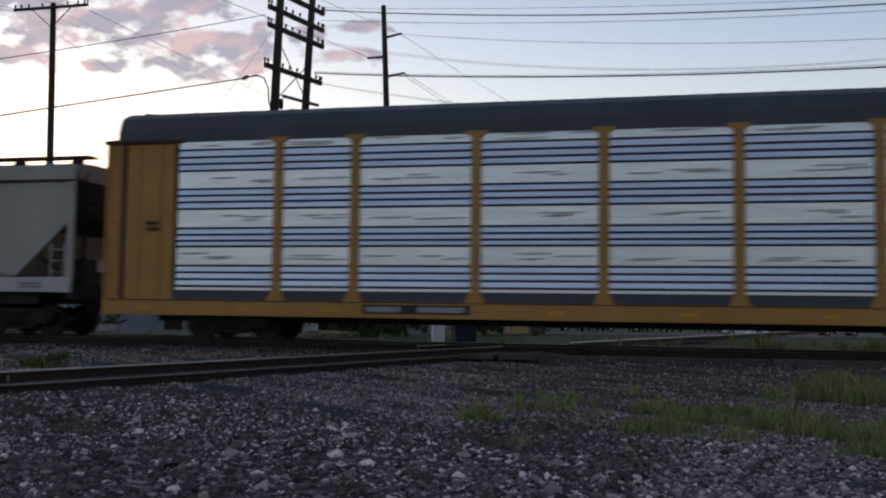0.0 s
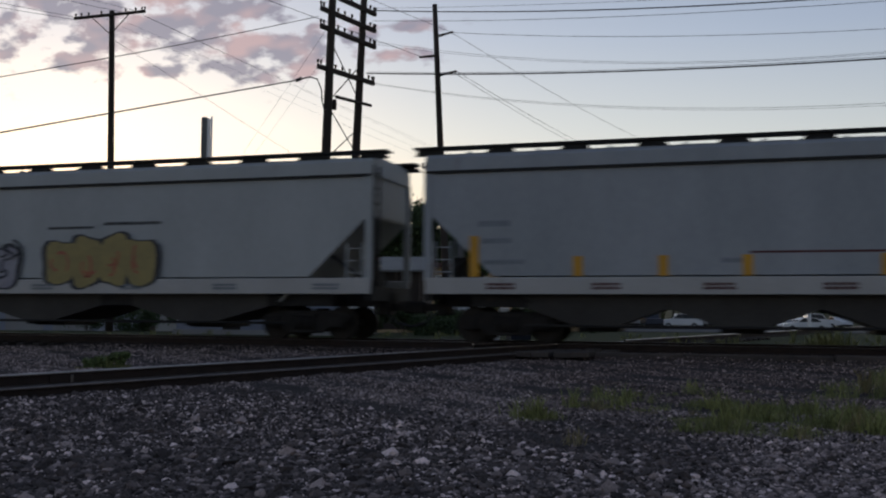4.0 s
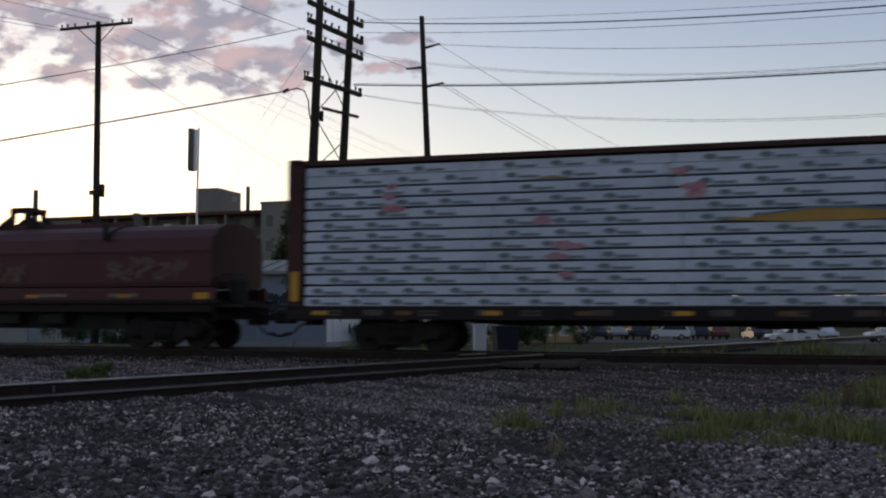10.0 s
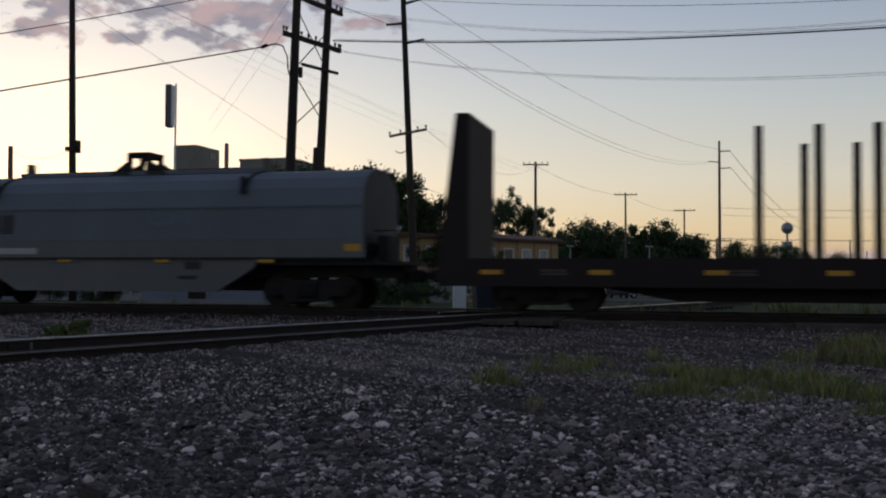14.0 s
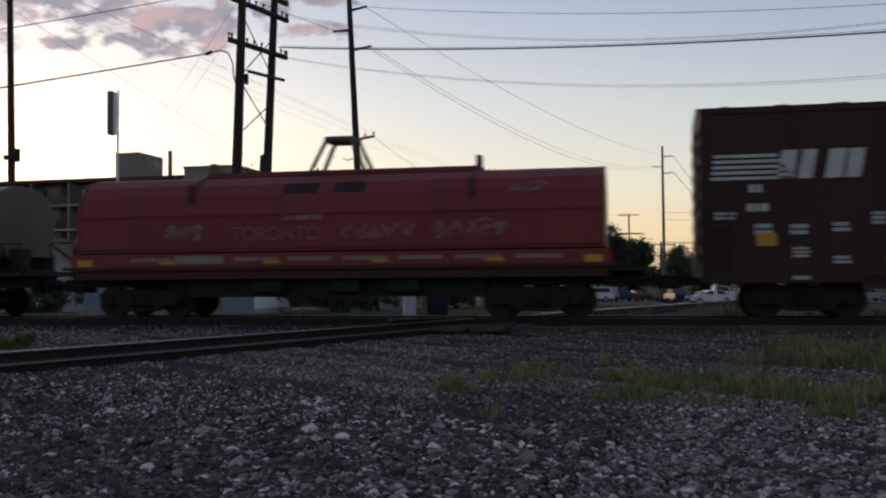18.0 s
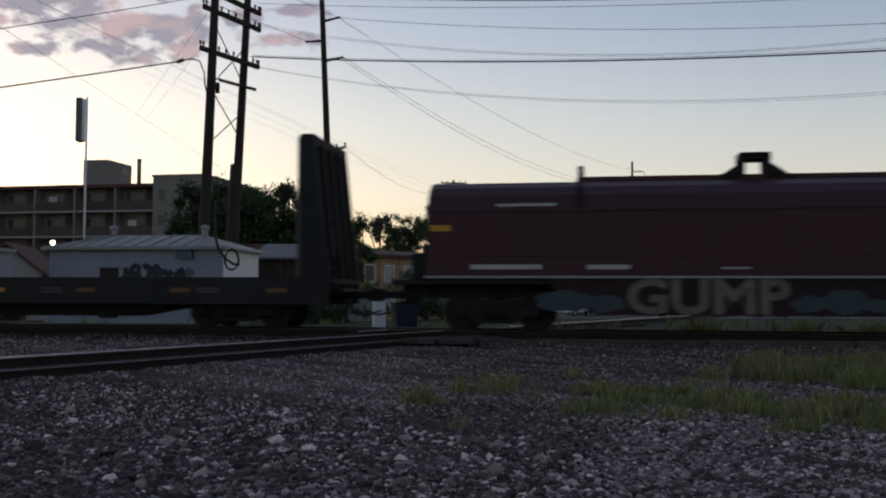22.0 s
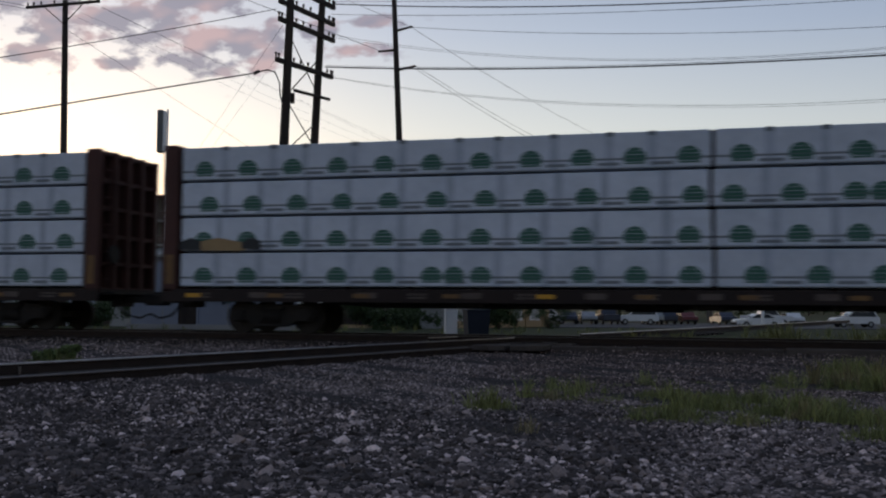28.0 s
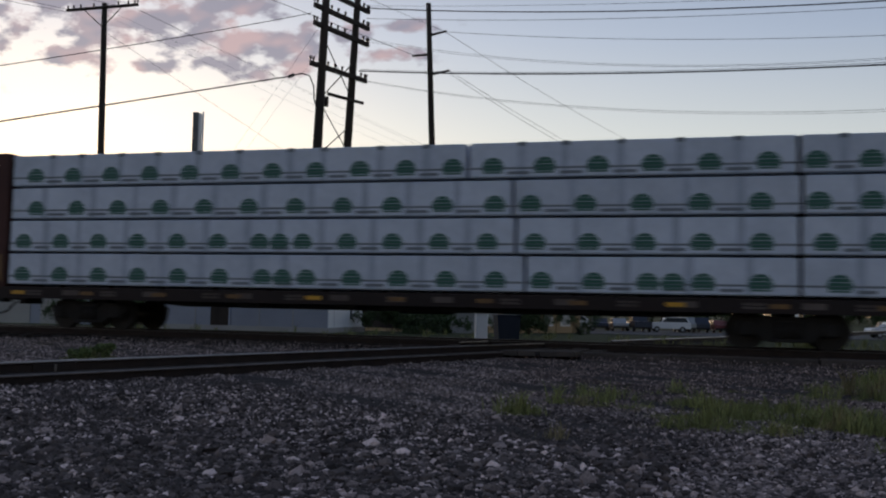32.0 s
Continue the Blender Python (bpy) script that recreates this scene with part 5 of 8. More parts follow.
    if load == "thin":
        red = ((108.5, 4.22), (108.2, 3.85), (108.15, 3.65), (111.65, 3.14), (111.2, 2.56), (110.85, 2.56), (111.3, 2.28), (111.1, 1.85), (101.4, 4.05), (101.3, 3.78), (101.34, 3.50), (100.8, 4.53), (100.2, 3.16), (100.5, 2.80), (100.1, 2.72), (100.4, 2.60),
               (97.23, 4.50), (96.62, 4.27), (96.3, 4.02), (95.9, 4.27), (96.7, 3.46), (96.25, 3.46), (96.5, 2.88), (96.2, 2.88), (96.88, 2.30), (96.05, 2.33), (96.7, 2.02), (96.75, 1.78), (115.4, 4.10), (115.5, 3.85), (115.4, 3.55))
        for v, z in red:
            x, w, hh = -(v - ref), rnd.uniform(0.18, 0.40), rnd.uniform(0.07, 0.13)
            rz = rnd.uniform(-0.03, 0.03)
            blot = [(x + w * math.cos(t * math.pi / 6) * rnd.uniform(0.6, 1.15), z + rz + hh * math.sin(t * math.pi / 6) * rnd.uniform(0.6, 1.15)) for t in range(12)]
            part("red_mark", Shape().prism(blot, "y", -Y + 0.036, -Y + 0.05), "redink", car, "red sprayed spot")
        part("top_cover_rail", Shape().box(-h, h, -Y, 0.12, 4.685, 4.81), "brownred", car, "oxide-brown top rail")
        tear = ((107.7, 3.06), (106.9, 3.12), (106.2, 3.20), (105.6, 3.27), (104.9, 3.25), (104.4, 3.21), (103.5, 3.15), (102.5, 3.05), (103.5, 3.02), (104.8, 3.0), (106.1, 2.99))
        part("torn_wrap", Shape().prism([(-(v - ref), z) for v, z in tear], "y", -Y + 0.030, -Y + 0.05), "plywood", car, "torn wrap showing yellow lumber")
        part("torn_wrap", Shape().prism([(-(v - ref), z + 0.05) for v, z in tear[1:8]] + [(-(v - ref), z) for v, z in tear[7:0:-1]], "y", -Y + 0.015, -Y + 0.04), "wrapdark", car, "lifted dark edge of the tear")
        for v0, v1, z in ((101.9, 99.4, 4.15), (104.1, 102.5, 1.98), (111.9, 110.9, 4.16)):
            part("torn_wrap", Shape().prism([(-(v0 - ref), z), (-(v1 - ref), z), (-((v0 + v1) / 2 - ref), z + 0.06)], "y", -Y + 0.034, -Y + 0.05), "plywood", car, "torn wrap showing yellow lumber")
    return car


def bulkhead_flat(q0, q1, paint, label, stakes, lined):
    car, h = start_car("bulkhead_flat_car", q0, q1, label, 2.5, reach=0.1)
    Y = 1.47
    part("deck", Shape().box(-h, h, -Y + 0.1, Y - 0.1, 1.12, 1.24), paint, car)
    for sy in (-1, 1):
        sill = part("side_sill", Shape().box(-h, h, *sorted((sy * (Y - 0.098), sy * Y)), 0.66, 1.26), paint, car)
        part("flange", Shape().box(-h, h, *sorted((sy * (Y - 0.2), sy * (Y + 0.03))), 0.60, 0.658), paint, sill)
    part("center_sill", Shape().prism([(-h + 0.4, 1.1), (h - 0.4, 1.1), (h - 3.6, 0.62), (h - 5.6, 0.27), (-h + 5.6, 0.27), (-h + 3.6, 0.62)], "y", -0.6, 0.6), "black", car)
    for sx in (-1, 1):
        deep = 0.76
        slope = deep - 0.34
        out, inn = sx * h, sx * (h - deep)
        bulk = part("bulkhead", Shape().box(*sorted((inn, inn + sx * 0.10)), -Y, Y, 1.25, 4.75), paint, car, "tall ribbed steel end bulkhead")
        it = inn + sx * 0.101
        for y in (-Y - 0.004, -0.75, -0.08, 0.6, Y - 0.156):
            part("brace", Shape().prism([(it, 1.0), (out, 1.0), (out - sx * slope, 4.75), (it, 4.75)], "y", y, y + 0.16), paint, bulk)
        part("top_cap", Shape().prism([(it, 4.55), (out - sx * slope, 4.55), (out - sx * slope, 4.752), (it, 4.752)], "y", -Y, Y), paint, bulk)
        if lined:
            for k in range(12):
                z = 1.28 + k * 0.285
                part("plank", Shape().box(*sorted((inn - sx * 0.06, inn - sx * 0.003)), -Y + 0.04, Y - 0.04, z, z + 0.27), "bulkwood", bulk, "weathered timber lining plank")
        ladder(car, sx * (h + 0.02), -1.40, 1.0, 2.6, across=True, n=5)
        part("end_step", Shape().box(*sorted((sx * h, sx * (h + 0.3))), -1.2, 1.2, 0.92, 0.98), "black", car)
    for k in range(9):
        reflectors(car, [-h + 1.3 + k * (2 * h - 2.6) / 8], 0.94, -Y, 0.5, 0.11, lined and k not in (2, 5))
    qc = (q0 + q1) / 2
    for v in stakes:
        for sy in (-1, 1) if v < 152 else (-1,):
            part("stake", Shape().box(-(v - qc) - 0.085, -(v - qc) + 0.085, sy * 1.36 - 0.085, sy * 1.36 + 0.085, 0.9, 4.21 - (0.06 if sy > 0 else 0), 0.01), "pole", car, "upright timber side stake")
    st = Shape()
    for k in range(5):
        x = -h + 2.5 + k * 4.2
        bars(st, x, x + 0.6, 0.86, 1.02, -Y, 2, k)
    part("stencil", st, "fadedmark", car)


def coil_car(q0, q1, hood, sill, label, belly, rise, bracket, extra):
    car, h = start_car("coil_car", q0, q1, label, 1.65, reach=0.75)
    Y, base = 1.46, 1.66
    # platform and sills
    s = Shape().box(-h - 0.7, h + 0.7, -0.5, 0.5, 0.78, 1.10).box(-h, h, -Y + 0.1, Y - 0.1, 1.1, 1.3)
    part("center_sill", s, "black", car)
    for sx in (-1, 1):
        part("end_platform", Shape().box(*sorted((sx * (h + 0.0), sx * (h + 0.85))), -1.35, 1.35, 1.10, 1.2), "black", car)
        ladder(car, sx * (h + 0.05), -1.40, 0.8, 1.9, across=True, n=4)
        g = Shape().tube([(sx * (h + 0.8), -1.3, 1.2), (sx * (h + 0.8), -1.3, 1.95), (sx * (h + 0.2), -1.3, 1.95)], 0.025, 6)
        g.box(*sorted((sx * (h + 0.15), sx * (h + 0.45))), -0.9, -0.3, 1.2, 1.85, 0.03)
        part("hand_rail", g, "black", car)
    for sy in (-1, 1):
        y0, y1 = sorted((sy * (Y - 0.08), sy * (Y + 0.02)))
        if belly:
            part("side_sill", Shape().box(-h, h, y0, y1, 1.26, 1.74, 0.01), sill[0], car, "side sill with worn stencils")
            prof = [(-h + 2.8, 1.255), (h - 2.8, 1.255), (h - 3.0, 1.0), (h - 4.0, 0.40), (-h + 4.0, 0.40), (-h + 3.0, 1.0)]
            part("belly_side", Shape().prism(prof, "y", *sorted((sy * (Y - 0.12), sy * (Y - 0.02)))), sill[1], car, "deep fish-belly side plate")
            part("edge_line", Shape().box(-h, h, *sorted((sy * Y, sy * (Y + 0.05))), 1.24, 1.29), "black" if sill[0] != "coildark" else "steel", car)
        else:
            part("side_sill", Shape().box(-h - 0.1, h + 0.1, y0, y1, 1.18, 1.62, 0.01), sill[0], car, "side sill with worn stencils")
            part("step_rail", Shape().box(-h - 0.3, h + 0.3, *sorted((sy * Y, sy * (Y + 0.10))), 1.22, 1.30).box(-h, h, *sorted((sy * (Y - 0.1), sy * Y)), 0.98, 1.16), sill[1], car)
    if not belly:
        part("underframe", Shape().box(-h + 2.9, h - 2.9, -0.9, 0.9, 0.52, 1.1), "black", car)
        for x in (-1.6, 0.4, 1.9):
            part("brake_box", Shape().box(x - 0.4, x + 0.4, -1.25, -0.8, 0.62, 0.98, 0.05), "black", car)
    # hood: rounded shell with overlapping lower skirt
    top = rise
    knee = 2.82 if hood == "coildark" else 2.58
    prof = [(-Y + 0.03, base), (-Y + 0.03, knee)]
    n = 9
    for k in range(1, n):
        a = math.pi * k / n
        prof.append(((-Y + 0.03) * math.cos(a), knee + (top - knee) * math.sin(a) ** 0.75))
    prof += [(Y - 0.03, knee), (Y - 0.03, base)]
    hd = part("hood", Shape().prism(prof, "x", -h + 0.05, h - 0.05, smooth=False), hood, car, "rounded removable coil cover")
    r = Shape()
    for x in (-h + 0.05, h - 0.11):
        r.prism([(a * 1.012, b + 0.012 if b > base + 0.1 else b) for a, b in prof], "x", x, x + 0.06)
    r.box(-h + 0.05, h - 0.05, -Y - 0.005, -Y + 0.04, knee - 0.02, knee + 0.03)
    r.box(-h + 0.05, h - 0.05, -Y - 0.02, -Y + 0.03, 1.74, 1.79)
    for k in range(9):
        x = -h + 0.6 + k * (2 * h - 1.2) / 8
        r.box(x - 0.05, x + 0.05, -Y - 0.012, -Y + 0.03, knee - 0.08, knee + 0.02)
    part("hood_rim", r, hood, hd)
    for x in (-h * 0.53, h * 0.53):
        g = Shape().prism([(a * 1.02, b + 0.03) for a, b in prof if b > 2.9], "x", x - 0.05, x + 0.05)
        g.box(x - 0.05, x + 0.05, -Y - 0.03, -Y + 0.1, 2.9, 3.35)
        part("guide_post", Shape().box(x - 0.075, x + 0.075, -0.12, 0.12, top - 0.02, top + 0.40, 0.02).box(x - 0.10, x + 0.10, -0.2, 0.2, top - 0.02, top + 0.10, 0.02), "polegrey", hd, "worn upright stacking post")
        part("hood_guide", g, "truckiron" if hood != "coilred" else "coilmaroon", hd, "dark stacking bracket over the hood")
    b = Shape()
    if bracket == "frame":
        g = 1.22 if hood == "coilred" else 1.0
        for sy in (-0.5, 0.5):
            b.tube([(-0.66 * g, sy, top - 0.12), (-0.26 * g, sy * 0.7, top + 0.74 * g), (0.26 * g, sy * 0.7, top + 0.74 * g), (0.64 * g, sy, top - 0.12)], 0.05 * g, 6)
        b.box(-0.33 * g, 0.33 * g, -0.38, 0.38, top + 0.67 * g, top + 0.79 * g, 0.03)
    else:
        for sy in (-0.3, 0.3):
            b.prism([(-1.02, top - 0.1), (-0.68, top + 0.16), (-0.36, top + 0.36), (-0.36, top + 0.62), (0.36, top + 0.62), (0.36, top + 0.36), (0.68, top + 0.16), (1.02, top - 0.1), (0.24, top - 0.05), (0.22, top + 0.46), (-0.22, top + 0.46), (-0.24, top - 0.05)], "y", sy - 0.05, sy + 0.05)
        b.box(-0.35, 0.35, -0.35, 0.35, top + 0.50, top + 0.61)
    part("lifting_bracket", b, "polegrey" if hood == "coilred" else "truckiron", hd, "dark steel lifting bracket")
    if hood != "coilgrey":
      part("ridge_rail", Shape().box(-h * 0.53, h * 0.53, -0.35, 0.35, top - 0.02, top + 0.10), hood, hd)
    y = -Y - 0.024
    if hood == "coildark":
        reflectors(car, [-h + 0.35], 2.42, -1.434, 0.5, 0.14)
    else:
        reflectors(car, [-h + 0.3, h - 0.3], 1.53 if belly else 1.40, y + 0.002, 0.42, 0.17)
    if hood != "coildark":
        reflectors(car, [-h + 2.6 + k * (2 * h - 5.2) / 3 for k in range(4)], 1.20 if belly else 1.40, y + 0.002, 0.42, 0.09)
    extra(car, h, y)


def extra_maroon(car, h, y):
    st = bars(Shape(), -h + 0.9, -h + 1.5, 1.85, 2.3, -1.435, 1, 3)
    bars(st, -h + 1.9, -h + 2.3, 2.0, 2.25, -1.435, 2, 4)
    part("stencil", st, "chalk", car)
    part("graffiti", scrawl(-1.7, 1.2, 1.75, 2.32, -1.445, 7, 21, 0.12), "fadedtan", car, "faded tan spray lettering")
    part("graffiti", scrawl(3.7, 6.2, 1.80, 2.4, -1.445, 5, 22, 0.10), "fadedtan", car, "faded tan spray lettering")
    st2 = Shape()
    for k in range(5):
        bars(st2, -h + 2 + k * 2.2, -h + 2.9 + k * 2.2, 1.36, 1.48, y, 1, k)
    part("stencil", st2, "spraytan", car)


def extra_blue(car, h, y):
    for x, w in ((2.43, 0.36), (2.84, 0.30), (3.20, 0.20), (3.46, 0.38)):
        part("emblem", Shape().prism([(-h + x, 1.92), (-h + x + w, 1.92), (-h + x + w + 0.05, 2.44), (-h + x + 0.05, 2.44)], "y", -1.439, -1.43), "sprayblack", car, "dark block of the company emblem")
    part("stencil", bars(Shape(), -h + 1.39, -h + 3.26, 1.36, 1.64, y, 1, 31), "dark", car, "dark stencilled marks on the sill")
    part("stencil", Shape().box(-h + 3.37, -h + 4.65, y - 0.004, y, 1.38, 1.54), "sillpale", car, "pale painted patch")
    part("graffiti", scrawl(1.0, 2.6, 2.1, 2.6, -1.436, 3, 5, 0.05), "faintblue", car, "faint blue scrawl")
    part("placard", Shape().box(h - 4.9, h - 4.45, -1.45, -1.44, 0.98, 1.18).box(h - 5.1, h - 4.55, -1.45, -1.44, 0.72, 0.82), "dark", car)


def extra_red(car, h, y):
    lettering("TORONTO", 2.30, 0.34, "chalkdim", "scrawl", car, (-2.45, -1.44, 1.93), 0.0)
    for k, (a, b) in enumerate(((0.37, 2.2), (2.6, 4.5))):
        part("scrawl", scrawl(a, b, 1.92, 2.36, -1.435, 5, 140 + k, 0.05), "chalkdim", car, "chalky white hand-sprayed scrawl")
    part("graffiti", scrawl(h - 2.4, h - 1.3, 2.95, 3.2, -1.40, 2, 6, 0.05), "chalkdim", car)
    part("graffiti", scrawl(-4.2, -3.2, 1.95, 2.35, -1.445, 3, 16, 0.08), "chalkdim", car)
    part("stencil", Shape().box(-1.1, -0.1, -1.45, -1.435, 2.42, 2.54), "chalkdim", car)
    # dark worn patches high on the curve, under the lifting frame's feet
    for x0, x1 in ((-1.15, -0.25), (0.15, 0.95)):
        ring = [(-1.325, 3.085), (-1.115, 3.345), (-1.109, 3.351), (-1.333, 3.091)]
        part("rust_patch", Shape().prism(ring, "x", x0, x1), "bellydark", car, "dark worn patch on the cover")
    st = Shape()
    for k in range(8):
        bars(st, -h + 1.6 + k * 1.4, -h + 2.7 + k * 1.4, 1.40, 1.54, y, 1, k)
    st.box(-h + 2.8, -h + 4.1, y - 0.006, y, 1.36, 1.56)
    part("stencil", st, "spraytan", car)


WILD = (((0.0, 0.92), (0.75, 0.98), (0.98, 0.70), (0.92, 0.25), (0.55, 0.03), (0.10, 0.12)),
        ((0.22, 0.95), (0.15, 0.40), (0.34, 0.06), (0.78, 0.10), (0.95, 0.50), (0.86, 0.92)),
        ((0.05, 0.86), (0.50, 0.98), (0.90, 0.80), (0.45, 0.50), (0.85, 0.22), (0.30, 0.02)),
        ((0.10, 0.10), (0.24, 0.92), (0.55, 0.45), (0.80, 0.95), (0.98, 0.12)),
        ((0.90, 0.90), (0.35, 0.95), (0.10, 0.60), (0.55, 0.48), (0.92, 0.30), (0.60, 0.0), (0.0, 0.08)))


def block_tag(parent, x0, x1, z0, z1, y, seed):
    """Fat swooping letter-like strokes in navy with a white edge, spelling nothing."""
    rnd = random.Random(seed)
    h = z1 - z0

    def ribbon(shape, pts, w, g, yy):
        ring = []
        for i, (px, pz) in enumerate(pts):
            ax, az = pts[max(i - 1, 0)]
            bx, bz = pts[min(i + 1, len(pts) - 1)]
            d = math.hypot(bx - ax, bz - az) or 1
            k = w * (0.62 if i in (0, len(pts) - 1) else 0.5 + 0.18 * math.sin(i * 2.1)) + g
            ring.append(((px - (bz - az) / d * k, yy, pz + (bx - ax) / d * k), (px + (bz - az) / d * k, yy, pz - (bx - ax) / d * k)))
        shape.add([v for pair in ring for v in pair], [(2 * i, 2 * i + 1, 2 * i + 3, 2 * i + 2) for i in range(len(ring) - 1)])
    widths = [rnd.uniform(0.75, 1.3) for k in range(6)]
    x = x0
    for i, share in enumerate(widths):
        wide = (x1 - x0) * share / sum(widths)
        lift, tall, lean = rnd.uniform(-0.06, 0.06) * h, rnd.uniform(0.86, 1.08) * h, rnd.uniform(-0.12, 0.18)
        back, front = Shape(), Shape()
        for j, glyph in enumerate((WILD[(i * 2 + seed) % 5], WILD[(i * 3 + 1) % 5], ((0.16, 0.95), (0.08, 0.50), (0.24, 0.05)))):
            flip = j == 1
            pts = [(x + wide * (-0.04 + 1.08 * (1 - u if flip else u)) + lean * v, z0 + lift + tall * v) for u, v in glyph]
            w = (0.20, 0.15, 0.17)[j]
            ribbon(back, pts, w, 0.034, y - 0.0006 * i - 0.0002 * j)
            ribbon(front, pts, w, 0.0, y - 0.006 - 0.0006 * i - 0.0002 * j)
        part("graffiti", back, "white", parent, "white edge of a navy graffiti letter")
        part("graffiti", front, "sprayblack", parent, "navy graffiti letter")
        x += wide


def extra_grey(car, h, y):
    block_tag(car, -3.58, 0.78, 1.82, 2.96, -1.475, 53)
    for x0 in (-4.02, 0.80):
        part("graffiti", Shape().box(x0, x0 + 0.42, -1.446, -1.440, 2.22, 2.62), "white", car, "white square with navy bars")
        for z in (2.27, 2.46):
            part("graffiti", Shape().box(x0 + 0.05, x0 + 0.36, -1.452, -1.4465, z, z + 0.12), "sprayblack", car)
    for x, z0, z1, w in ((-h * 0.53, 2.3, 2.9, 0.14), (h * 0.53, 2.2, 2.9, 0.16), (-h + 0.25, 1.8, 2.7, 0.10), (h - 0.3, 1.8, 2.5, 0.12), (3.4, 1.84, 2.1, 0.3), (-4.6, 1.84, 2.05, 0.4), (0.3, 2.86, 3.3, 0.10), (-1.4, 2.86, 3.2, 0.08)):
        rag = [(x - w, z1), (x + w, z1), (x + w * 0.7, (z0 + z1) / 2), (x + w * 0.2, z0), (x - w * 0.3, z0 + 0.1), (x - w * 0.8, (z0 + z1) / 2 - 0.06)]
        if z1 < 2.9:
            part("rust_streak", Shape().prism(rag, "y", -1.446, -1.43), "ruststain", car, "rust stain running down the hood")
    part("placard", Shape().box(h - 5.0, h - 4.45, -1.462, -1.445, 0.84, 1.14), "sillpale", car)
    part("placard", Shape().box(h - 4.93, h - 4.52, -1.466, -1.462, 0.89, 1.09), "dark", car)
    part("rust_streak", Shape().box(-h + 0.2, h - 0.2, -1.452, -1.44, 1.76, 1.84), "brownred", car, "rust-stained hood edge")
    st = bars(Shape(), -h + 1.6, -h + 2.8, 1.40, 1.58, y, 1, 31)
    part("stencil", st, "dark", car)


def extra_dark(car, h, y):
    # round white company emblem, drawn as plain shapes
    e = Shape()
    x0, z0 = 3.05, 2.90
    e.box(x0 + 0.05, x0 + 0.60, -1.456, -1.40, z0, z0 + 0.085).box(x0 + 0.12, x0 + 0.66, -1.456, -1.40, z0 + 0.30, z0 + 0.385)
    e.prism([(x0, z0 + 0.04), (x0 + 0.11, z0 + 0.04), (x0 + 0.18, z0 + 0.345), (x0 + 0.07, z0 + 0.345)], "y", -1.4565, -1.40)
    for a, b in ((0.62, 0.70), (0.72, 1.05), (1.08, 1.16)):
        lo, hi = (z0, z0 + 0.385) if a != 0.72 else (z0 + 0.385, z0)
        e.prism([(x0 + a, lo), (x0 + a + 0.11, lo), (x0 + b + 0.11, hi), (x0 + b, hi)], "y", -1.457, -1.40)
    part("emblem", e, "white", car, "white company emblem")
    st = Shape()
    for a, b, z, hh in ((-6.6, -4.9, 1.42, 0.16), (-6.0, -4.6, 2.90, 0.10), (-3.9, -2.9, 1.42, 0.15), (-0.9, -0.3, 1.44, 0.06), (5.4, 5.7, 1.9, 0.35), (4.9, 5.6, 1.44, 0.12), (6.0, 6.7, 1.48, 0.06)):
        bars(st, a, b, z, z + hh, -1.435 if z > 1.75 else -1.484, 1, int(a * 10), 0.2)
    part("stencil", st, "white", car)
    lettering("GUMP", 3.55, 0.82, "gumptan", "graffiti", car, (-3.0, -1.452, 0.42))
    rnd = random.Random(9)
    for xc, zc, w, t in ((-4.4, 0.72, 0.75, 0.26), (-3.5, 0.66, 0.5, 0.22), (0.95, 0.66, 0.4, 0.2), (1.75, 0.74, 0.55, 0.28), (2.5, 0.62, 0.45, 0.18)):
        ring = [(xc + w * rnd.uniform(0.75, 1.15) * math.cos(a * math.pi / 8), zc + t * rnd.uniform(0.75, 1.15) * math.sin(a * math.pi / 8)) for a in range(16)]
        part("graffiti", Shape().prism(ring, "y", -1.448, -1.442), "blotteal", car, "dull teal sprayed blot")


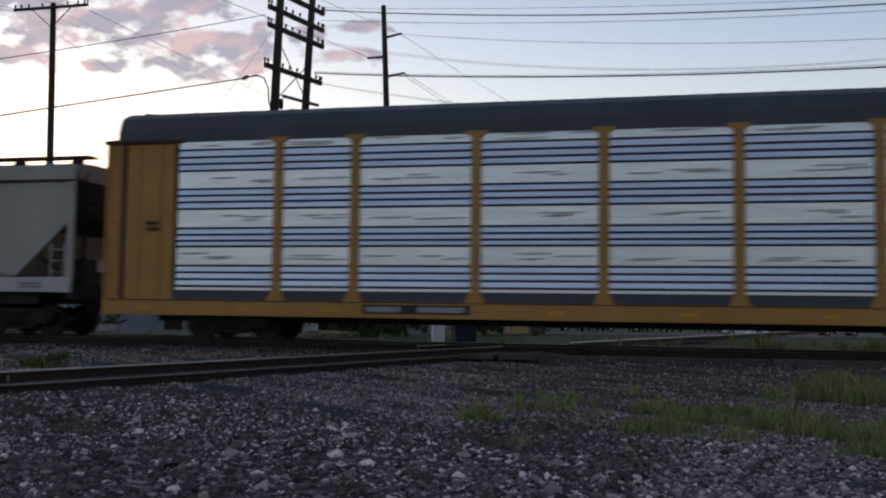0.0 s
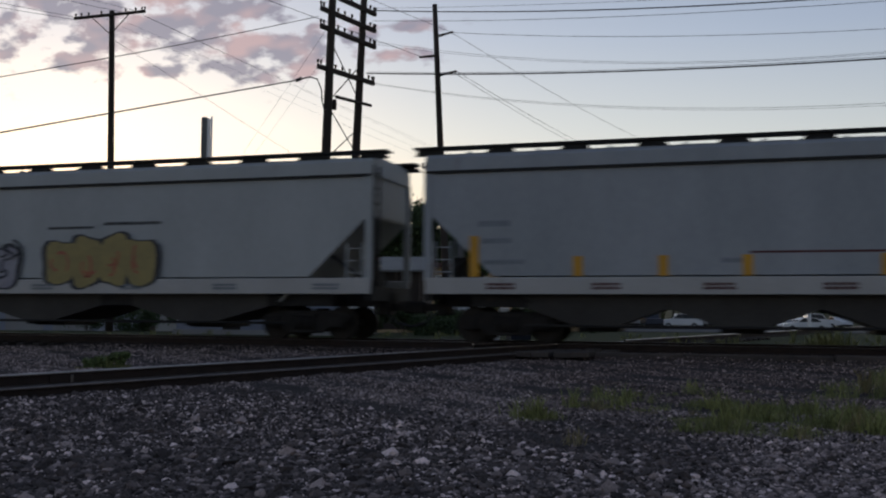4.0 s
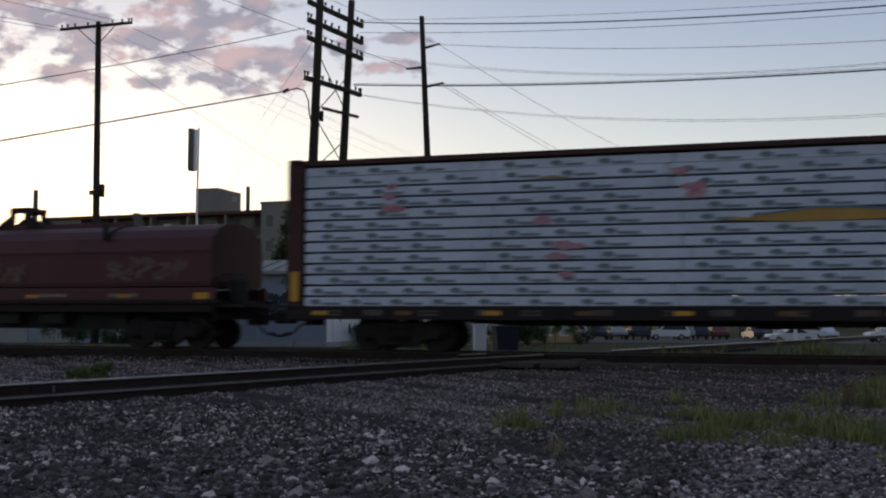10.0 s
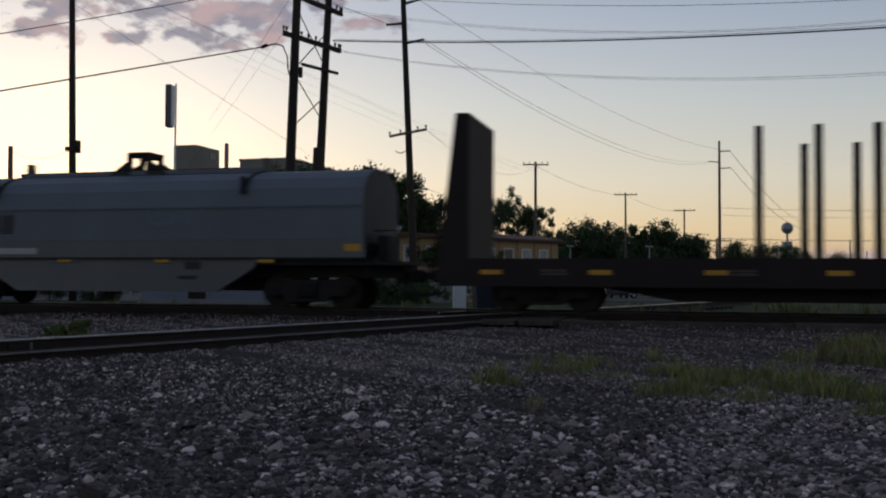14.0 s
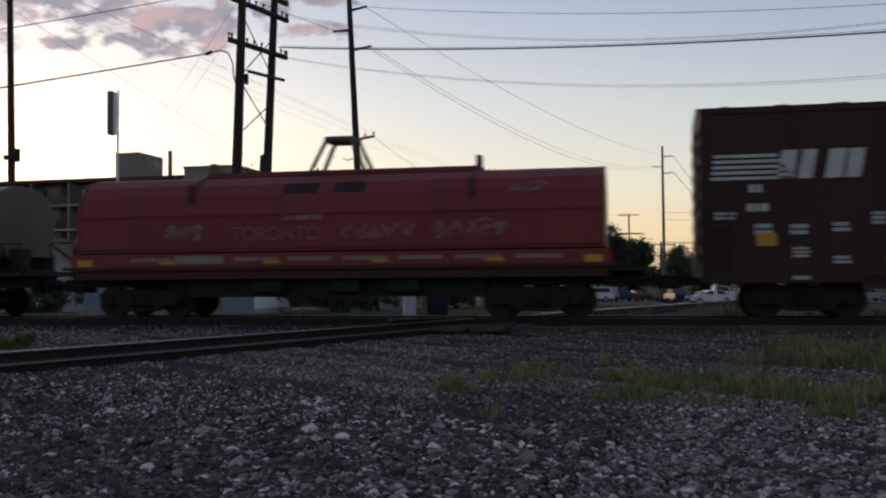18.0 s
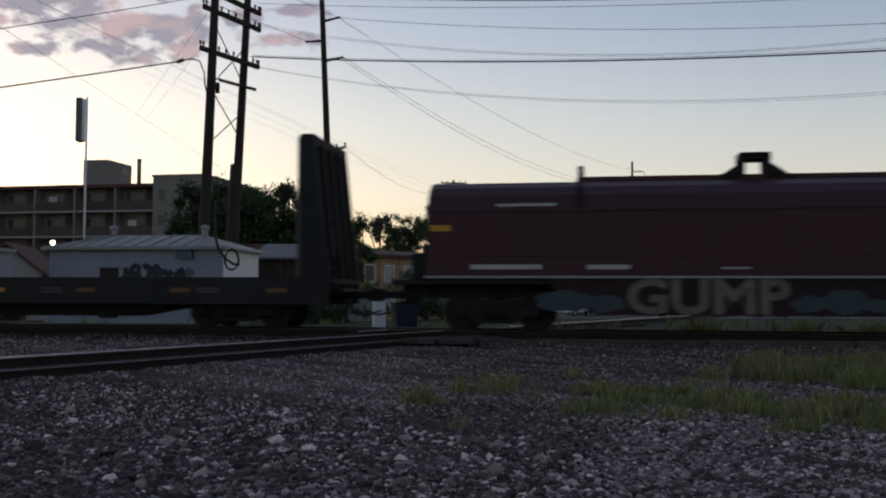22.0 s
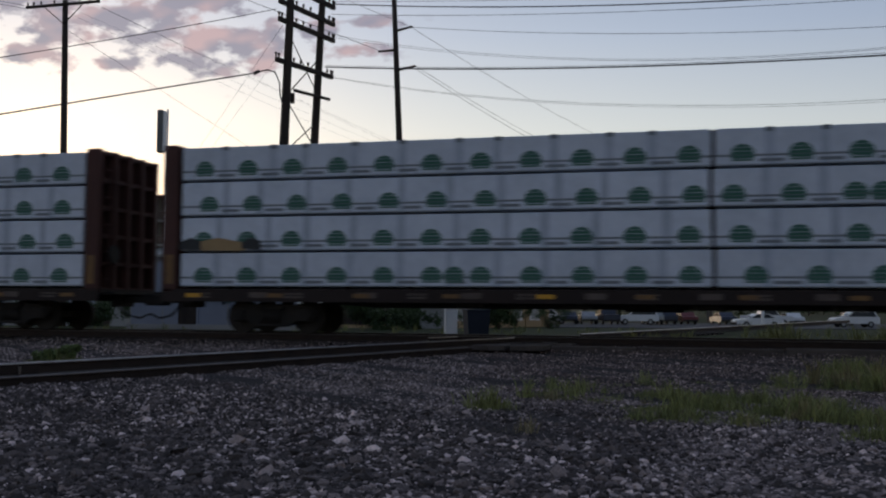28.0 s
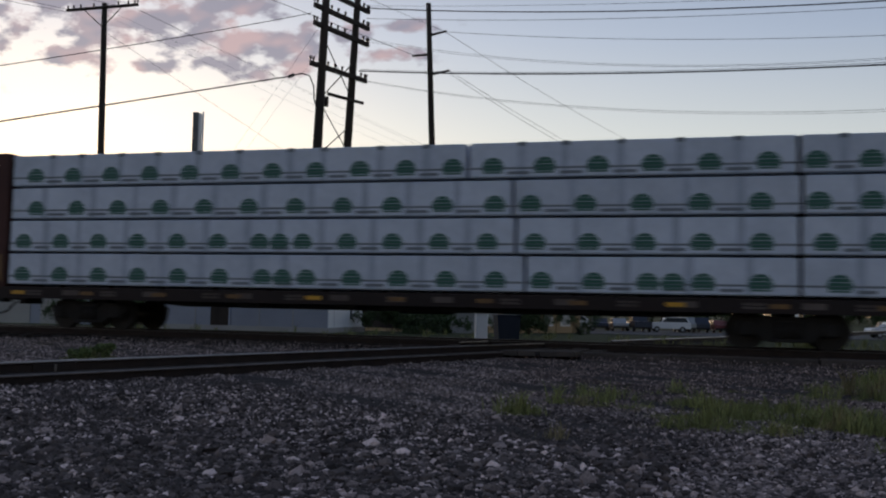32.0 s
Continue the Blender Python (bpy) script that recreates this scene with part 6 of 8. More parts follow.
def boxcar():
    car, h = start_car("box_car", 178.31, 197.30, "oxide-red box car with white stencils and blue graffiti", 2.3)
    Y = 1.46
    s = Shape().box(-h, h, -Y, Y, 0.95, 4.68)
    part("body", s, "boxbrown", car)
    part("side_sill", Shape().box(-h + 3.4, h - 3.4, -Y - 0.02, -Y + 0.1, 0.66, 0.97).box(-h, h, -Y - 0.02, -Y + 0.1, 0.80, 1.02).box(-h, h, Y - 0.1, Y + 0.02, 0.78, 1.02), "boxbrown", car)
    part("roof", Shape().prism([(-Y - 0.03, 4.60), (-Y - 0.03, 4.74), (0, 4.99), (Y + 0.03, 4.74), (Y + 0.03, 4.60)], "x", -h, h), "boxbrown", car)
    rib = Shape().prism([(-Y, 4.72), (-Y, 4.77), (0, 5.02), (Y, 4.77), (Y, 4.72)], "x", -0.04, 0.04).mesh("roof_rib", M["boxbrown"])
    for k in range(15):
        part("roof_rib", rib, "boxbrown", car, at=(-h + 0.6 + k * (2 * h - 1.2) / 14, 0, 0))
    for k in range(11):
        x = -h + 0.15 + k * (2 * h - 0.3) / 10
        if abs(x) < 1.6:
            continue
        part("side_post", Shape().box(x - 0.06, x + 0.06, -Y - 0.03, -Y, 1.0, 4.58), "boxbrown", car)
    d = Shape().box(-1.6, 1.6, -Y - 0.07, -Y - 0.02, 1.02, 4.54, 0.01)
    for k in range(7):
        d.box(-1.5, 1.5, -Y - 0.10, -Y - 0.06, 1.3 + k * 0.45, 1.38 + k * 0.45)
    for x in (-1.3, -0.5, 0.5, 1.3):
        d.box(x - 0.03, x + 0.03, -Y - 0.12, -Y - 0.06, 1.0, 4.38)
    part("door", d, "boxbrown", car, "sliding steel box car door")
    for sx in (-1, 1):
        e = Shape()
        for k in range(8):
            z = 1.25 + k * 0.41
            e.prism([(-Y + 0.1, z), (-Y + 0.1, z + 0.2), (Y - 0.1, z + 0.2), (Y - 0.1, z)], "x", *sorted((sx * h, sx * (h + 0.03))))
        part("corrugated_end", e, "boxbrown", car)
        ladder(car, sx * (h - 0.35), -Y - 0.04, 1.0, 2.6, n=4, material="boxbrown")
        ladder(car, sx * (h + 0.08), -1.42, 1.0, 4.2, across=True, n=9, material="boxbrown")
    gr, go = Shape(), Shape()
    rnd = random.Random(77)
    for shape, fields in ((gr, ((-1.34, -0.25, 3.98, 4.34), (-1.34, -0.55, 3.32, 3.80), (0.45, 1.34, 3.36, 3.76), (-1.34, -0.50, 2.86, 3.16), (0.40, 1.34, 2.80, 3.12), (-1.2, 1.3, 2.60, 2.74), (-0.6, 0.1, 4.40, 4.55))),
                          (go, ((-0.62, 0.50, 3.34, 3.78), (-0.55, 0.45, 2.84, 3.14)))):
        for ya, yb, za, zb in fields:
            ring = []
            for k in range(10):
                ring.append((ya + (yb - ya) * k / 9, za + rnd.uniform(-0.02, 0.07)))
            for k in range(10):
                ring.append((yb - (yb - ya) * k / 9 + rnd.uniform(-0.04, 0.04), zb + rnd.uniform(-0.08, 0.03)))
            ring = [(max(-1.34, min(1.34, yy)), zz) for yy, zz in ring]
            d = 0.034 if shape is gr else 0.040
            shape.prism(ring, "x", h + d, h + d + 0.004)
    part("graffiti", gr, "faintedblue", car, "dull blue spray paint on the car end")
    part("graffiti", go, "dullred", car, "dull red spray paint on the car end")
    # striped white emblem near one end, drawn as plain shapes
    e = Shape()
    x0 = -h + 0.22
    for k in range(5):
        e.box(x0 + 0.02 * k, x0 + 1.35 + 0.09 * (5 - k), -Y - 0.040, -Y - 0.034, 3.10 + k * 0.125, 3.17 + k * 0.125)
    for a, w in ((1.42, 0.34), (1.86, 0.30), (2.42, 0.36), (2.84, 0.32)):
        e.prism([(x0 + a, 3.10), (x0 + a + w, 3.10), (x0 + a + w + 0.12, 3.74), (x0 + a + 0.12, 3.74)], "y", -Y - 0.040, -Y - 0.034)
    part("emblem", e, "white", car, "white striped company emblem")
    st = Shape()
    for a, w, z, hh, n in ((1.0, 0.45, 2.35, 0.25, 1), (1.05, 0.35, 2.78, 0.25, 1), (1.15, 0.4, 1.85, 0.28, 2), (1.9, 0.35, 1.85, 0.26, 2), (2.8, 0.35, 1.9, 0.24, 2), (3.6, 0.3, 2.05, 0.3, 3), (0.3, 0.45, 2.2, 0.2, 2), (1.95, 0.35, 1.35, 0.25, 3), (2.8, 0.35, 1.2, 0.2, 2), (1.95, 0.35, 0.85, 0.12, 1),
                               (8.4, 0.9, 3.55, 0.4, 3), (8.3, 0.7, 2.75, 0.35, 2), (8.8, 0.3, 1.9, 0.25, 1), (7.0, 0.3, 1.2, 0.1, 1), (7.9, 0.3, 1.55, 0.1, 1), (13.1, 0.25, 1.6, 0.65, 2), (11.6, 0.8, 1.6, 0.4, 2), (16.6, 0.35, 1.5, 0.7, 4), (17.4, 0.35, 1.0, 0.12, 1), (16.6, 0.35, 1.0, 0.12, 1), (15.2, 0.3, 1.3, 0.9, 4)):
        bars(st, -h + a, -h + a + w, z, z + hh, -Y - 0.036, n, int(a * 7))
    part("stencil", st, "white", car)
    for x, z, w, hh in ((-h + 1.4, 1.62, 0.42, 0.28), (-h + 4.1, 1.26, 0.45, 0.10), (-h + 7.0, 1.26, 0.5, 0.10), (h - 1.3, 1.72, 0.42, 0.28), (h - 3.9, 1.22, 0.4, 0.10)):
        part("reflector", Shape().box(x - w / 2, x + w / 2, -Y - 0.042, -Y - 0.034, z, z + hh), "reflector", car, "yellow reflective plate")
    part("graffiti", scrawl(h - 6.8, h - 4.6, 1.1, 2.0, -Y - 0.05, 3, 14, 0.09), "fadedtan", car, "small pale scrawl")
    part("graffiti", scrawl(h - 5.0, h - 4.1, 1.0, 1.7, -Y - 0.052, 3, 17, 0.07), "white", car, "small white scribble")
    part("graffiti", scrawl(h - 3.8, h - 3.4, 1.4, 2.3, -Y - 0.052, 1, 18, 0.08), "white", car, "small white scribble")
    part("graffiti", scrawl(-h + 4.6, -h + 8.0, 1.0, 2.3, -Y - 0.05, 4, 15, 0.10), "brownred", car, "faded dark scrawl")


def build_train():
    autorack()
    hopper(9.55, 27.46, "hopgrey", "weathered warm-grey covered hopper car with rusty reflector stubs", 2)
    hopper(28.45, 46.65, "hopblue", "blue-grey covered hopper car with yellow upright side bars", 3)
    hopper(47.95, 68.07, "hoplight", "pale grey covered hopper car with silver and yellow graffiti", 4)
    centerbeam(69.39, 93.25, "centerbeam flat car loaded with brown paper wrapped lumber", "kraft")
    centerbeam(94.72, 118.62, "centerbeam flat car loaded with thin white lumber packs marked in red", "thin")
    coil_car(120.72, 134.60, "coilmaroon", ("coilmaroon", "deckdark"), "faded maroon covered coil car with tan graffiti", False, 3.40, "block", extra_maroon)
    bulkhead_flat(136.78, 159.90, "deckdark", "empty dark brown bulkhead flat car with upright timber stakes", (143.17, 144.18, 145.39, 150.09, 151.30, 152.55), False)
    coil_car(161.77, 175.75, "coilblue", ("coilside", "coilside"), "blue-grey covered coil car with dark lettering", True, 3.60, "block", extra_blue)
    boxcar()
    coil_car(199.40, 212.91, "coilred", ("coilred", "coilsill"), "bright red covered coil car with chalky white scrawl", False, 3.66, "frame", extra_red)
    coil_car(215.40, 229.36, "coilgrey", ("coilside", "coilgrime"), "stone-grey covered coil car with black and white graffiti", True, 3.60, "frame", extra_grey)
    coil_car(232.05, 247.43, "coildark", ("coildark", "bellydark"), "dark red covered coil car with white emblem and sprayed lettering", True, 3.62, "block", extra_dark)
    bulkhead_flat(249.79, 272.47, "deckgreen", "empty dark green bulkhead flat car with timber-lined bulkheads", (), True)
    for q0, q1, seam in ((274.33, 298.28, 2.98), (299.83, 324.28, 1.5), (326.18, 349.76, 6.6), (351.48, 375.38, 9.3)):
        centerbeam(q0, q1, "centerbeam flat car loaded with white wrapped lumber printed with green arches", "green", seam)


def motions():
    times = [k * 1.0 for k in range(33)]
    for car, q in CARS:
        walk(car, [(t, on_track(run(t) - q)) for t in times])
    # all wheels roll alike: the first one is keyed, the others take the same turning
    steps = [k / 30 for k in range(961)]
    first = WHEELS[0]
    walk(first, [(t, pose(0, 0, 0, 0, math.degrees(run(t) / 0.42) % 360.0, 0)) for t in steps])
    for w in WHEELS[1:]:
        w.rotation_mode = "QUATERNION"
        w.animation_data_create()
        w.animation_data.action = first.animation_data.action
        w.animation_data.action_slot = first.animation_data.action_slot


build_train()

# ---- ground and tracks ----
def ground_height(x, y):
    far = max(0.0, min(1.0, (y - 34) / 60))
    return -1.15 * far * far * (3 - 2 * far)


def ground():
    xs = [-3000, -800, -300, -120, -60] + [k * 1.5 - 45 for k in range(61)] + [60, 120, 300, 800, 3000]
    ys = [-400, -60, -15] + [k * 1.5 - 6 for k in range(72)] + [120, 180, 300, 600, 1500, 4000]
    vs = [(x, y, ground_height(x, y)) for y in ys for x in xs]
    n = len(xs)
    fs = [(j * n + i, j * n + i + 1, (j + 1) * n + i + 1, (j + 1) * n + i) for j in range(len(ys) - 1) for i in range(n - 1)]
    me = bpy.data.meshes.new("ground")
    me.from_pydata(vs, [], fs)
    me.materials.append(M["dirt"])
    me.materials.append(M["field"])
    for p in me.polygons:
        c = p.center
        away = (Vector((c.x, c.y, 0)) - Vector((TRACK0.x, TRACK0.y, 0))).dot(ACROSS)
        p.material_index = 1 if away > 3.2 or c.y < -8 or abs(c.x) > 46 else 0
        p.use_smooth = True
    tagged(new("ground", me), "dark ballast and dirt ground with rough grass beyond the tracks", "ground", kind="structure")


ground()


def rail(parent, p0, p1, name="rail", head="railtop"):
    d = (Vector(p1) - Vector(p0))
    length = d.length
    m = Matrix.Translation(p0) @ pose(0, 0, 0, 0, 0, math.degrees(math.atan2(d.y, d.x)))
    web = [(-0.075, -0.185), (0.075, -0.185), (0.075, -0.170), (0.012, -0.150), (0.010, -0.045), (0.036, -0.036), (0.036, -0.020), (-0.036, -0.020), (-0.036, -0.036), (-0.010, -0.045), (-0.012, -0.150), (-0.075, -0.170)]
    r = part(name, Shape().prism(web, "x", 0, length), "railrust", parent, "rust-brown rail with bright worn head", at=m)
    part("rail_head", Shape().prism([(-0.036, -0.020), (0.036, -0.020), (0.034, -0.010), (0.024, -0.002), (0.008, 0.0), (-0.008, 0.0), (-0.024, -0.002), (-0.034, -0.010)], "x", 0, length), head, r, "worn steel running surface")
    return r


def main_track():
    tr = empty("railway_track", "main railway track on dark timber ties", "railway track", kind="structure")
    for o in (-0.755, 0.755):
        a, b = TRACK0 + ALONG * -110 + ACROSS * o, TRACK0 + ALONG * 60 + ACROSS * o
        rail(tr, a, b, head="raildull")
    tie = Shape().box(-0.115, 0.115, -1.3, 1.3, -0.17, 0.0, 0.015).mesh("tie", M["tie"])
    plate = Shape()
    for o in (-0.755, 0.755):
        plate.box(-0.1, 0.1, o - 0.19, o + 0.19, -0.002, 0.018)
    plate = plate.mesh("tie_plate", M["railrust"])
    rnd = random.Random(5)
    for k in range(150):
        u = -44 + k * 0.52
        p = TRACK0 + ALONG * u
        t = part("tie", tie, "tie", tr, at=pose(p.x, p.y, RAIL - 0.203 + rnd.uniform(-0.008, 0.008), 0, 0, -14.5 + rnd.uniform(-1.5, 1.5)))
        if abs(u) < 26:
            part("tie_plate", plate, "railrust", t)


CROSS0, CROSS = Vector((-1.3, 18.1, RAIL)), Vector((0.56, 0.828, 0)).normalized()
CROSS_N = Vector((-CROSS.y, CROSS.x, 0))


UJ = 8.84  # metres from the near rail's start to its joint


def crossing_track():
    tr = empty("crossing_track", "rusty railway track crossing the main line at an angle", "railway track", kind="structure")
    near_rail = rail(tr, CROSS0 + CROSS * -16, CROSS0 + CROSS * 4.2)
    part("rail_foot", Shape().prism([(-0.085, -0.183), (0.085, -0.183), (0.085, -0.166), (0.02, -0.146), (-0.02, -0.146), (-0.085, -0.166)], "x", 0, 20.2), "railfoot", near_rail, "worn lighter rail foot")
    part("joint_bar", Shape().box(UJ - 0.30, UJ + 0.30, -0.034, -0.008, -0.150, -0.045, 0.006), "railrust", near_rail, "bolted rail joint bar")
    part("joint_bolt", Shape().box(UJ - 0.02, UJ + 0.02, -0.055, -0.034, -0.170, -0.05, 0.006), "railfoot", near_rail, "pale rusted joint strap")
    rail(tr, CROSS0 + CROSS * 9.3, CROSS0 + CROSS * 46)
    low = CROSS_N * -0.20 - Vector((0, 0, 0.15))
    rail(tr, CROSS0 + CROSS * -16 + low, CROSS0 + CROSS * 3.4 + low, "guard_rail", "railfoot")
    off = CROSS_N * 1.51 - Vector((0, 0, 0.16))
    rail(tr, CROSS0 + CROSS * -16 + off, CROSS0 + CROSS * 4.0 + off)
    rail(tr, CROSS0 + CROSS * 9.3 + off, CROSS0 + CROSS * 46 + off)
    tie = Shape().box(-0.115, 0.115, -1.3, 1.3, -0.17, 0.0, 0.015).mesh("tie", M["tie"])
    a = math.degrees(math.atan2(CROSS.y, CROSS.x))
    rnd = random.Random(6)
    for k in range(70):
        u = -14 + k * 0.52
        if 4.4 < u < 9.0:
            continue
        p = CROSS0 + CROSS * u + CROSS_N * 1.32
        part("tie", tie, "tie", tr, at=pose(p.x, p.y, RAIL - 0.23 + rnd.uniform(-0.02, 0.0), 0, 0, a + rnd.uniform(-2, 2)))
    # timber panels and guard rails of the diamond
    d = empty("track_diamond", "worn timber and steel panels where the two tracks cross", "rail crossing", kind="structure")
    c = CROSS0 + CROSS * 6.7 + CROSS_N * 0.75
    for k in range(9):
        w = 0.30
        for j, (l0, l1) in enumerate(((-3.3, -1.9), (-1.85, -0.95), (-0.56, 0.56), (0.95, 1.85), (1.9, 3.3))):
            o = -1.75 + k * 0.42
            p = c + ALONG * (o + rnd.uniform(-0.03, 0.03)) + ACROSS * ((l0 + l1) / 2)
            if abs(o) > 1.3 and j in (0, 4):
                continue
            part("plank", Shape().box(-w / 2 - 0.04, w / 2 + 0.04, (l0 - l1) / 2 + 0.02, (l1 - l0) / 2 - 0.02, -0.12, 0.0, 0.015), "plank", d, at=pose(p.x, p.y, RAIL - 0.10 - rnd.uniform(0, 0.05), rnd.uniform(-1, 1), 0, -14.5 + rnd.uniform(-3, 3)))
    for o in (-0.9, -0.6, 0.6, 0.9):
        p0, p1 = c + ALONG * -4.5 + ACROSS * o, c + ALONG * 4.5 + ACROSS * o
        p0.z = p1.z = RAIL - 0.012
        rail(d, p0, p1, "guard_rail", "raildull")
    for k in range(5):
        p = TRACK0 + ALONG * (3.2 + k * 3.1) + ACROSS * -1.72
        part("edge_timber", Shape().box(-1.53, 1.53, -0.13, 0.13, -0.25, 0.0, 0.02), "plank", d, "long weathered edge timber", at=pose(p.x, p.y, 0.17 - rnd.uniform(0, 0.03), 0, 0, -14.5 + rnd.uniform(-0.4, 0.4)))
    for o in (0.05, 1.45):
        p0, p1 = CROSS0 + CROSS * 4.2 + CROSS_N * o, CROSS0 + CROSS * 5.7 + CROSS_N * o
        p0.z = p1.z = RAIL - 0.008
        rail(d, p0, p1, "guard_rail")


main_track()
crossing_track()


# ---- poles and wires ----
def pole_shape(base, top, r0, r1):
    b, t = Vector(base), Vector(top)
    return Shape().tube([b + (t - b) * k / 6 for k in range(7)], r0, 12, r1)


def insulators(parent, pts, h=0.16):
    for p in pts:
        part("insulator", Shape().tube([p, (p[0], p[1], p[2] + h * 0.35), (p[0], p[1], p[2] + h * 0.4), (p[0], p[1], p[2] + h)], 0.02, 8, 0.055), "ceramic", parent)


def arm(parent, p0, p1, w=0.11, h=0.13, material="pole"):
    a, b = Vector(p0), Vector(p1)
    d = (b - a)
    m = Matrix.Translation(a) @ d.to_track_quat("X", "Z").to_matrix().to_4x4()
    return part("crossarm", Shape().box(0, d.length, -w / 2, w / 2, -h / 2, h / 2, 0.01), material, parent, "weathered timber crossarm", at=m)


def along(a, b, fs, dz=0.06):
    a, b = Vector(a), Vector(b)
    return [tuple(a + (b - a) * f + Vector((0, 0, dz))) for f in fs]


def pole_one():
    p = empty("utility_pole", "dark wooden utility pole with one braced crossarm", "utility pole", group="utility poles")
    part("shaft", pole_shape((-17.62, 45, -0.5), (-17.91, 45, 15.5), 0.19, 0.13), "pole", p)
    a, b = (-19.68, 44.8, 15.08), (-16.18, 44.8, 15.42)
    arm(p, a, b)
    insulators(p, along(a, b, (0.02, 0.10, 0.2, 0.38, 0.72, 0.86, 0.95, 0.99)))
    part("brace", Shape().tube([(-17.9, 44.85, 14.3), (-18.8, 44.8, 15.1)], 0.025, 6).tube([(-17.9, 44.85, 14.3), (-17.0, 44.8, 15.28)], 0.025, 6), "pole", p)
    part("bracket", Shape().box(-18.0, -17.4, 44.7, 44.85, 7.0, 7.2).box(-17.5, -17.3, 44.7, 44.85, 6.9, 7.5), "pole", p)


# the paired poles stand behind the equipment shed
SET_BACK = Matrix.Translation((0, 0, -0.14)) @ Matrix.Scale(1.125, 4)


def pole_pair():
    p = empty("utility_pole", "pair of dark wooden poles joined by five crossarms with insulators", "utility pole", SET_BACK, group="utility poles")
    part("shaft", pole_shape((-6.50, 38.5, -0.5), (-6.03, 38.5, 15.1), 0.24, 0.15), "pole", p)
    part("shaft", pole_shape((-5.62, 40.4, -0.5), (-4.97, 40.4, 14.95), 0.22, 0.14), "pole", p)
    part("splint", pole_shape((-5.68, 40.35, -0.4), (-5.42, 40.35, 6.6), 0.3, 0.22), "pole", p)
    for a, b in (((-6.45, 37.95, 14.08), (-4.55, 41.0, 14.0)), ((-6.45, 37.95, 13.33), (-4.55, 41.0, 13.25)), ((-6.45, 37.95, 12.59), (-4.55, 41.0, 12.53)), ((-6.55, 37.95, 10.92), (-4.60, 41.0, 10.92)), ((-5.9, 38.6, 9.80), (-4.7, 40.9, 9.92))):
        small = a[2] < 10
        arm(p, a, b, 0.10 if small else 0.15, 0.12 if small else 0.19)
        if not small:
            insulators(p, along(a, b, (0.0, 0.05, 0.30, 0.42, 0.55, 0.90, 0.97, 1.0), 0.09), 0.2)
    part("cross_brace", Shape().tube([(-6.12, 38.6, 12.1), (-5.20, 40.3, 10.1)], 0.024, 6).tube([(-5.15, 40.3, 11.5), (-6.20, 38.6, 9.6)], 0.024, 6).tube([(-6.20, 38.6, 9.4), (-5.32, 40.3, 7.8)], 0.024, 6).tube([(-5.28, 40.3, 8.7), (-6.28, 38.6, 7.2)], 0.024, 6), "pole", p)
    part("transformer_can", Shape().cyl((-5.98, 38.8, 9.30), (-5.98, 38.8, 9.72), 0.085, 10), "pole", p)
    loop = [(-7.33, 38.0, 10.38), (-6.9, 38.05, 10.5), (-6.6, 38.1, 10.42), (-6.42, 38.15, 10.0), (-6.40, 38.2, 9.5), (-6.33, 38.25, 9.25), (-6.2, 38.3, 9.2)]
    part("cable_loop", Shape().tube(loop, 0.03, 6).tube([(-7.45, 38, 10.33), (-7.2, 38, 10.44)], 0.07, 8), "wire", p, "black service cable looping to the pole")


def pole_three():
    p = empty("utility_pole", "slender dark pole with three stand-off brackets and a low crossarm", "utility pole", group="utility poles")
    part("shaft", pole_shape((-1.42, 46, -0.6), (-2.18, 46, 16.05), 0.20, 0.12), "pole", p)
    for a, b in (((-2.08, 46, 14.45), (-1.33, 46, 14.66)), ((-2.05, 46, 13.5), (-2.85, 46, 13.42)), ((-2.0, 46, 12.5), (-1.15, 46, 12.70))):
        d = Vector(b) - Vector(a)
        part("standoff_bracket", Shape().tube([a, b], 0.075, 8, 0.05).ball((b[0], b[1], b[2]), 0.10, 8, 0.6), "pole", p)
    arm(p, (-2.75, 45.85, 7.92), (-0.91, 45.85, 8.29), 0.1, 0.12, "polegrey")
    insulators(p, along((-2.75, 45.85, 7.92), (-0.91, 45.85, 8.29), (0.02, 0.3, 0.75, 0.97)))
    part("service_bracket", Shape().tube([(-1.75, 45.9, 7.3), (-2.2, 45.8, 7.1), (-2.45, 45.8, 7.2)], 0.025, 6), "pole", p)
    part("lamp_arm", Shape().tube([(-1.65, 45.9, 5.3), (-1.1, 45.7, 5.4)], 0.03, 6).box(-1.15, -0.85, 45.6, 45.8, 5.32, 5.42), "steel", p)


def far_pole(x, y, top, w, brackets=False, z0=-2.0):
    p = empty("utility_pole", "distant weathered utility pole with stand-off brackets" if brackets else "distant weathered utility pole with a crossarm", "utility pole", group="utility poles")
    part("shaft", pole_shape((x + 0.05, y, z0), (x, y, top), 0.22, 0.14), "polegrey", p)
    if brackets:
        for dx, z in ((1.4, top - 1.25), (-1.35, top - 2.6), (1.5, top - 3.4)):
            part("standoff_bracket", Shape().tube([(x, y, z - 0.1), (x + dx, y, z)], 0.07, 6), "polegrey", p)
    elif w:
        a, b = (x - w, y - 0.2, top - 0.35), (x + w, y - 0.2, top - 0.35)
        arm(p, a, b, 0.14, 0.16, "polegrey")
        insulators(p, along(a, b, (0.03, 0.25, 0.75, 0.97), 0.08), 0.24)


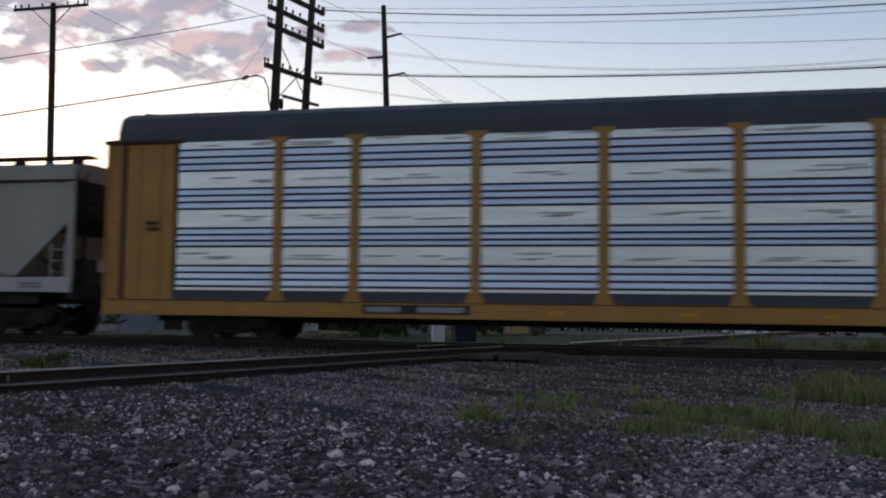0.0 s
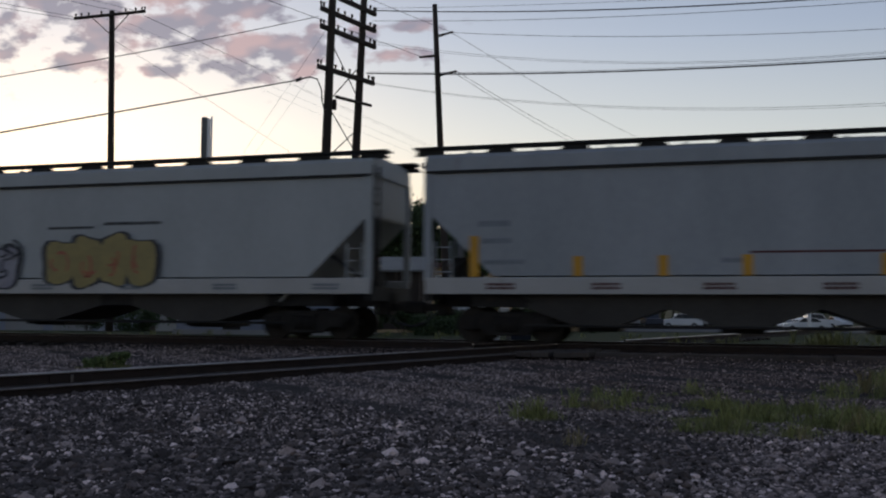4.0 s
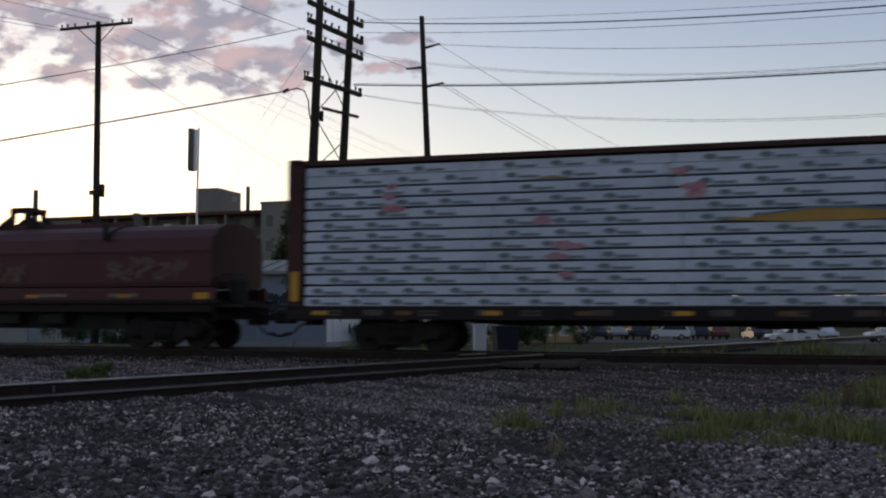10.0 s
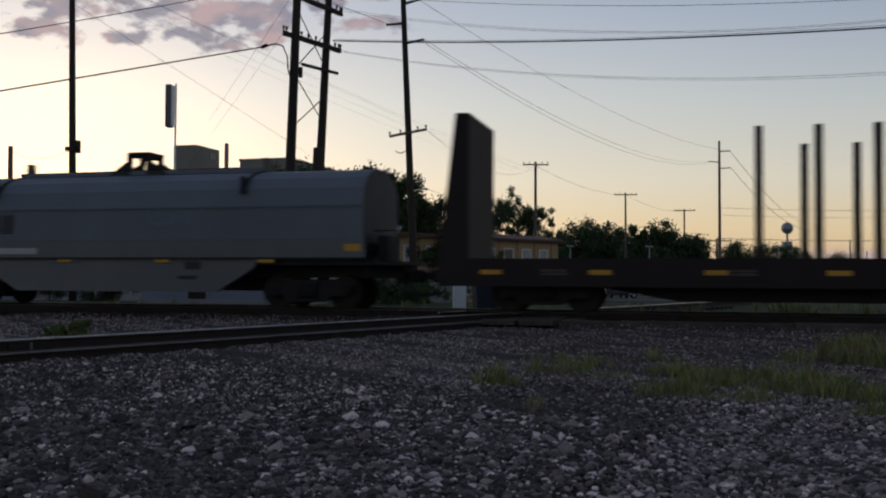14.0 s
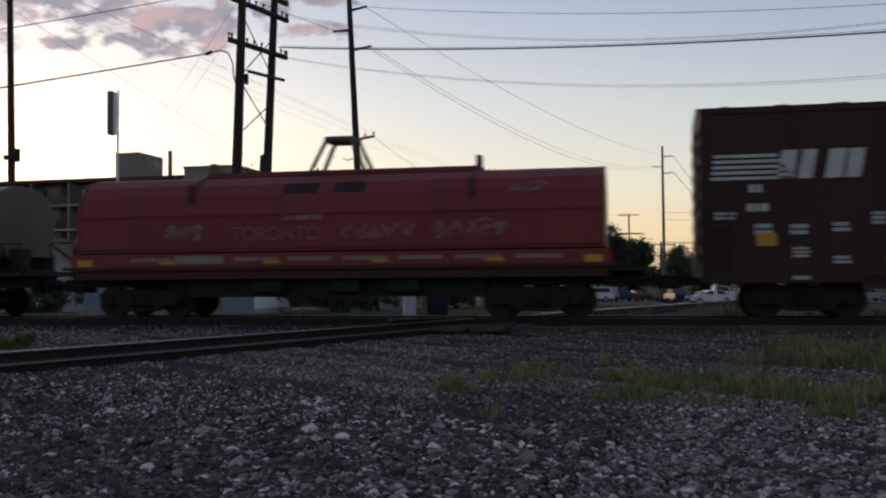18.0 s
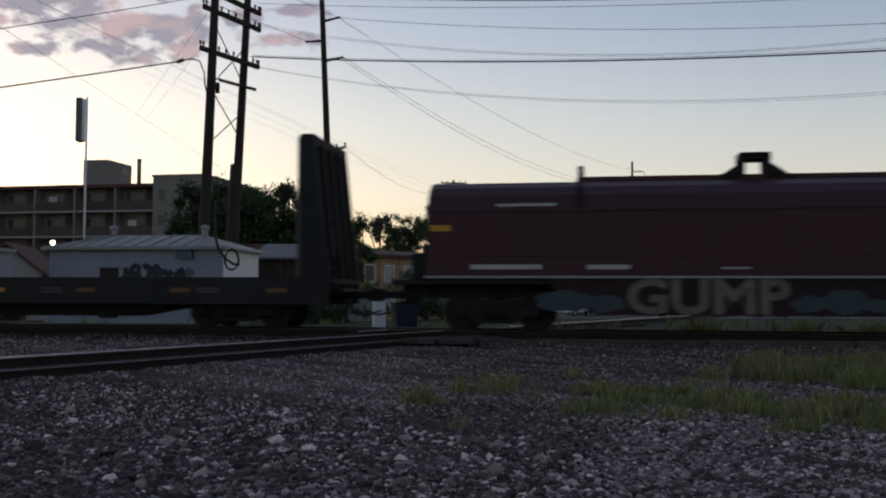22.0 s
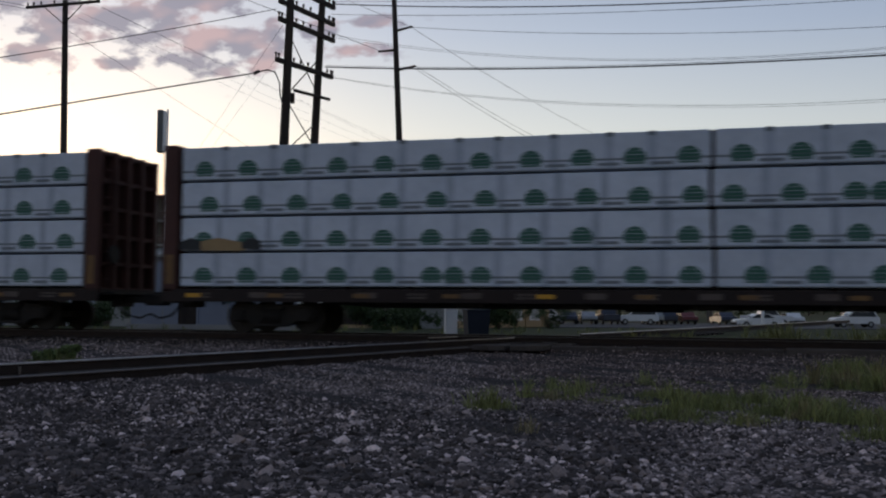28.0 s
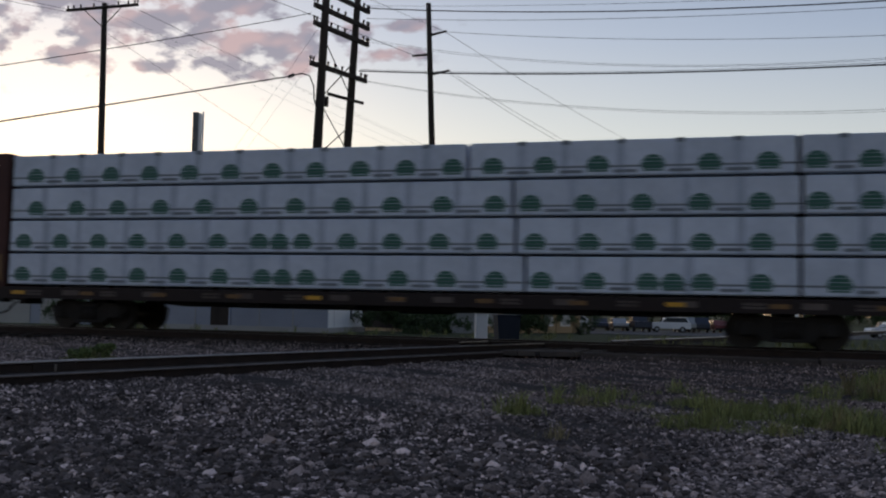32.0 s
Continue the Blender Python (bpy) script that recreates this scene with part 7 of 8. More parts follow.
pole_one()
pole_pair()
pole_three()
far_pole(10.44, 110, 14.6, 1.5)
far_pole(28.47, 150, 14.7, 1.8)
far_pole(45.31, 180, 14.4, 2.0)
far_pole(34.65, 120, 18.6, 0, True)
far_pole(36.6, 128, 6.6, 1.9)
far_pole(86.29, 220, 14.0, 0)
far_pole(110.76, 260, 12.0, 0)
far_pole(133.1, 300, 10.2, 0)
far_pole(-27.6, 60, 9.3, 0)

WIRES = [
    (-4.63, 40.59, 14.05, 14.88, 32.99, 12.16, 0.30, 0.022),
    (-4.53, 40.59, 14.15, 14.89, 32.99, 12.41, 0.16, 0.009),
    (-4.63, 40.59, 13.59, 14.87, 32.99, 11.92, 0.24, 0.012),
    (-1.33, 45.99, 14.64, 16.18, 35.99, 11.81, 0.27, 0.012),
    (-4.77, 40.59, 12.70, 16.14, 35.99, 10.96, 0.74, 0.008),
    (-4.76, 40.59, 12.60, 16.14, 35.99, 10.90, 0.72, 0.008),
    (-4.87, 40.59, 11.27, 14.79, 32.99, 9.88, 0.24, 0.026),
    (-4.82, 40.59, 11.34, 14.79, 32.99, 9.96, 0.25, 0.010),
    (-4.87, 40.59, 10.89, 16.06, 35.99, 8.96, 0.66, 0.009),
    (-4.84, 40.79, 10.89, 16.06, 35.99, 8.87, 0.66, 0.007),
    (-6.59, 38.09, 13.02, -18.60, 26.99, 7.08, 0.13, 0.018),
    (-7.34, 37.99, 10.36, -19.85, 28.99, 5.69, 0.00, 0.024),
    (-2.81, 45.99, 13.44, -17.73, 29.99, 15.20, 0.02, 0.013),
    (-1.33, 45.99, 14.64, -12.41, 31.99, 15.37, 0.00, 0.011),
    (-16.17, 44.99, 15.20, 10.71, 109.99, 13.45, 0.71, 0.012),
    (-16.45, 44.99, 15.32, 9.07, 109.99, 13.58, 0.57, 0.012),
    (-17.79, 44.99, 15.21, 8.41, 109.99, 13.71, 0.67, 0.010),
    (-18.20, 44.99, 15.10, 7.76, 109.99, 13.51, 1.11, 0.010),
    (-17.85, 44.99, 14.11, -10.40, 69.99, 10.34, 0.00, 0.010),
    (-19.68, 44.99, 15.07, -25.12, 35.99, 13.89, 0.01, 0.012),
    (-19.32, 44.99, 15.13, -25.15, 35.99, 14.35, 0.05, 0.012),
    (-16.81, 44.99, 15.32, -25.21, 35.99, 15.23, 0.07, 0.012),
    (-16.26, 44.99, 15.40, -25.25, 35.99, 15.70, 0.04, 0.010),
    (-6.31, 38.19, 12.43, -17.65, 69.99, 12.46, 0.01, 0.008),
    (-6.11, 38.19, 11.67, -22.58, 74.99, 6.67, 0.01, 0.006),
    (-1.15, 46.0, 12.75, 33.31, 120.0, 15.99, 1.9, 0.012),
    (-1.15, 46.0, 12.60, 33.31, 120.0, 15.80, 2.1, 0.012),
    (-1.33, 46.0, 14.64, 36.04, 120.0, 17.37, 1.5, 0.012),
]
MORE_WIRES = [
    (36.04, 120.0, 17.37, 86.3, 220.0, 13.6, 2.5, 0.025),
    (36.17, 120.0, 15.15, 86.3, 220.0, 12.6, 2.5, 0.025),
    (34.7, 120.0, 10.1, 70.0, 112.0, 9.6, 0.3, 0.02),
    (34.7, 120.0, 9.2, 70.0, 112.0, 9.0, 0.4, 0.015),
    (36.6, 128.0, 6.6, 74.0, 118.0, 6.3, 0.3, 0.03),
    (10.4, 110.0, 14.2, 28.5, 150.0, 14.3, 0.8, 0.02),
    (28.5, 150.0, 14.3, 45.3, 180.0, 14.0, 0.8, 0.02),
    (-1.0, 45.85, 8.3, 10.4, 110.0, 14.2, 1.6, 0.010),
    (-0.9, 45.7, 5.4, 10.4, 110.0, 9.0, 0.8, 0.010),
    (-27.6, 60.0, 9.0, -17.6, 45.0, 7.2, 0.5, 0.010),
]
for k0, (x0, y0, z0, x1, y1, z1, sag, r) in enumerate(WIRES + MORE_WIRES):
    reach = 1.6 if k0 < 10 else 1.0
    if 14 <= k0 < 18:
        sag, r = sag * 0.5, r * 0.55
    a, b = Vector((x0, y0, z0)), Vector((x1, y1, z1))
    if 37.5 < y0 < 41.5:
        a = SET_BACK @ a
    pts = [a + (b - a) * (k / 20 * reach) - Vector((0, 0, 4 * sag * (k / 20 * reach) * (1 - k / 20 * reach))) for k in range(21)]
    w = part("overhead_wire", Shape().tube(pts, r * (1.25 if r > 0.02 else 0.95), 5), "wire")
    tagged(w, "thin dark overhead wire strung between poles", "wire", "overhead wires")


# ---- loose ballast and grass ----
def raw_mesh(name, verts, faces, material, smooth=False):
    """A mesh from arrays; faces all have the same number of corners."""
    me = bpy.data.meshes.new(name)
    k = faces.shape[1]
    me.vertices.add(len(verts))
    me.vertices.foreach_set("co", verts.astype(np.float32).ravel())
    me.loops.add(faces.size)
    me.loops.foreach_set("vertex_index", faces.astype(np.int32).ravel())
    me.polygons.add(len(faces))
    me.polygons.foreach_set("loop_start", np.arange(0, faces.size, k, dtype=np.int32))
    me.polygons.foreach_set("use_smooth", np.full(len(faces), smooth))
    me.materials.append(M[material])
    me.update(calc_edges=True)
    me.validate()
    return me


def octahedron():
    v = np.array([(1, 0, 0), (-1, 0, 0), (0, 1, 0), (0, -1, 0), (0, 0, 1), (0, 0, -1)], float)
    return v, np.array([(0, 2, 4), (2, 1, 4), (1, 3, 4), (3, 0, 4), (2, 0, 5), (1, 2, 5), (3, 1, 5), (0, 3, 5)])


def icosahedron():
    g = (1 + 5 ** 0.5) / 2
    v = np.array([(-1, g, 0), (1, g, 0), (-1, -g, 0), (1, -g, 0), (0, -1, g), (0, 1, g), (0, -1, -g), (0, 1, -g), (g, 0, -1), (g, 0, 1), (-g, 0, -1), (-g, 0, 1)], float)
    v /= np.linalg.norm(v[0])
    f = np.array([(0, 11, 5), (0, 5, 1), (0, 1, 7), (0, 7, 10), (0, 10, 11), (1, 5, 9), (5, 11, 4), (11, 10, 2), (10, 7, 6), (7, 1, 8), (3, 9, 4), (3, 4, 2), (3, 2, 6), (3, 6, 8), (3, 8, 9), (4, 9, 5), (2, 4, 11), (6, 2, 10), (8, 6, 7), (9, 8, 1)])
    return v, f


def stones(name, xy, sizes, z, material, seed, cut=False):
    rng = np.random.default_rng(seed)
    n = len(xy)
    iv, jf = icosahedron() if cut else octahedron()
    c0 = len(iv)
    jitter = rng.uniform(0.72, 1.22, (n, c0, 1))
    iv = iv[None] + rng.normal(0, 0.11, (n, c0, 3))
    shape = rng.uniform(0.65, 1.25, (n, 1, 3)) * np.array([1, 1, 0.72])
    a = rng.uniform(0, 6.28, n)
    tilt = rng.uniform(-0.6, 0.6, n)
    v = iv * jitter * shape * sizes[:, None, None]
    ct, st = np.cos(tilt)[:, None], np.sin(tilt)[:, None]
    y, zz = v[:, :, 1] * ct - v[:, :, 2] * st, v[:, :, 1] * st + v[:, :, 2] * ct
    c, s = np.cos(a)[:, None], np.sin(a)[:, None]
    x = v[:, :, 0]
    v = np.stack([x * c - y * s + xy[:, :1], x * s + y * c + xy[:, 1:], zz + z[:, None]], 2)
    f = (jf[None] + c0 * np.arange(n)[:, None, None]).reshape(-1, 3)
    return raw_mesh(name, v.reshape(-1, 3), f, material)


def ballast():
    rng = np.random.default_rng(3)
    pts = []
    for y0, y1, dens in ((4.0, 6.5, 2500), (6.5, 9.0, 1800), (9.0, 12.5, 950), (12.5, 17.0, 400), (17.0, 25.5, 210)):
        w = 0.62 * y1 + 0.6
        n = int(2 * w * (y1 - y0) * dens)
        p = np.stack([rng.uniform(-w, w, n), rng.uniform(y0, y1, n)], 1)
        pts.append(p[np.abs(p[:, 0]) < 0.60 * p[:, 1] + 0.5])
    p = np.concatenate(pts)
    across = (p - np.array([TRACK0.x, TRACK0.y])) @ np.array([ACROSS.x, ACROSS.y])
    cr = (p - np.array([CROSS0.x, CROSS0.y])) @ np.array([CROSS_N.x, CROSS_N.y])
    keep = (across < -0.86) & ~((np.abs(cr) < 0.10) | (np.abs(cr - 1.51) < 0.05))
    p, across, cr = p[keep], across[keep], cr[keep]
    x, y, n = p[:, 0], p[:, 1], len(p)
    wob = 0.30 * np.sin(x * 1.9 + 0.8 * y) + 0.22 * np.sin(x * 4.3 - 2.1 * y + 1) + rng.normal(0, 0.45, n)
    # a tongue of coarse stone, trodden mauve gravel beside it, brown gravel along the track
    rim = np.interp(x, (-3.2, -1.0, 0.6, 1.7), (13.0, 10.6, 8.4, 7.2))
    coarse = (y + wob < rim) & (x + 0.4 * wob < 0.5 + 0.52 * (y - 4.9))
    patch = np.sin(1.3 * x + 0.7 * y) + np.sin(2.9 * x - 1.7 * y + 1.1) + 0.8 * np.sin(4.7 * x + 3.9 * y + 0.4) + rng.normal(0, 0.45, n)
    # muddy patch, and the heap's edge shadow put into darker stones
    mud_shade = (((x - 1.25) / 0.95) ** 2 + ((y - 8.6) / 1.5) ** 2 < 1.0 + 0.5 * wob) | (coarse & (y > rim - 0.75))
    toned_dark = (across > -1.75 + 0.3 * wob) | (mud_shade & (rng.random(n) < 0.75)) | (coarse & (patch > 1.25)) | (coarse & (x < -0.9 + 0.5 * wob) & (y < 6.9 + wob) & (rng.random(n) < 0.5))
    brown = ~coarse & (x > 0.9 + 0.5 * wob) & (y > 10.6 + wob)
    size = (rng.gamma(5.0, 0.0034, n) + 0.005) * np.where(coarse, 0.84, 0.80)
    size *= np.where(coarse & (rng.random(n) < 0.03), 1.7, 1.0) * np.where(brown | ((y > 10.5) & ~coarse), 0.85, 1.0)
    size = np.clip(size * (0.92 + 0.016 * y), 0.010, 0.085)
    heap = np.where(coarse, 0.02 * np.clip((rim - y) / 1.2, 0, 1), 0.0)
    lift = 0.10 * np.clip((across + 2.5) / 1.1, 0, 1)
    z = size * 0.25 + 0.016 * np.sin(x * 1.7) * np.sin(y * 1.3) + 0.010 * np.sin(x * 5.1 + y * 3.3) + heap + np.maximum(lift, np.where((cr > 0.1) & (cr < 1.4), 0.035, 0.0))
    mixed = ~coarse & ~brown & ~toned_dark & (y < 8.8 + wob) & (rng.random(n) < 0.5)
    close = y < 7.6
    for name, pick, material, label in (("ballast_stones", (coarse & ~toned_dark) | mixed, "gravel", "loose coarse dark ballast stones with pale pieces"),
                                        ("fine_ballast", ~coarse & ~brown & ~toned_dark & ~mixed, "pebble", "trodden mauve-grey ballast between the tracks"),
                                        ("brown_ballast", brown & ~toned_dark, "brownstone", "earthy brown ballast under the grass"),
                                        ("oily_ballast", toned_dark, "darkstone", "dark ballast in muddy patches, along the track and as heap-edge shadow")):
        near, away = pick & close, pick & ~close
        if away.any():
            tagged(new(name, stones(name, p[away], size[away], z[away], material, 8)), label, "gravel", kind="stuff")
        if near.any():
            tagged(new(name, stones(name, p[near], size[near], z[near], material, 9, True)), label, "gravel", kind="stuff")


def blades(name, spots, material, seed, label):
    """spots: centre, half widths, count and heights of each patch of grass."""
    rng = np.random.default_rng(seed)
    base, hgt = [], []
    for cx, cy, rx, ry, n, h0, h1 in spots:
        a, r = rng.uniform(0, 6.28, n), np.sqrt(rng.uniform(0, 1, n)) * (0.75 + 0.5 * rng.random(n))
        m = max(3, n // 34)
        ta, tr = rng.uniform(0, 6.28, m), np.sqrt(rng.uniform(0, 1, m)) * (0.7 + 0.65 * rng.random(m))
        pick = rng.integers(0, m, n)
        tx, ty, th = cx + rx * tr * np.cos(ta), cy + ry * tr * np.sin(ta), rng.uniform(0.35, 1.5, m)
        # bare stretches and thick tufts, in an uneven pattern
        f = np.sin(3.1 * tx + 2.3 * ty) + np.sin(5.7 * tx - 4.1 * ty + 1.0) + np.sin(9.3 * tx + 7.7 * ty + 2.0)
        th *= np.where(f < -0.35, 0.22, np.where(f > 1.1, 1.2, 0.9))
        s = (0.035 + 0.05 * rng.random(m))[pick] * (0.7 + 0.6 * rng.random(n))
        base.append(np.stack([tx[pick] + rng.normal(0, 1, n) * s, ty[pick] + rng.normal(0, 1, n) * s], 1))
        r = tr[pick]
        hgt.append(th[pick] * rng.uniform(h0, h1, n) * np.clip(1.25 - 0.6 * r, 0.35, 1.1))
    b, h = np.concatenate(base), np.concatenate(hgt)
    n = len(b)
    g = np.array([ground_height(x, y) for x, y in b]) + 0.012
    a = rng.uniform(0, 6.28, n)
    w = h * rng.uniform(0.013, 0.030, n) + 0.0016
    lean = h * rng.uniform(0.1, 0.75, n)
    la = rng.uniform(0, 6.28, n)
    dx, dy = np.cos(a) * w, np.sin(a) * w
    lx, ly = np.cos(la) * lean, np.sin(la) * lean
    v = np.zeros((n, 5, 3))
    v[:, 0] = np.stack([b[:, 0] - dx, b[:, 1] - dy, g], 1)
    v[:, 1] = np.stack([b[:, 0] + dx, b[:, 1] + dy, g], 1)
    v[:, 2] = np.stack([b[:, 0] + dx * 0.8 + lx * 0.35, b[:, 1] + dy * 0.8 + ly * 0.35, g + h * 0.6], 1)
    v[:, 3] = np.stack([b[:, 0] - dx * 0.8 + lx * 0.35, b[:, 1] - dy * 0.8 + ly * 0.35, g + h * 0.6], 1)
    v[:, 4] = np.stack([b[:, 0] + lx, b[:, 1] + ly, g + h], 1)
    tri = np.array([(0, 1, 2), (0, 2, 3), (3, 2, 4)])
    f = (tri[None] + 5 * np.arange(n)[:, None, None]).reshape(-1, 3)
    tagged(new(name, raw_mesh(name, v.reshape(-1, 3), f, material)), label, "grass", kind="stuff")


def inside(x, y, ring):
    """Whether a place on the ground lies in a ring of corners."""
    odd = False
    for (xa, ya), (xb, yb) in zip(ring, ring[1:] + ring[:1]):
        if (ya > y) != (yb > y) and x < xa + (y - ya) / (yb - ya) * (xb - xa):
            odd = not odd
    return odd


def grass():
    rnd = random.Random(12)
    near = [(0.48, 9.85, 0.26, 0.20, 520, 0.07, 0.20), (1.05, 11.0, 0.20, 0.25, 260, 0.08, 0.26), (1.3, 11.2, 0.35, 0.35, 420, 0.07, 0.22), (1.7, 10.7, 0.4, 0.4, 420, 0.06, 0.17), (1.75, 11.9, 0.5, 0.5, 300, 0.06, 0.16),
            (-6.85, 17.1, 0.45, 0.20, 500, 0.08, 0.24), (3.3, 12.9, 0.8, 0.5, 260, 0.05, 0.14), (2.2, 12.6, 0.9, 0.5, 220, 0.05, 0.12), (6.6, 15.6, 0.35, 0.3, 160, 0.1, 0.26)]
    # the main stand, thickest along its near edge, and the taller one behind it
    body = [(1.95, 8.9), (2.6, 8.0), (3.5, 7.35), (5.2, 7.4), (6.8, 8.2), (6.6, 9.8), (4.6, 9.9), (3.5, 11.0), (2.4, 11.9)]
    back = [(4.5, 12.5), (5.4, 11.4), (7.2, 11.5), (9.6, 12.4), (11.0, 14.6), (9.2, 16.5), (6.6, 15.4)]
    while len(near) < 75:
        x, y = rnd.uniform(1.8, 6.9), rnd.uniform(7.3, 12.0)
        if inside(x, y, body):
            thick = 0.55 + 0.45 * inside(x, y - 1.0, body) if y > 9.8 else 1.0
            k = rnd.choice((0.35, 0.7, 1.0, 1.5))
            near.append((x, y, 0.42 * k ** 0.3, 0.30 * k ** 0.3, int(520 * thick * k), 0.04, 0.135 + 0.04 * k * rnd.random()))
    while len(near) < 130:
        x, y = rnd.uniform(4.4, 11.0), rnd.uniform(11.3, 16.5)
        if inside(x, y, back):
            near.append((x, y, 0.55, 0.42, 560, 0.07, 0.215))
    blades("grass_clumps", near, "grass", 21, "short green grass clumps growing through ballast")
    dry = [(2.4, 10.0, 0.7, 0.5, 220, 0.06, 0.18), (3.2, 8.9, 0.9, 0.6, 460, 0.06, 0.2), (4.4, 8.5, 1.2, 0.6, 600, 0.07, 0.22), (5.8, 12.6, 1.4, 0.8, 600, 0.12, 0.34), (8.0, 13.4, 1.6, 1.0, 600, 0.12, 0.36), (1.5, 10.9, 0.6, 0.4, 120, 0.06, 0.16), (0.75, 8.0, 0.22, 0.2, 40, 0.08, 0.16), (2.0, 9.5, 0.5, 0.5, 160, 0.05, 0.15)]
    blades("dry_grass_clumps", dry, "straw", 22, "dry straw-coloured grass stems among the green")
    rng = random.Random(4)
    far = []
    for k in range(190):
        u, o = rng.uniform(-16, 34), rng.uniform(2.4, 14) if k % 3 else rng.uniform(2.2, 4.0)
        p = TRACK0 + ALONG * u + ACROSS * o
        if abs((p - CROSS0).dot(CROSS_N) - 0.75) < 1.5:
            continue
        far.append((p.x, p.y, 0.9, 0.8, 80, 0.10, 0.30 if u < 6 else 0.42))
    for k in range(150):
        p = TRACK0 + ALONG * rng.uniform(2, 34) + ACROSS * rng.uniform(2.3, 6.5)
        if abs((p - CROSS0).dot(CROSS_N) - 0.75) > 1.5:
            far.append((p.x, p.y, 0.8, 0.6, 110, 0.16, 0.50))
    blades("far_grass", far, "grass", 23, "rough green grass on the far side of the tracks")


# ---- trees ----
def leaf_cloud(clumps, leaves, size, seed):
    rng = np.random.default_rng(seed)
    vs = []
    for cx, cy, cz, r in clumps:
        c = rng.normal(0, r * 0.5, (leaves, 3)) + np.array([cx, cy, cz])
        d1, d2 = rng.normal(0, 1, (leaves, 3)), rng.normal(0, 1, (leaves, 3))
        d1 /= np.linalg.norm(d1, axis=1)[:, None]
        d2 /= np.linalg.norm(d2, axis=1)[:, None]
        s = size * rng.uniform(0.6, 1.3, (leaves, 1))
        vs.append(np.stack([c - d1 * s * 0.5, c + d2 * s * 0.35, c + d1 * s * 0.5, c - d2 * s * 0.35], 1))
    v = np.concatenate(vs)
    n = len(v)
    return v.reshape(-1, 3), (np.arange(4)[None] + 4 * np.arange(n)[:, None])


def tree(x, y, top, spread, seed, leaves=70, size=0.42, gaps=0.0, low=0.30, label="leafy dark green tree", name="tree", foliage="leaf"):
    rnd = random.Random(seed)
    z0 = ground_height(x, y) - 0.1
    height = top - z0
    t = empty(name, label, "tree", group="trees")
    tr = Shape()
    fork = z0 + height * low
    tr.tube([(x, y, z0), (x + rnd.uniform(-.1, .1), y, z0 + height * low * 0.5), (x + rnd.uniform(-.2, .2), y, fork)], 0.035 * height * 0.5, 8, 0.025 * height * 0.5)
    clumps = []
    n = max(7, int(6 + spread * 2.2))
    for k in range(n):
        a = rnd.uniform(0, 6.28)
        rr = spread * math.sqrt(rnd.random())
        ez = fork + (top - fork) * (0.12 + 0.86 * rnd.random() * (1 - 0.42 * (rr / spread) ** 2))
        ex, ey = x + rr * math.cos(a), y + rr * math.sin(a) * 0.8
        mid = (x + (ex - x) * 0.45, y + (ey - y) * 0.45, fork + (ez - fork) * 0.6)
        tr.tube([(x, y, fork - 0.2), mid, (ex, ey, ez)], 0.011 * height, 6, 0.003 * height)
        for j in range(5):
            s = spread * (0.20 if gaps else 0.27)
            clumps.append((ex + rnd.gauss(0, s), ey + rnd.gauss(0, s), min(ez + rnd.gauss(0, s * 0.8), top - 0.2), spread * (0.16 if gaps else 0.24) * rnd.uniform(0.6, 1.2)))
    part("trunk", tr, "bark", t)
    v, f = leaf_cloud(clumps, leaves, size, seed)
    part("crown", raw_mesh("crown", v, f, foliage), foliage, t, "uneven crown of small leaves")


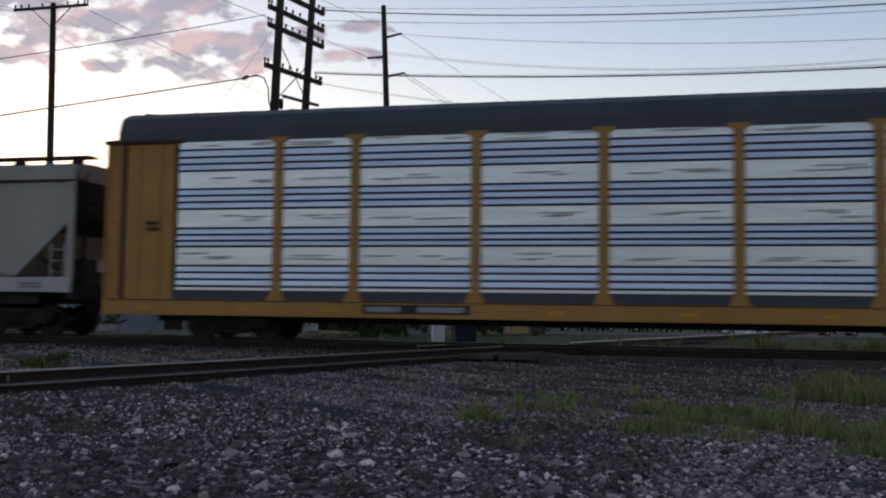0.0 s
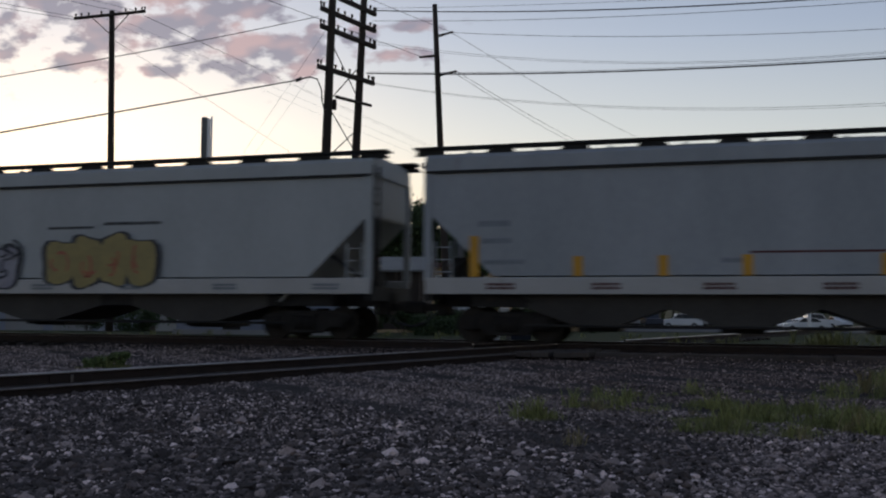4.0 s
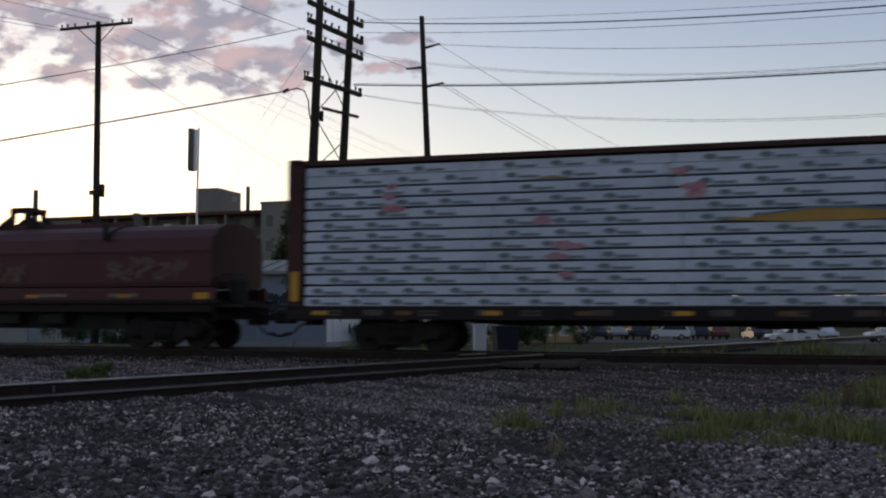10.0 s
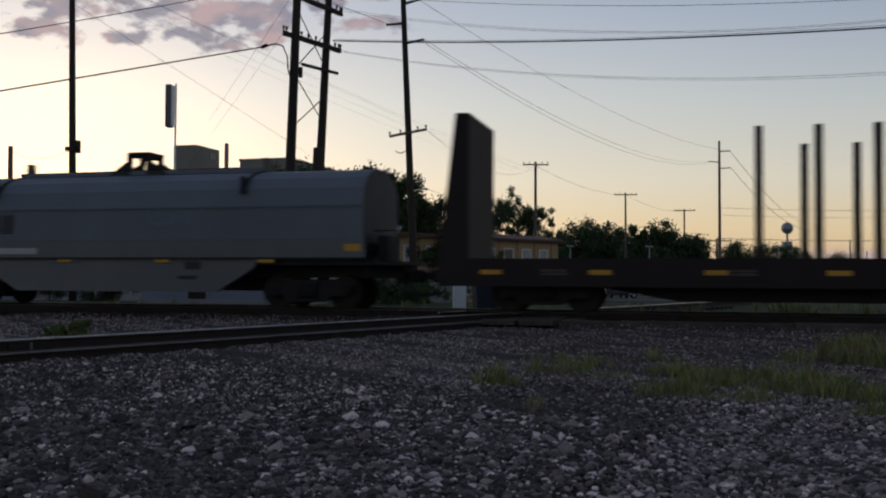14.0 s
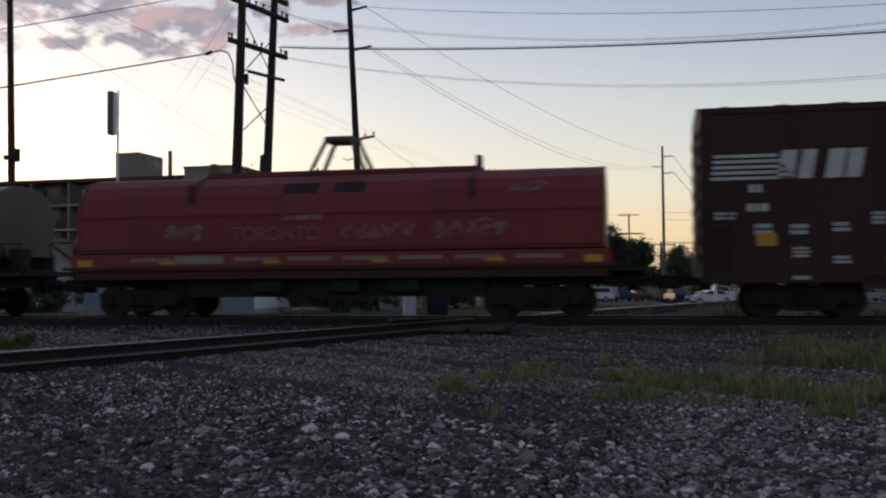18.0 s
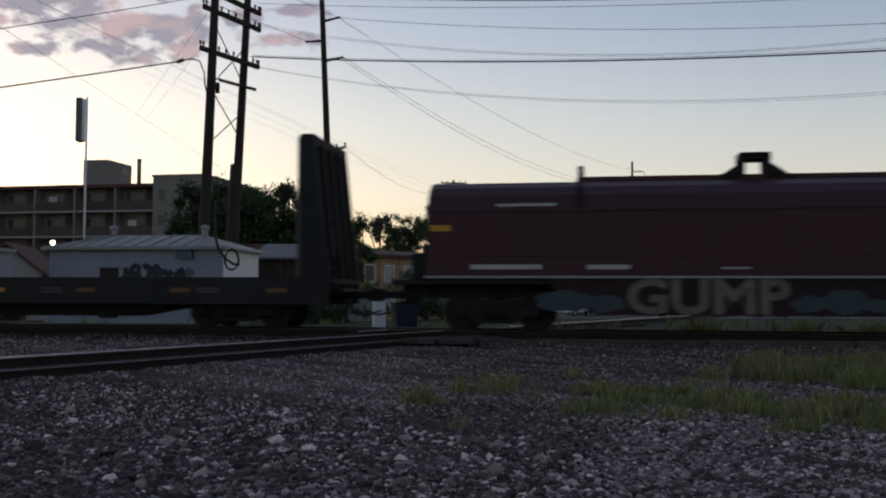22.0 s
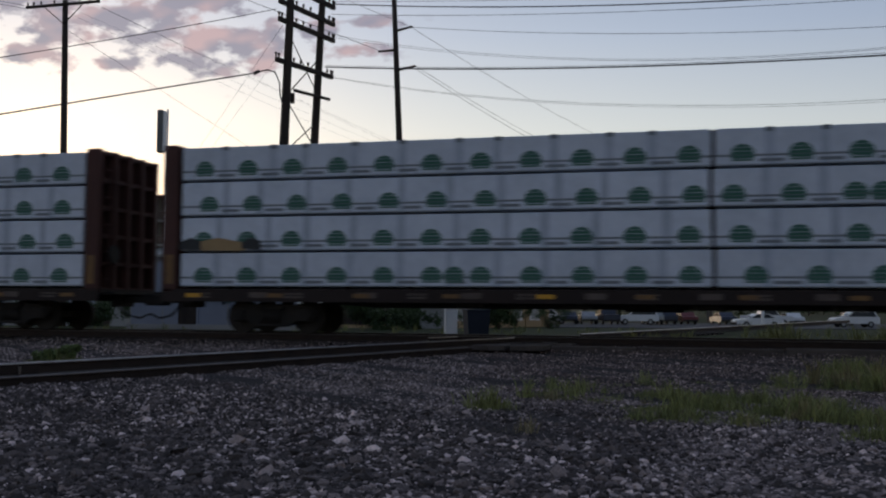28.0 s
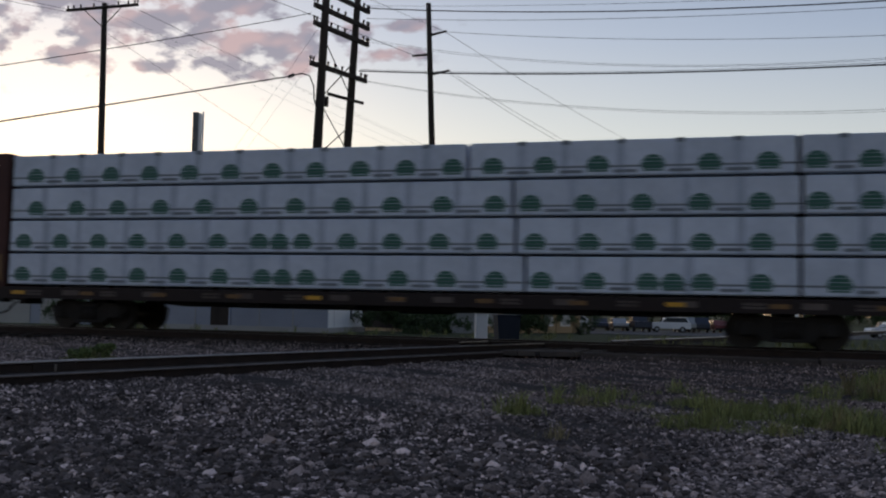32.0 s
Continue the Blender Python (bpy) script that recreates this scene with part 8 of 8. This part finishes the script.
def trees():
    for i, (px, top, d, r) in enumerate(((515, 322, 84, 2.6), (560, 305, 86, 3.0), (610, 298, 88, 3.2), (665, 318, 86, 3.0), (715, 345, 85, 2.5), (740, 375, 84, 1.6))):
        tree((px - 784) * d / 1681, d, 1.5 + (497 - top) * d / 1681, r * 1.25, 100 + i, 400, 0.30, low=0.22, label="dense dark green shade tree behind the shed")
    for i, (px, top, d, r) in enumerate(((815, 362, 128, 3.6), (862, 346, 130, 4.2), (905, 344, 133, 4.2), (938, 372, 131, 3.2), (790, 400, 127, 2.4))):
        tree((px - 784) * d / 1681, d, 1.6 + (498 - top) * d / 1681, r, 200 + i, 150, 0.28, gaps=1.0, low=0.3, label="open-crowned tree with sky showing through")
    for i, (px, top, d, r) in enumerate(((975, 402, 160, 4), (1010, 408, 162, 4), (1045, 394, 165, 4), (1075, 398, 160, 3.4), (1105, 405, 158, 3.2), (1128, 384, 160, 1.6), (1150, 396, 162, 3), (1178, 408, 166, 3.2), (1205, 418, 170, 3), (1232, 420, 170, 3.0),
                                         (1290, 432, 230, 4.5), (1325, 436, 235, 4.5), (1360, 440, 240, 4), (1412, 440, 230, 3.6), (1470, 452, 260, 4.0), (1452, 456, 280, 3), (1590, 468, 320, 6), (1650, 470, 320, 6), (1710, 466, 330, 6), (1530, 474, 330, 5))):
        tree((px - 784) * d / 1681, d, 1.3 + (492 - top) * d / 1681, r * 1.35, 300 + i, 150, 0.42, low=0.2, label="distant dark tree in the tree line")
    for i, (x, y, top, r) in enumerate(((-3.2, 41, 1.2, 1.0), (-2.0, 40, 1.0, 0.9), (-0.9, 42, 1.1, 0.9), (2.0, 45, 2.3, 1.1), (3.0, 46, 2.0, 0.9), (3.9, 75, 3.6, 1.3), (1.0, 74, 2.3, 1.4), (-2.5, 73, 1.9, 1.4), (6.5, 78, 2.4, 1.5), (10.0, 84, 2.0, 1.4), (-14.5, 46, 1.2, 1.2), (-17, 47, 1.1, 1.3), (-19.5, 47, 1.3, 1.3))):
        tree(x, y, top, r, 500 + i, 150, 0.10, low=0.08, label="low green bush in rough grass", name="bush")
    for i, (x, y, top, r) in enumerate(((-7.02, 17.05, 0.34, 0.20), (-6.72, 17.12, 0.40, 0.20), (-6.48, 17.1, 0.46, 0.16))):
        tree(x, y, top, r, 540 + i, 34, 0.055, low=0.05, label="leafy green weed growing between the rails", name="weed", foliage="weedleaf")


# ---- buildings ----
def frame_at(x, y, deg, z=0.0):
    return pose(x, y, z, 0, 0, deg)


def gable(shape, x0, x1, y0, y1, z0, eave, ridge, over=0.25):
    """Roof slab with its ridge along x and hipped ends."""
    t = 0.10
    m = (y0 + y1) / 2
    hip = min((y1 - y0) / 2, 1.6)
    b = [(x0 - over, y0 - over, eave), (x1 + over, y0 - over, eave), (x1 + over, y1 + over, eave), (x0 - over, y1 + over, eave), (x0 + hip, m, ridge), (x1 - hip, m, ridge)]
    vs = b + [(x, y, z - t) for x, y, z in b]
    shape.add(vs, [(0, 1, 5, 4), (2, 3, 4, 5), (1, 2, 5), (3, 0, 4), (7, 6, 10, 11), (9, 8, 11, 10), (8, 7, 11), (6, 9, 10), (0, 6, 7, 1), (1, 7, 8, 2), (2, 8, 9, 3), (3, 9, 6, 0)])
    return shape


def shed():
    b = empty("equipment_shed", "blue-grey metal shed with white end wall, pale roof and graffiti", "shed", frame_at(-5.55, 37.8, -12, 0.0))
    L, W, H, ridge = 7.2, 4.5, 3.02, 3.62
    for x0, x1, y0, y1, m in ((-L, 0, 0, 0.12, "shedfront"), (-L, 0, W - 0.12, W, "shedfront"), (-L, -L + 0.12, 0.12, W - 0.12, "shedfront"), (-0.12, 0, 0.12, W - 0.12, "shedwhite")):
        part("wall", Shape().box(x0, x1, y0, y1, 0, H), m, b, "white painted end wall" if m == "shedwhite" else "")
    for x in (-L + 0.02, -L + 1.45, -L + 2.9, -L + 4.3, -L + 5.75):
        part("wall_seam", Shape().box(x - 0.02, x + 0.02, -0.015, 0, 0, H), "concrete", b)
    roof = part("roof", gable(Shape(), -L, 0, 0, W, 0, H, ridge), "shedroof", b, "pale standing-seam roof")
    for k in range(11):
        x = -L + 0.2 + k * (L - 0.4) / 10
        xr = min(max(x, -L + 1.5), -1.5)
        part("roof_seam", Shape().tube([(x, -0.25, H + 0.03), (xr, W / 2, ridge + 0.03)], 0.026, 4), "shedroof", roof)
    for x in (-L + 1.6, -1.6):
        part("roof_vent", Shape().cyl((x, W / 2, ridge - 0.1), (x, W / 2, ridge + 0.26), 0.13, 10).ball((x, W / 2, ridge + 0.3), 0.2, 10, 0.7), "shedroof", b)
    part("eave_trim", Shape().box(-L - 0.25, 0.25, -0.27, -0.24, H - 0.12, H + 0.01), "shedroof", b)
    # flat dark panel stands for the unlit inside of the doorway
    door = part("door", Shape().box(-L + 2.15, -L + 2.95, -0.03, 0, 0, 2.2), "pole", b, "dark panel standing in for the shade inside an open doorway")
    part("door_frame", Shape().box(-L + 2.07, -L + 2.15, -0.045, 0, 0, 2.28).box(-L + 2.95, -L + 3.03, -0.045, 0, 0, 2.28), "shedfront", door)
    part("vent_hood", Shape().prism([(-1.9, 2.55), (-1.15, 2.55), (-1.25, 2.92), (-1.75, 2.95)], "y", -0.16, 0), "sprayteal", b, "dark smear round a wall vent")
    part("hatch", Shape().box(-0.95, -0.55, -0.03, 0, 1.5, 2.2), "steel", b)
    part("end_door", Shape().box(0, 0.03, 0.8, 1.75, 0.05, 2.0), "shedwhite", b)
    part("lock_plate", Shape().box(0.03, 0.05, 1.6, 1.7, 1.0, 1.3), "dark", b)
    part("lock_plate", Shape().box(0.001, 0.05, 2.8, 2.9, 0.5, 0.9), "dark", b)
    part("graffiti", scrawl(-L + 3.0, -L + 5.6, 1.15, 2.25, -0.03, 6, 61, 0.24), "sprayblack", b, "dark spray-painted lettering on the wall")
    part("graffiti", scrawl(-L + 3.2, -L + 5.5, 1.1, 1.9, -0.045, 5, 63, 0.14), "sprayteal", b, "teal strokes over the lettering")
    part("graffiti", scrawl(-1.75, -1.15, 1.7, 2.2, -0.03, 2, 62, 0.16), "sprayteal", b, "small teal tag")
    part("foundation", Shape().box(-L - 0.1, 0.1, -0.1, W + 0.1, -0.3, 0.18), "concrete", b)
    # service cable that comes down from the poles and coils on the end wall
    drop = [(-0.14, -0.5, 4.7), (-0.15, -0.5, 4.2), (-0.12, -0.5, 3.4), (0.0, -0.45, 2.9), (0.25, -0.4, 2.55), (0.55, -0.3, 2.32), (0.72, -0.1, 2.3)]
    part("service_cable", Shape().tube(drop, 0.05, 6), "wire", b, "thick black service cable")
    coil = [(0.42 + 0.24 * math.cos(a), -0.12 + 0.1 * math.cos(a), 2.50 + 0.40 * math.sin(a)) for a in (k * 0.45 - 1.9 for k in range(15))]
    part("cable_coil", Shape().tube(coil, 0.045, 6), "wire", b, "coiled spare cable")


def apartment():
    b = empty("apartment_building", "beige five-storey apartment block with brown balconies and roof hut", "building", frame_at(-23.9, 110, -16.6, -1.2))
    part("wall", Shape().box(0, 6.4, 0, 14, 0, 15.7), "aptwall", b, "plain beige end block")
    part("parapet", Shape().box(-0.1, 6.5, -0.1, 14.1, 15.7, 15.95), "aptwall", b)
    part("wall", Shape().box(-31, 0, 2.4, 14, 0, 14.7), "aptwall", b)
    part("wall", Shape().box(-31, -26, 1.0, 2.4, 0, 14.7), "aptwall", b)
    part("roof_edge", Shape().box(-31.2, 0, 0.7, 14, 14.7, 15.1), "rooftile", b, "dark red roof edge")
    hut = part("roof_hut", Shape().box(-11.05, -7.9, 3.5, 9.0, 14.9, 18.4), "aptwall", b)
    part("vent_window", Shape().box(-7.9, -7.86, 6.6, 8.0, 17.0, 17.8), "glass", hut)
    part("chimney", Shape().cyl((-4.6, 5.0, 14.9), (-4.6, 5.0, 18.6), 0.25, 10), "aptwall", b)
    fl = 2.92
    for i in range(5):
        z = 0.4 + i * fl
        part("window", Shape().box(0.7, 1.5, -0.04, 0, z + 0.9, z + 2.2), "glass", b, "small dark window")
        part("window_sill", Shape().box(0.6, 1.6, -0.12, 0, z + 0.8, z + 0.9), "concrete", b)
        for k in range(5):
            x0, x1 = -26 + k * 5.2, -26 + (k + 1) * 5.2
            bal = part("balcony", Shape().box(x0, x1, 0.7, 2.4, z - 0.22, z), "concrete", b, "pale concrete balcony slab")
            part("railing", Shape().box(x0 + 0.2, x1 - 0.2, 0.74, 0.82, z + 0.1, z + 1.05), "aptdark", bal, "brown balcony panel")
            part("divider", Shape().box(x0 - 0.12, x0 + 0.12, 0.75, 2.4, z, z + fl - 0.2), "aptwall", bal)
            part("window", Shape().box(x0 + 0.7, x0 + 2.9, 2.33, 2.4, z + 0.05, z + 2.1), "glass", bal)
            part("back_wall", Shape().box(x0 + 3.1, x1 - 0.3, 2.32, 2.4, z, z + fl - 0.25), "aptdark", bal)
            if (i * 3 + k * 7) % 11 == 4:
                part("curtain", Shape().box(x0 + 0.8, x0 + 1.9, 2.28, 2.33, z + 0.3, z + 1.9), "shedwhite", bal, "pale drawn curtain")


def tan_building():
    b = empty("motel_building", "long tan two-storey building with dark red roof and small windows", "building", frame_at(-6.9, 77.5, 42.6, -1.1))
    L = 24.6
    part("wall", Shape().box(0, L, 0, 7, 0, 5.65), "tanwall", b)
    part("roof", Shape().prism([(-0.5, 5.65), (-0.5, 5.9), (3.5, 6.5), (7.5, 5.9), (7.5, 5.65)], "x", -0.4, L + 0.4), "rooftile", b)
    part("floor_band", Shape().box(0, L, -0.03, 0, 2.75, 2.95), "tanwall", b)
    for k in range(9):
        x = 2.2 + k * 2.45
        for z in (0.8, 3.55):
            w = part("window", Shape().box(x, x + 1.1, -0.04, 0, z, z + 1.35), "curtain" if (k + int(z)) % 3 else "glass", b, "window with pale curtains" if (k + int(z)) % 3 else "dark window")
            part("window_frame", Shape().box(x - 0.08, x, -0.07, 0, z - 0.08, z + 1.43).box(x + 1.1, x + 1.18, -0.07, 0, z - 0.08, z + 1.43).box(x, x + 1.1, -0.07, 0, z + 1.35, z + 1.43), "shedwhite", w)
            part("sill", Shape().box(x - 0.1, x + 1.2, -0.12, 0, z - 0.14, z - 0.06), "shedwhite", w)
        part("downpipe", Shape().box(x + 1.7, x + 1.78, -0.1, 0, 0, 5.65), "tanwall", b)


def small_buildings():
    c = empty("garage", "dark-fronted garage with a grey sloping metal roof", "garage", frame_at(-6.3, 55, -4, -0.15))
    part("roof", Shape().prism([(-0.3, 3.32), (5.0, 4.35), (5.0, 4.47), (-0.3, 3.44)], "x", -0.15, 3.25), "garageroof", c, "grey sloping metal roof")
    part("wall", Shape().box(0, 3.1, 4.6, 4.8, 0, 4.2), "aptdark", c)
    part("wall", Shape().box(2.95, 3.1, 0.1, 4.6, 0, 3.4), "aptdark", c)
    part("wall", Shape().box(0, 0.15, 0.1, 4.6, 0, 3.4), "aptdark", c)
    part("front_wall", Shape().box(0.15, 2.95, 0.1, 0.2, 0, 3.38), "pole", c, "dark timber front")
    for x in (0.15, 1.5, 2.87):
        part("post", Shape().box(x, x + 0.1, 0.03, 0.1, 0, 3.38), "aptdark", c)
    h = empty("house", "small pale house with a dark gabled roof", "house", frame_at(-29.5, 74, 6, -0.9))
    part("wall", Shape().prism([(0, 0), (5.2, 0), (5.2, 3.6), (2.6, 5.6), (0, 3.6)], "y", 0, 9), "concrete", h)
    part("roof", Shape().prism([(-0.4, 3.35), (2.6, 5.75), (5.6, 3.35), (5.6, 3.55), (2.6, 5.98), (-0.4, 3.55)], "y", -0.4, 9.3), "rooftile", h)
    part("window", Shape().box(1.0, 2.0, -0.05, 0, 1.3, 2.6), "glass", h)
    part("door", Shape().box(3.2, 4.1, -0.05, 0, 0, 2.1), "aptdark", h)
    w = empty("storage_building", "low blue-grey metal storage building with flat roof", "building", frame_at(-30.0, 53, -3, -0.3))
    part("wall", Shape().box(0, 8.8, 0, 6, 0, 3.9), "shedfront", w)
    part("roof", Shape().box(-0.2, 9.0, -0.2, 6.2, 3.9, 4.1), "shedroof", w)
    for k in range(3):
        part("roller_door", Shape().box(0.6 + k * 2.8, 2.8 + k * 2.8, -0.05, 0, 0, 2.6), "concrete", w)
    s = empty("sign", "tall grey box sign seen edge-on on a thin white pole", "sign", frame_at(-17.5, 60, 0, 0))
    part("sign_box", Shape().box(-0.25, 0.12, -0.3, 0.3, 10.55, 13.25, 0.04), "coilside", s)
    part("sign_edge", Shape().box(0.12, 0.20, -0.26, 0.26, 10.6, 13.2), "shedwhite", s)
    part("pole", Shape().cyl((0.24, 0.36, -0.6), (0.24, 0.36, 13.4), 0.06, 10), "shedwhite", s)
    l = empty("street_lamp", "lit street lamp on a short grey post", "street lamp")
    part("post", Shape().cyl((-25.3, 80, -1.1), (-25.3, 80, 5.2), 0.07, 8), "steel", l)
    part("lamp_head", Shape().ball((-25.3, 79.9, 5.35), 0.2, 10), "lit", l, "glowing lamp head")
    t = empty("water_tower", "distant pale spherical water tower on a stem", "water tower")
    part("tank", Shape().ball((216, 600, 33.5), 3.7, 18), "steel", t)
    part("stem", Shape().cyl((216, 600, -1.2), (216, 600, 31), 1.0, 12, 0.6), "steel", t)
    part("collar", Shape().cyl((216, 600, 20), (216, 600, 25), 3.2, 12), "steel", t)
    u = empty("utility_cabinet", "small white utility cabinet beside the tracks", "cabinet", frame_at(0.5, 33, 10, -0.02))
    part("body", Shape().box(-0.2, 0.2, -0.18, 0.18, 0.0, 0.92, 0.015), "shedwhite", u)
    part("cap", Shape().box(-0.24, 0.24, -0.22, 0.22, 0.92, 0.97, 0.01), "shedwhite", u)
    part("door", Shape().box(-0.16, 0.16, -0.195, -0.18, 0.06, 0.86), "shedwhite", u)
    d = empty("waste_bin", "dark blue steel waste bin on grass", "waste bin", frame_at(1.45, 34.5, 8, -0.02))
    part("body", Shape().prism([(-0.36, 0.0), (0.36, 0.0), (0.42, 0.85), (-0.42, 0.85)], "y", -0.5, 0.5), "bluebin", d)
    part("lid", Shape().box(-0.45, 0.45, -0.53, 0.53, 0.85, 0.91, 0.02), "bluebin", d)
    k = empty("garden_shed", "low shed with pale roof behind bushes", "shed", frame_at(-0.6, 47, 0, -0.15))
    part("wall", Shape().box(-1.3, 1.0, 0, 2.0, 0, 1.15), "concrete", k)
    part("roof", Shape().box(-1.45, 1.15, -0.15, 2.15, 1.15, 1.30), "shedwhite", k)
    q = part("marker_post", Shape().box(-0.09, 0.09, -0.09, 0.09, 0, 2.0, 0.02), "shedwhite", at=frame_at(21.3, 62, 5, -0.4))
    tagged(q, "pale square marker post in grass", "post")


# ---- parked vehicles ----
def vehicle(x, y, deg, paint, kind, label):
    c = empty("parked_car", label, "car", frame_at(x, y, deg, ground_height(x, y) + 0.05), "parked cars")
    L, W = (4.7, 1.8) if kind != "pickup" else (5.4, 1.9)
    h = L / 2
    if kind == "sedan":
        low = [(-h, 0.35), (h, 0.35), (h, 0.68), (h - 0.25, 0.84), (0.95, 0.92), (-1.5, 0.95), (-h + 0.1, 0.92), (-h, 0.70)]
        cab = [(0.98, 0.92), (0.35, 1.40), (-0.95, 1.42), (-1.65, 0.95)]
    elif kind == "suv":
        low = [(-h, 0.40), (h, 0.40), (h, 0.85), (h - 0.2, 1.0), (1.0, 1.08), (-h + 0.05, 1.08), (-h, 0.9)]
        cab = [(1.05, 1.08), (0.45, 1.66), (-1.9, 1.70), (-2.25, 1.08)]
    else:
        low = [(-h, 0.5), (h, 0.5), (h, 0.95), (h - 0.2, 1.08), (1.1, 1.12), (-h, 1.12)]
        cab = [(1.15, 1.12), (0.65, 1.76), (-0.7, 1.78), (-0.85, 1.12)]
    part("body", Shape().prism(low, "y", -W / 2, W / 2), paint, c)
    part("cabin", Shape().prism(cab, "y", -W / 2 + 0.12, W / 2 - 0.12), paint, c)
    cx = sum(p for p, _ in cab) / 4
    cz = cab[0][1]
    win = [(cx + (p - cx) * 0.88, cz + 0.05 + (q - cz) * 0.80) for p, q in cab]
    part("side_window", Shape().prism(win, "y", -W / 2 + 0.10, W / 2 - 0.10), "glass", c, "dark tinted windows")
    part("windscreen", Shape().prism([(cab[0][0] + 0.01, cz + 0.06), (cab[1][0] + 0.03, cab[1][1] - 0.06), (cab[1][0] - 0.06, cab[1][1] - 0.06), (cab[0][0] - 0.1, cz + 0.06)], "y", -W / 2 + 0.2, W / 2 - 0.2), "glass", c)
    for sx in (-0.3, 0.3):
        for sy in (-1, 1):
            wh = part("wheel", Shape().cyl((sx * L, sy * (W / 2 - 0.2), 0.33), (sx * L, sy * (W / 2 + 0.01), 0.33), 0.33, 16), "black", c)
            part("rim", Shape().cyl((sx * L, sy * (W / 2 + 0.005), 0.33), (sx * L, sy * (W / 2 + 0.02), 0.33), 0.19, 12), "steel", wh)
    part("bumper", Shape().box(h - 0.05, h + 0.06, -W / 2 + 0.05, W / 2 - 0.05, 0.36, 0.56, 0.02), "black", c)
    part("bumper", Shape().box(-h - 0.06, -h + 0.05, -W / 2 + 0.05, W / 2 - 0.05, 0.36, 0.56, 0.02), "black", c)
    for sy in (-1, 1):
        part("headlight", Shape().box(h - 0.02, h + 0.02, *sorted((sy * 0.5, sy * 0.8)), 0.62, 0.76), "steel", c)


def parking():
    lot = Shape().box(2, 130, 93, 118, -1.3, -1.10)
    tagged(part("parking_lot", lot, "asphalt"), "dark asphalt parking lot beyond the tracks", "parking lot", kind="structure")
    for x, y, deg, paint, kind, label in (
            (32.1, 95, 182, "carwhite", "sedan", "white parked sedan on the asphalt lot"), (22.8, 108, 176, "carwhite", "suv", "white parked sport utility car on the lot"),
            (12.7, 108, 5, "carwhite", "suv", "white parked sport utility car on the lot"), (44.0, 100, 178, "carwhite", "suv", "white parked sport utility car on the lot"),
            (6.6, 96, 160, "cardark", "sedan", "dark blue parked sedan on the lot"), (9.2, 104, 20, "carsilver", "sedan", "silver parked sedan on the lot"),
            (17.4, 110, 90, "carsilver", "sedan", "silver parked sedan on the lot"), (26.6, 111, 95, "cardark", "suv", "dark parked sport utility car on the lot"),
            (37.6, 108, 5, "carwhite", "pickup", "white parked pickup truck on the lot"), (52.0, 102, 0, "carsilver", "sedan", "silver parked sedan on the lot"),
            (29.0, 111, 92, "carred", "sedan", "dark red parked sedan on the lot"), (60.0, 104, 180, "carwhite", "sedan", "white parked sedan on the lot"),
            (3.2, 108, 80, "cardark", "suv", "dark parked sport utility car on the lot"), (8.2, 110, 95, "carred", "suv", "dark red parked sport utility car on the lot"), (15.2, 109, 85, "cardark", "sedan", "dark blue parked sedan on the lot"),
            (19.6, 109, 92, "cardark", "pickup", "dark parked pickup truck on the lot"), (25.0, 110, 88, "carsilver", "suv", "silver parked sport utility car on the lot"), (33.5, 111, 90, "cardark", "sedan", "dark blue parked sedan on the lot"),
            (48.0, 110, 92, "cardark", "suv", "dark parked sport utility car on the lot"), (41.0, 110, 88, "carwhite", "sedan", "white parked sedan on the lot")):
        vehicle(x, y, deg, paint, kind, label)
    for x in (15.0, 24.5, 40.0):
        p = empty("light_post", "thin pale lot light post with flat head", "light post")
        part("post", Shape().cyl((x, 114, -1.2), (x, 114, 5.0), 0.07, 8), "steel", p)
        part("head", Shape().box(x - 0.4, x + 0.4, 113.8, 114.2, 4.9, 5.05), "steel", p)


shed()
apartment()
tan_building()
small_buildings()
parking()
trees()
ballast()
grass()

motions()
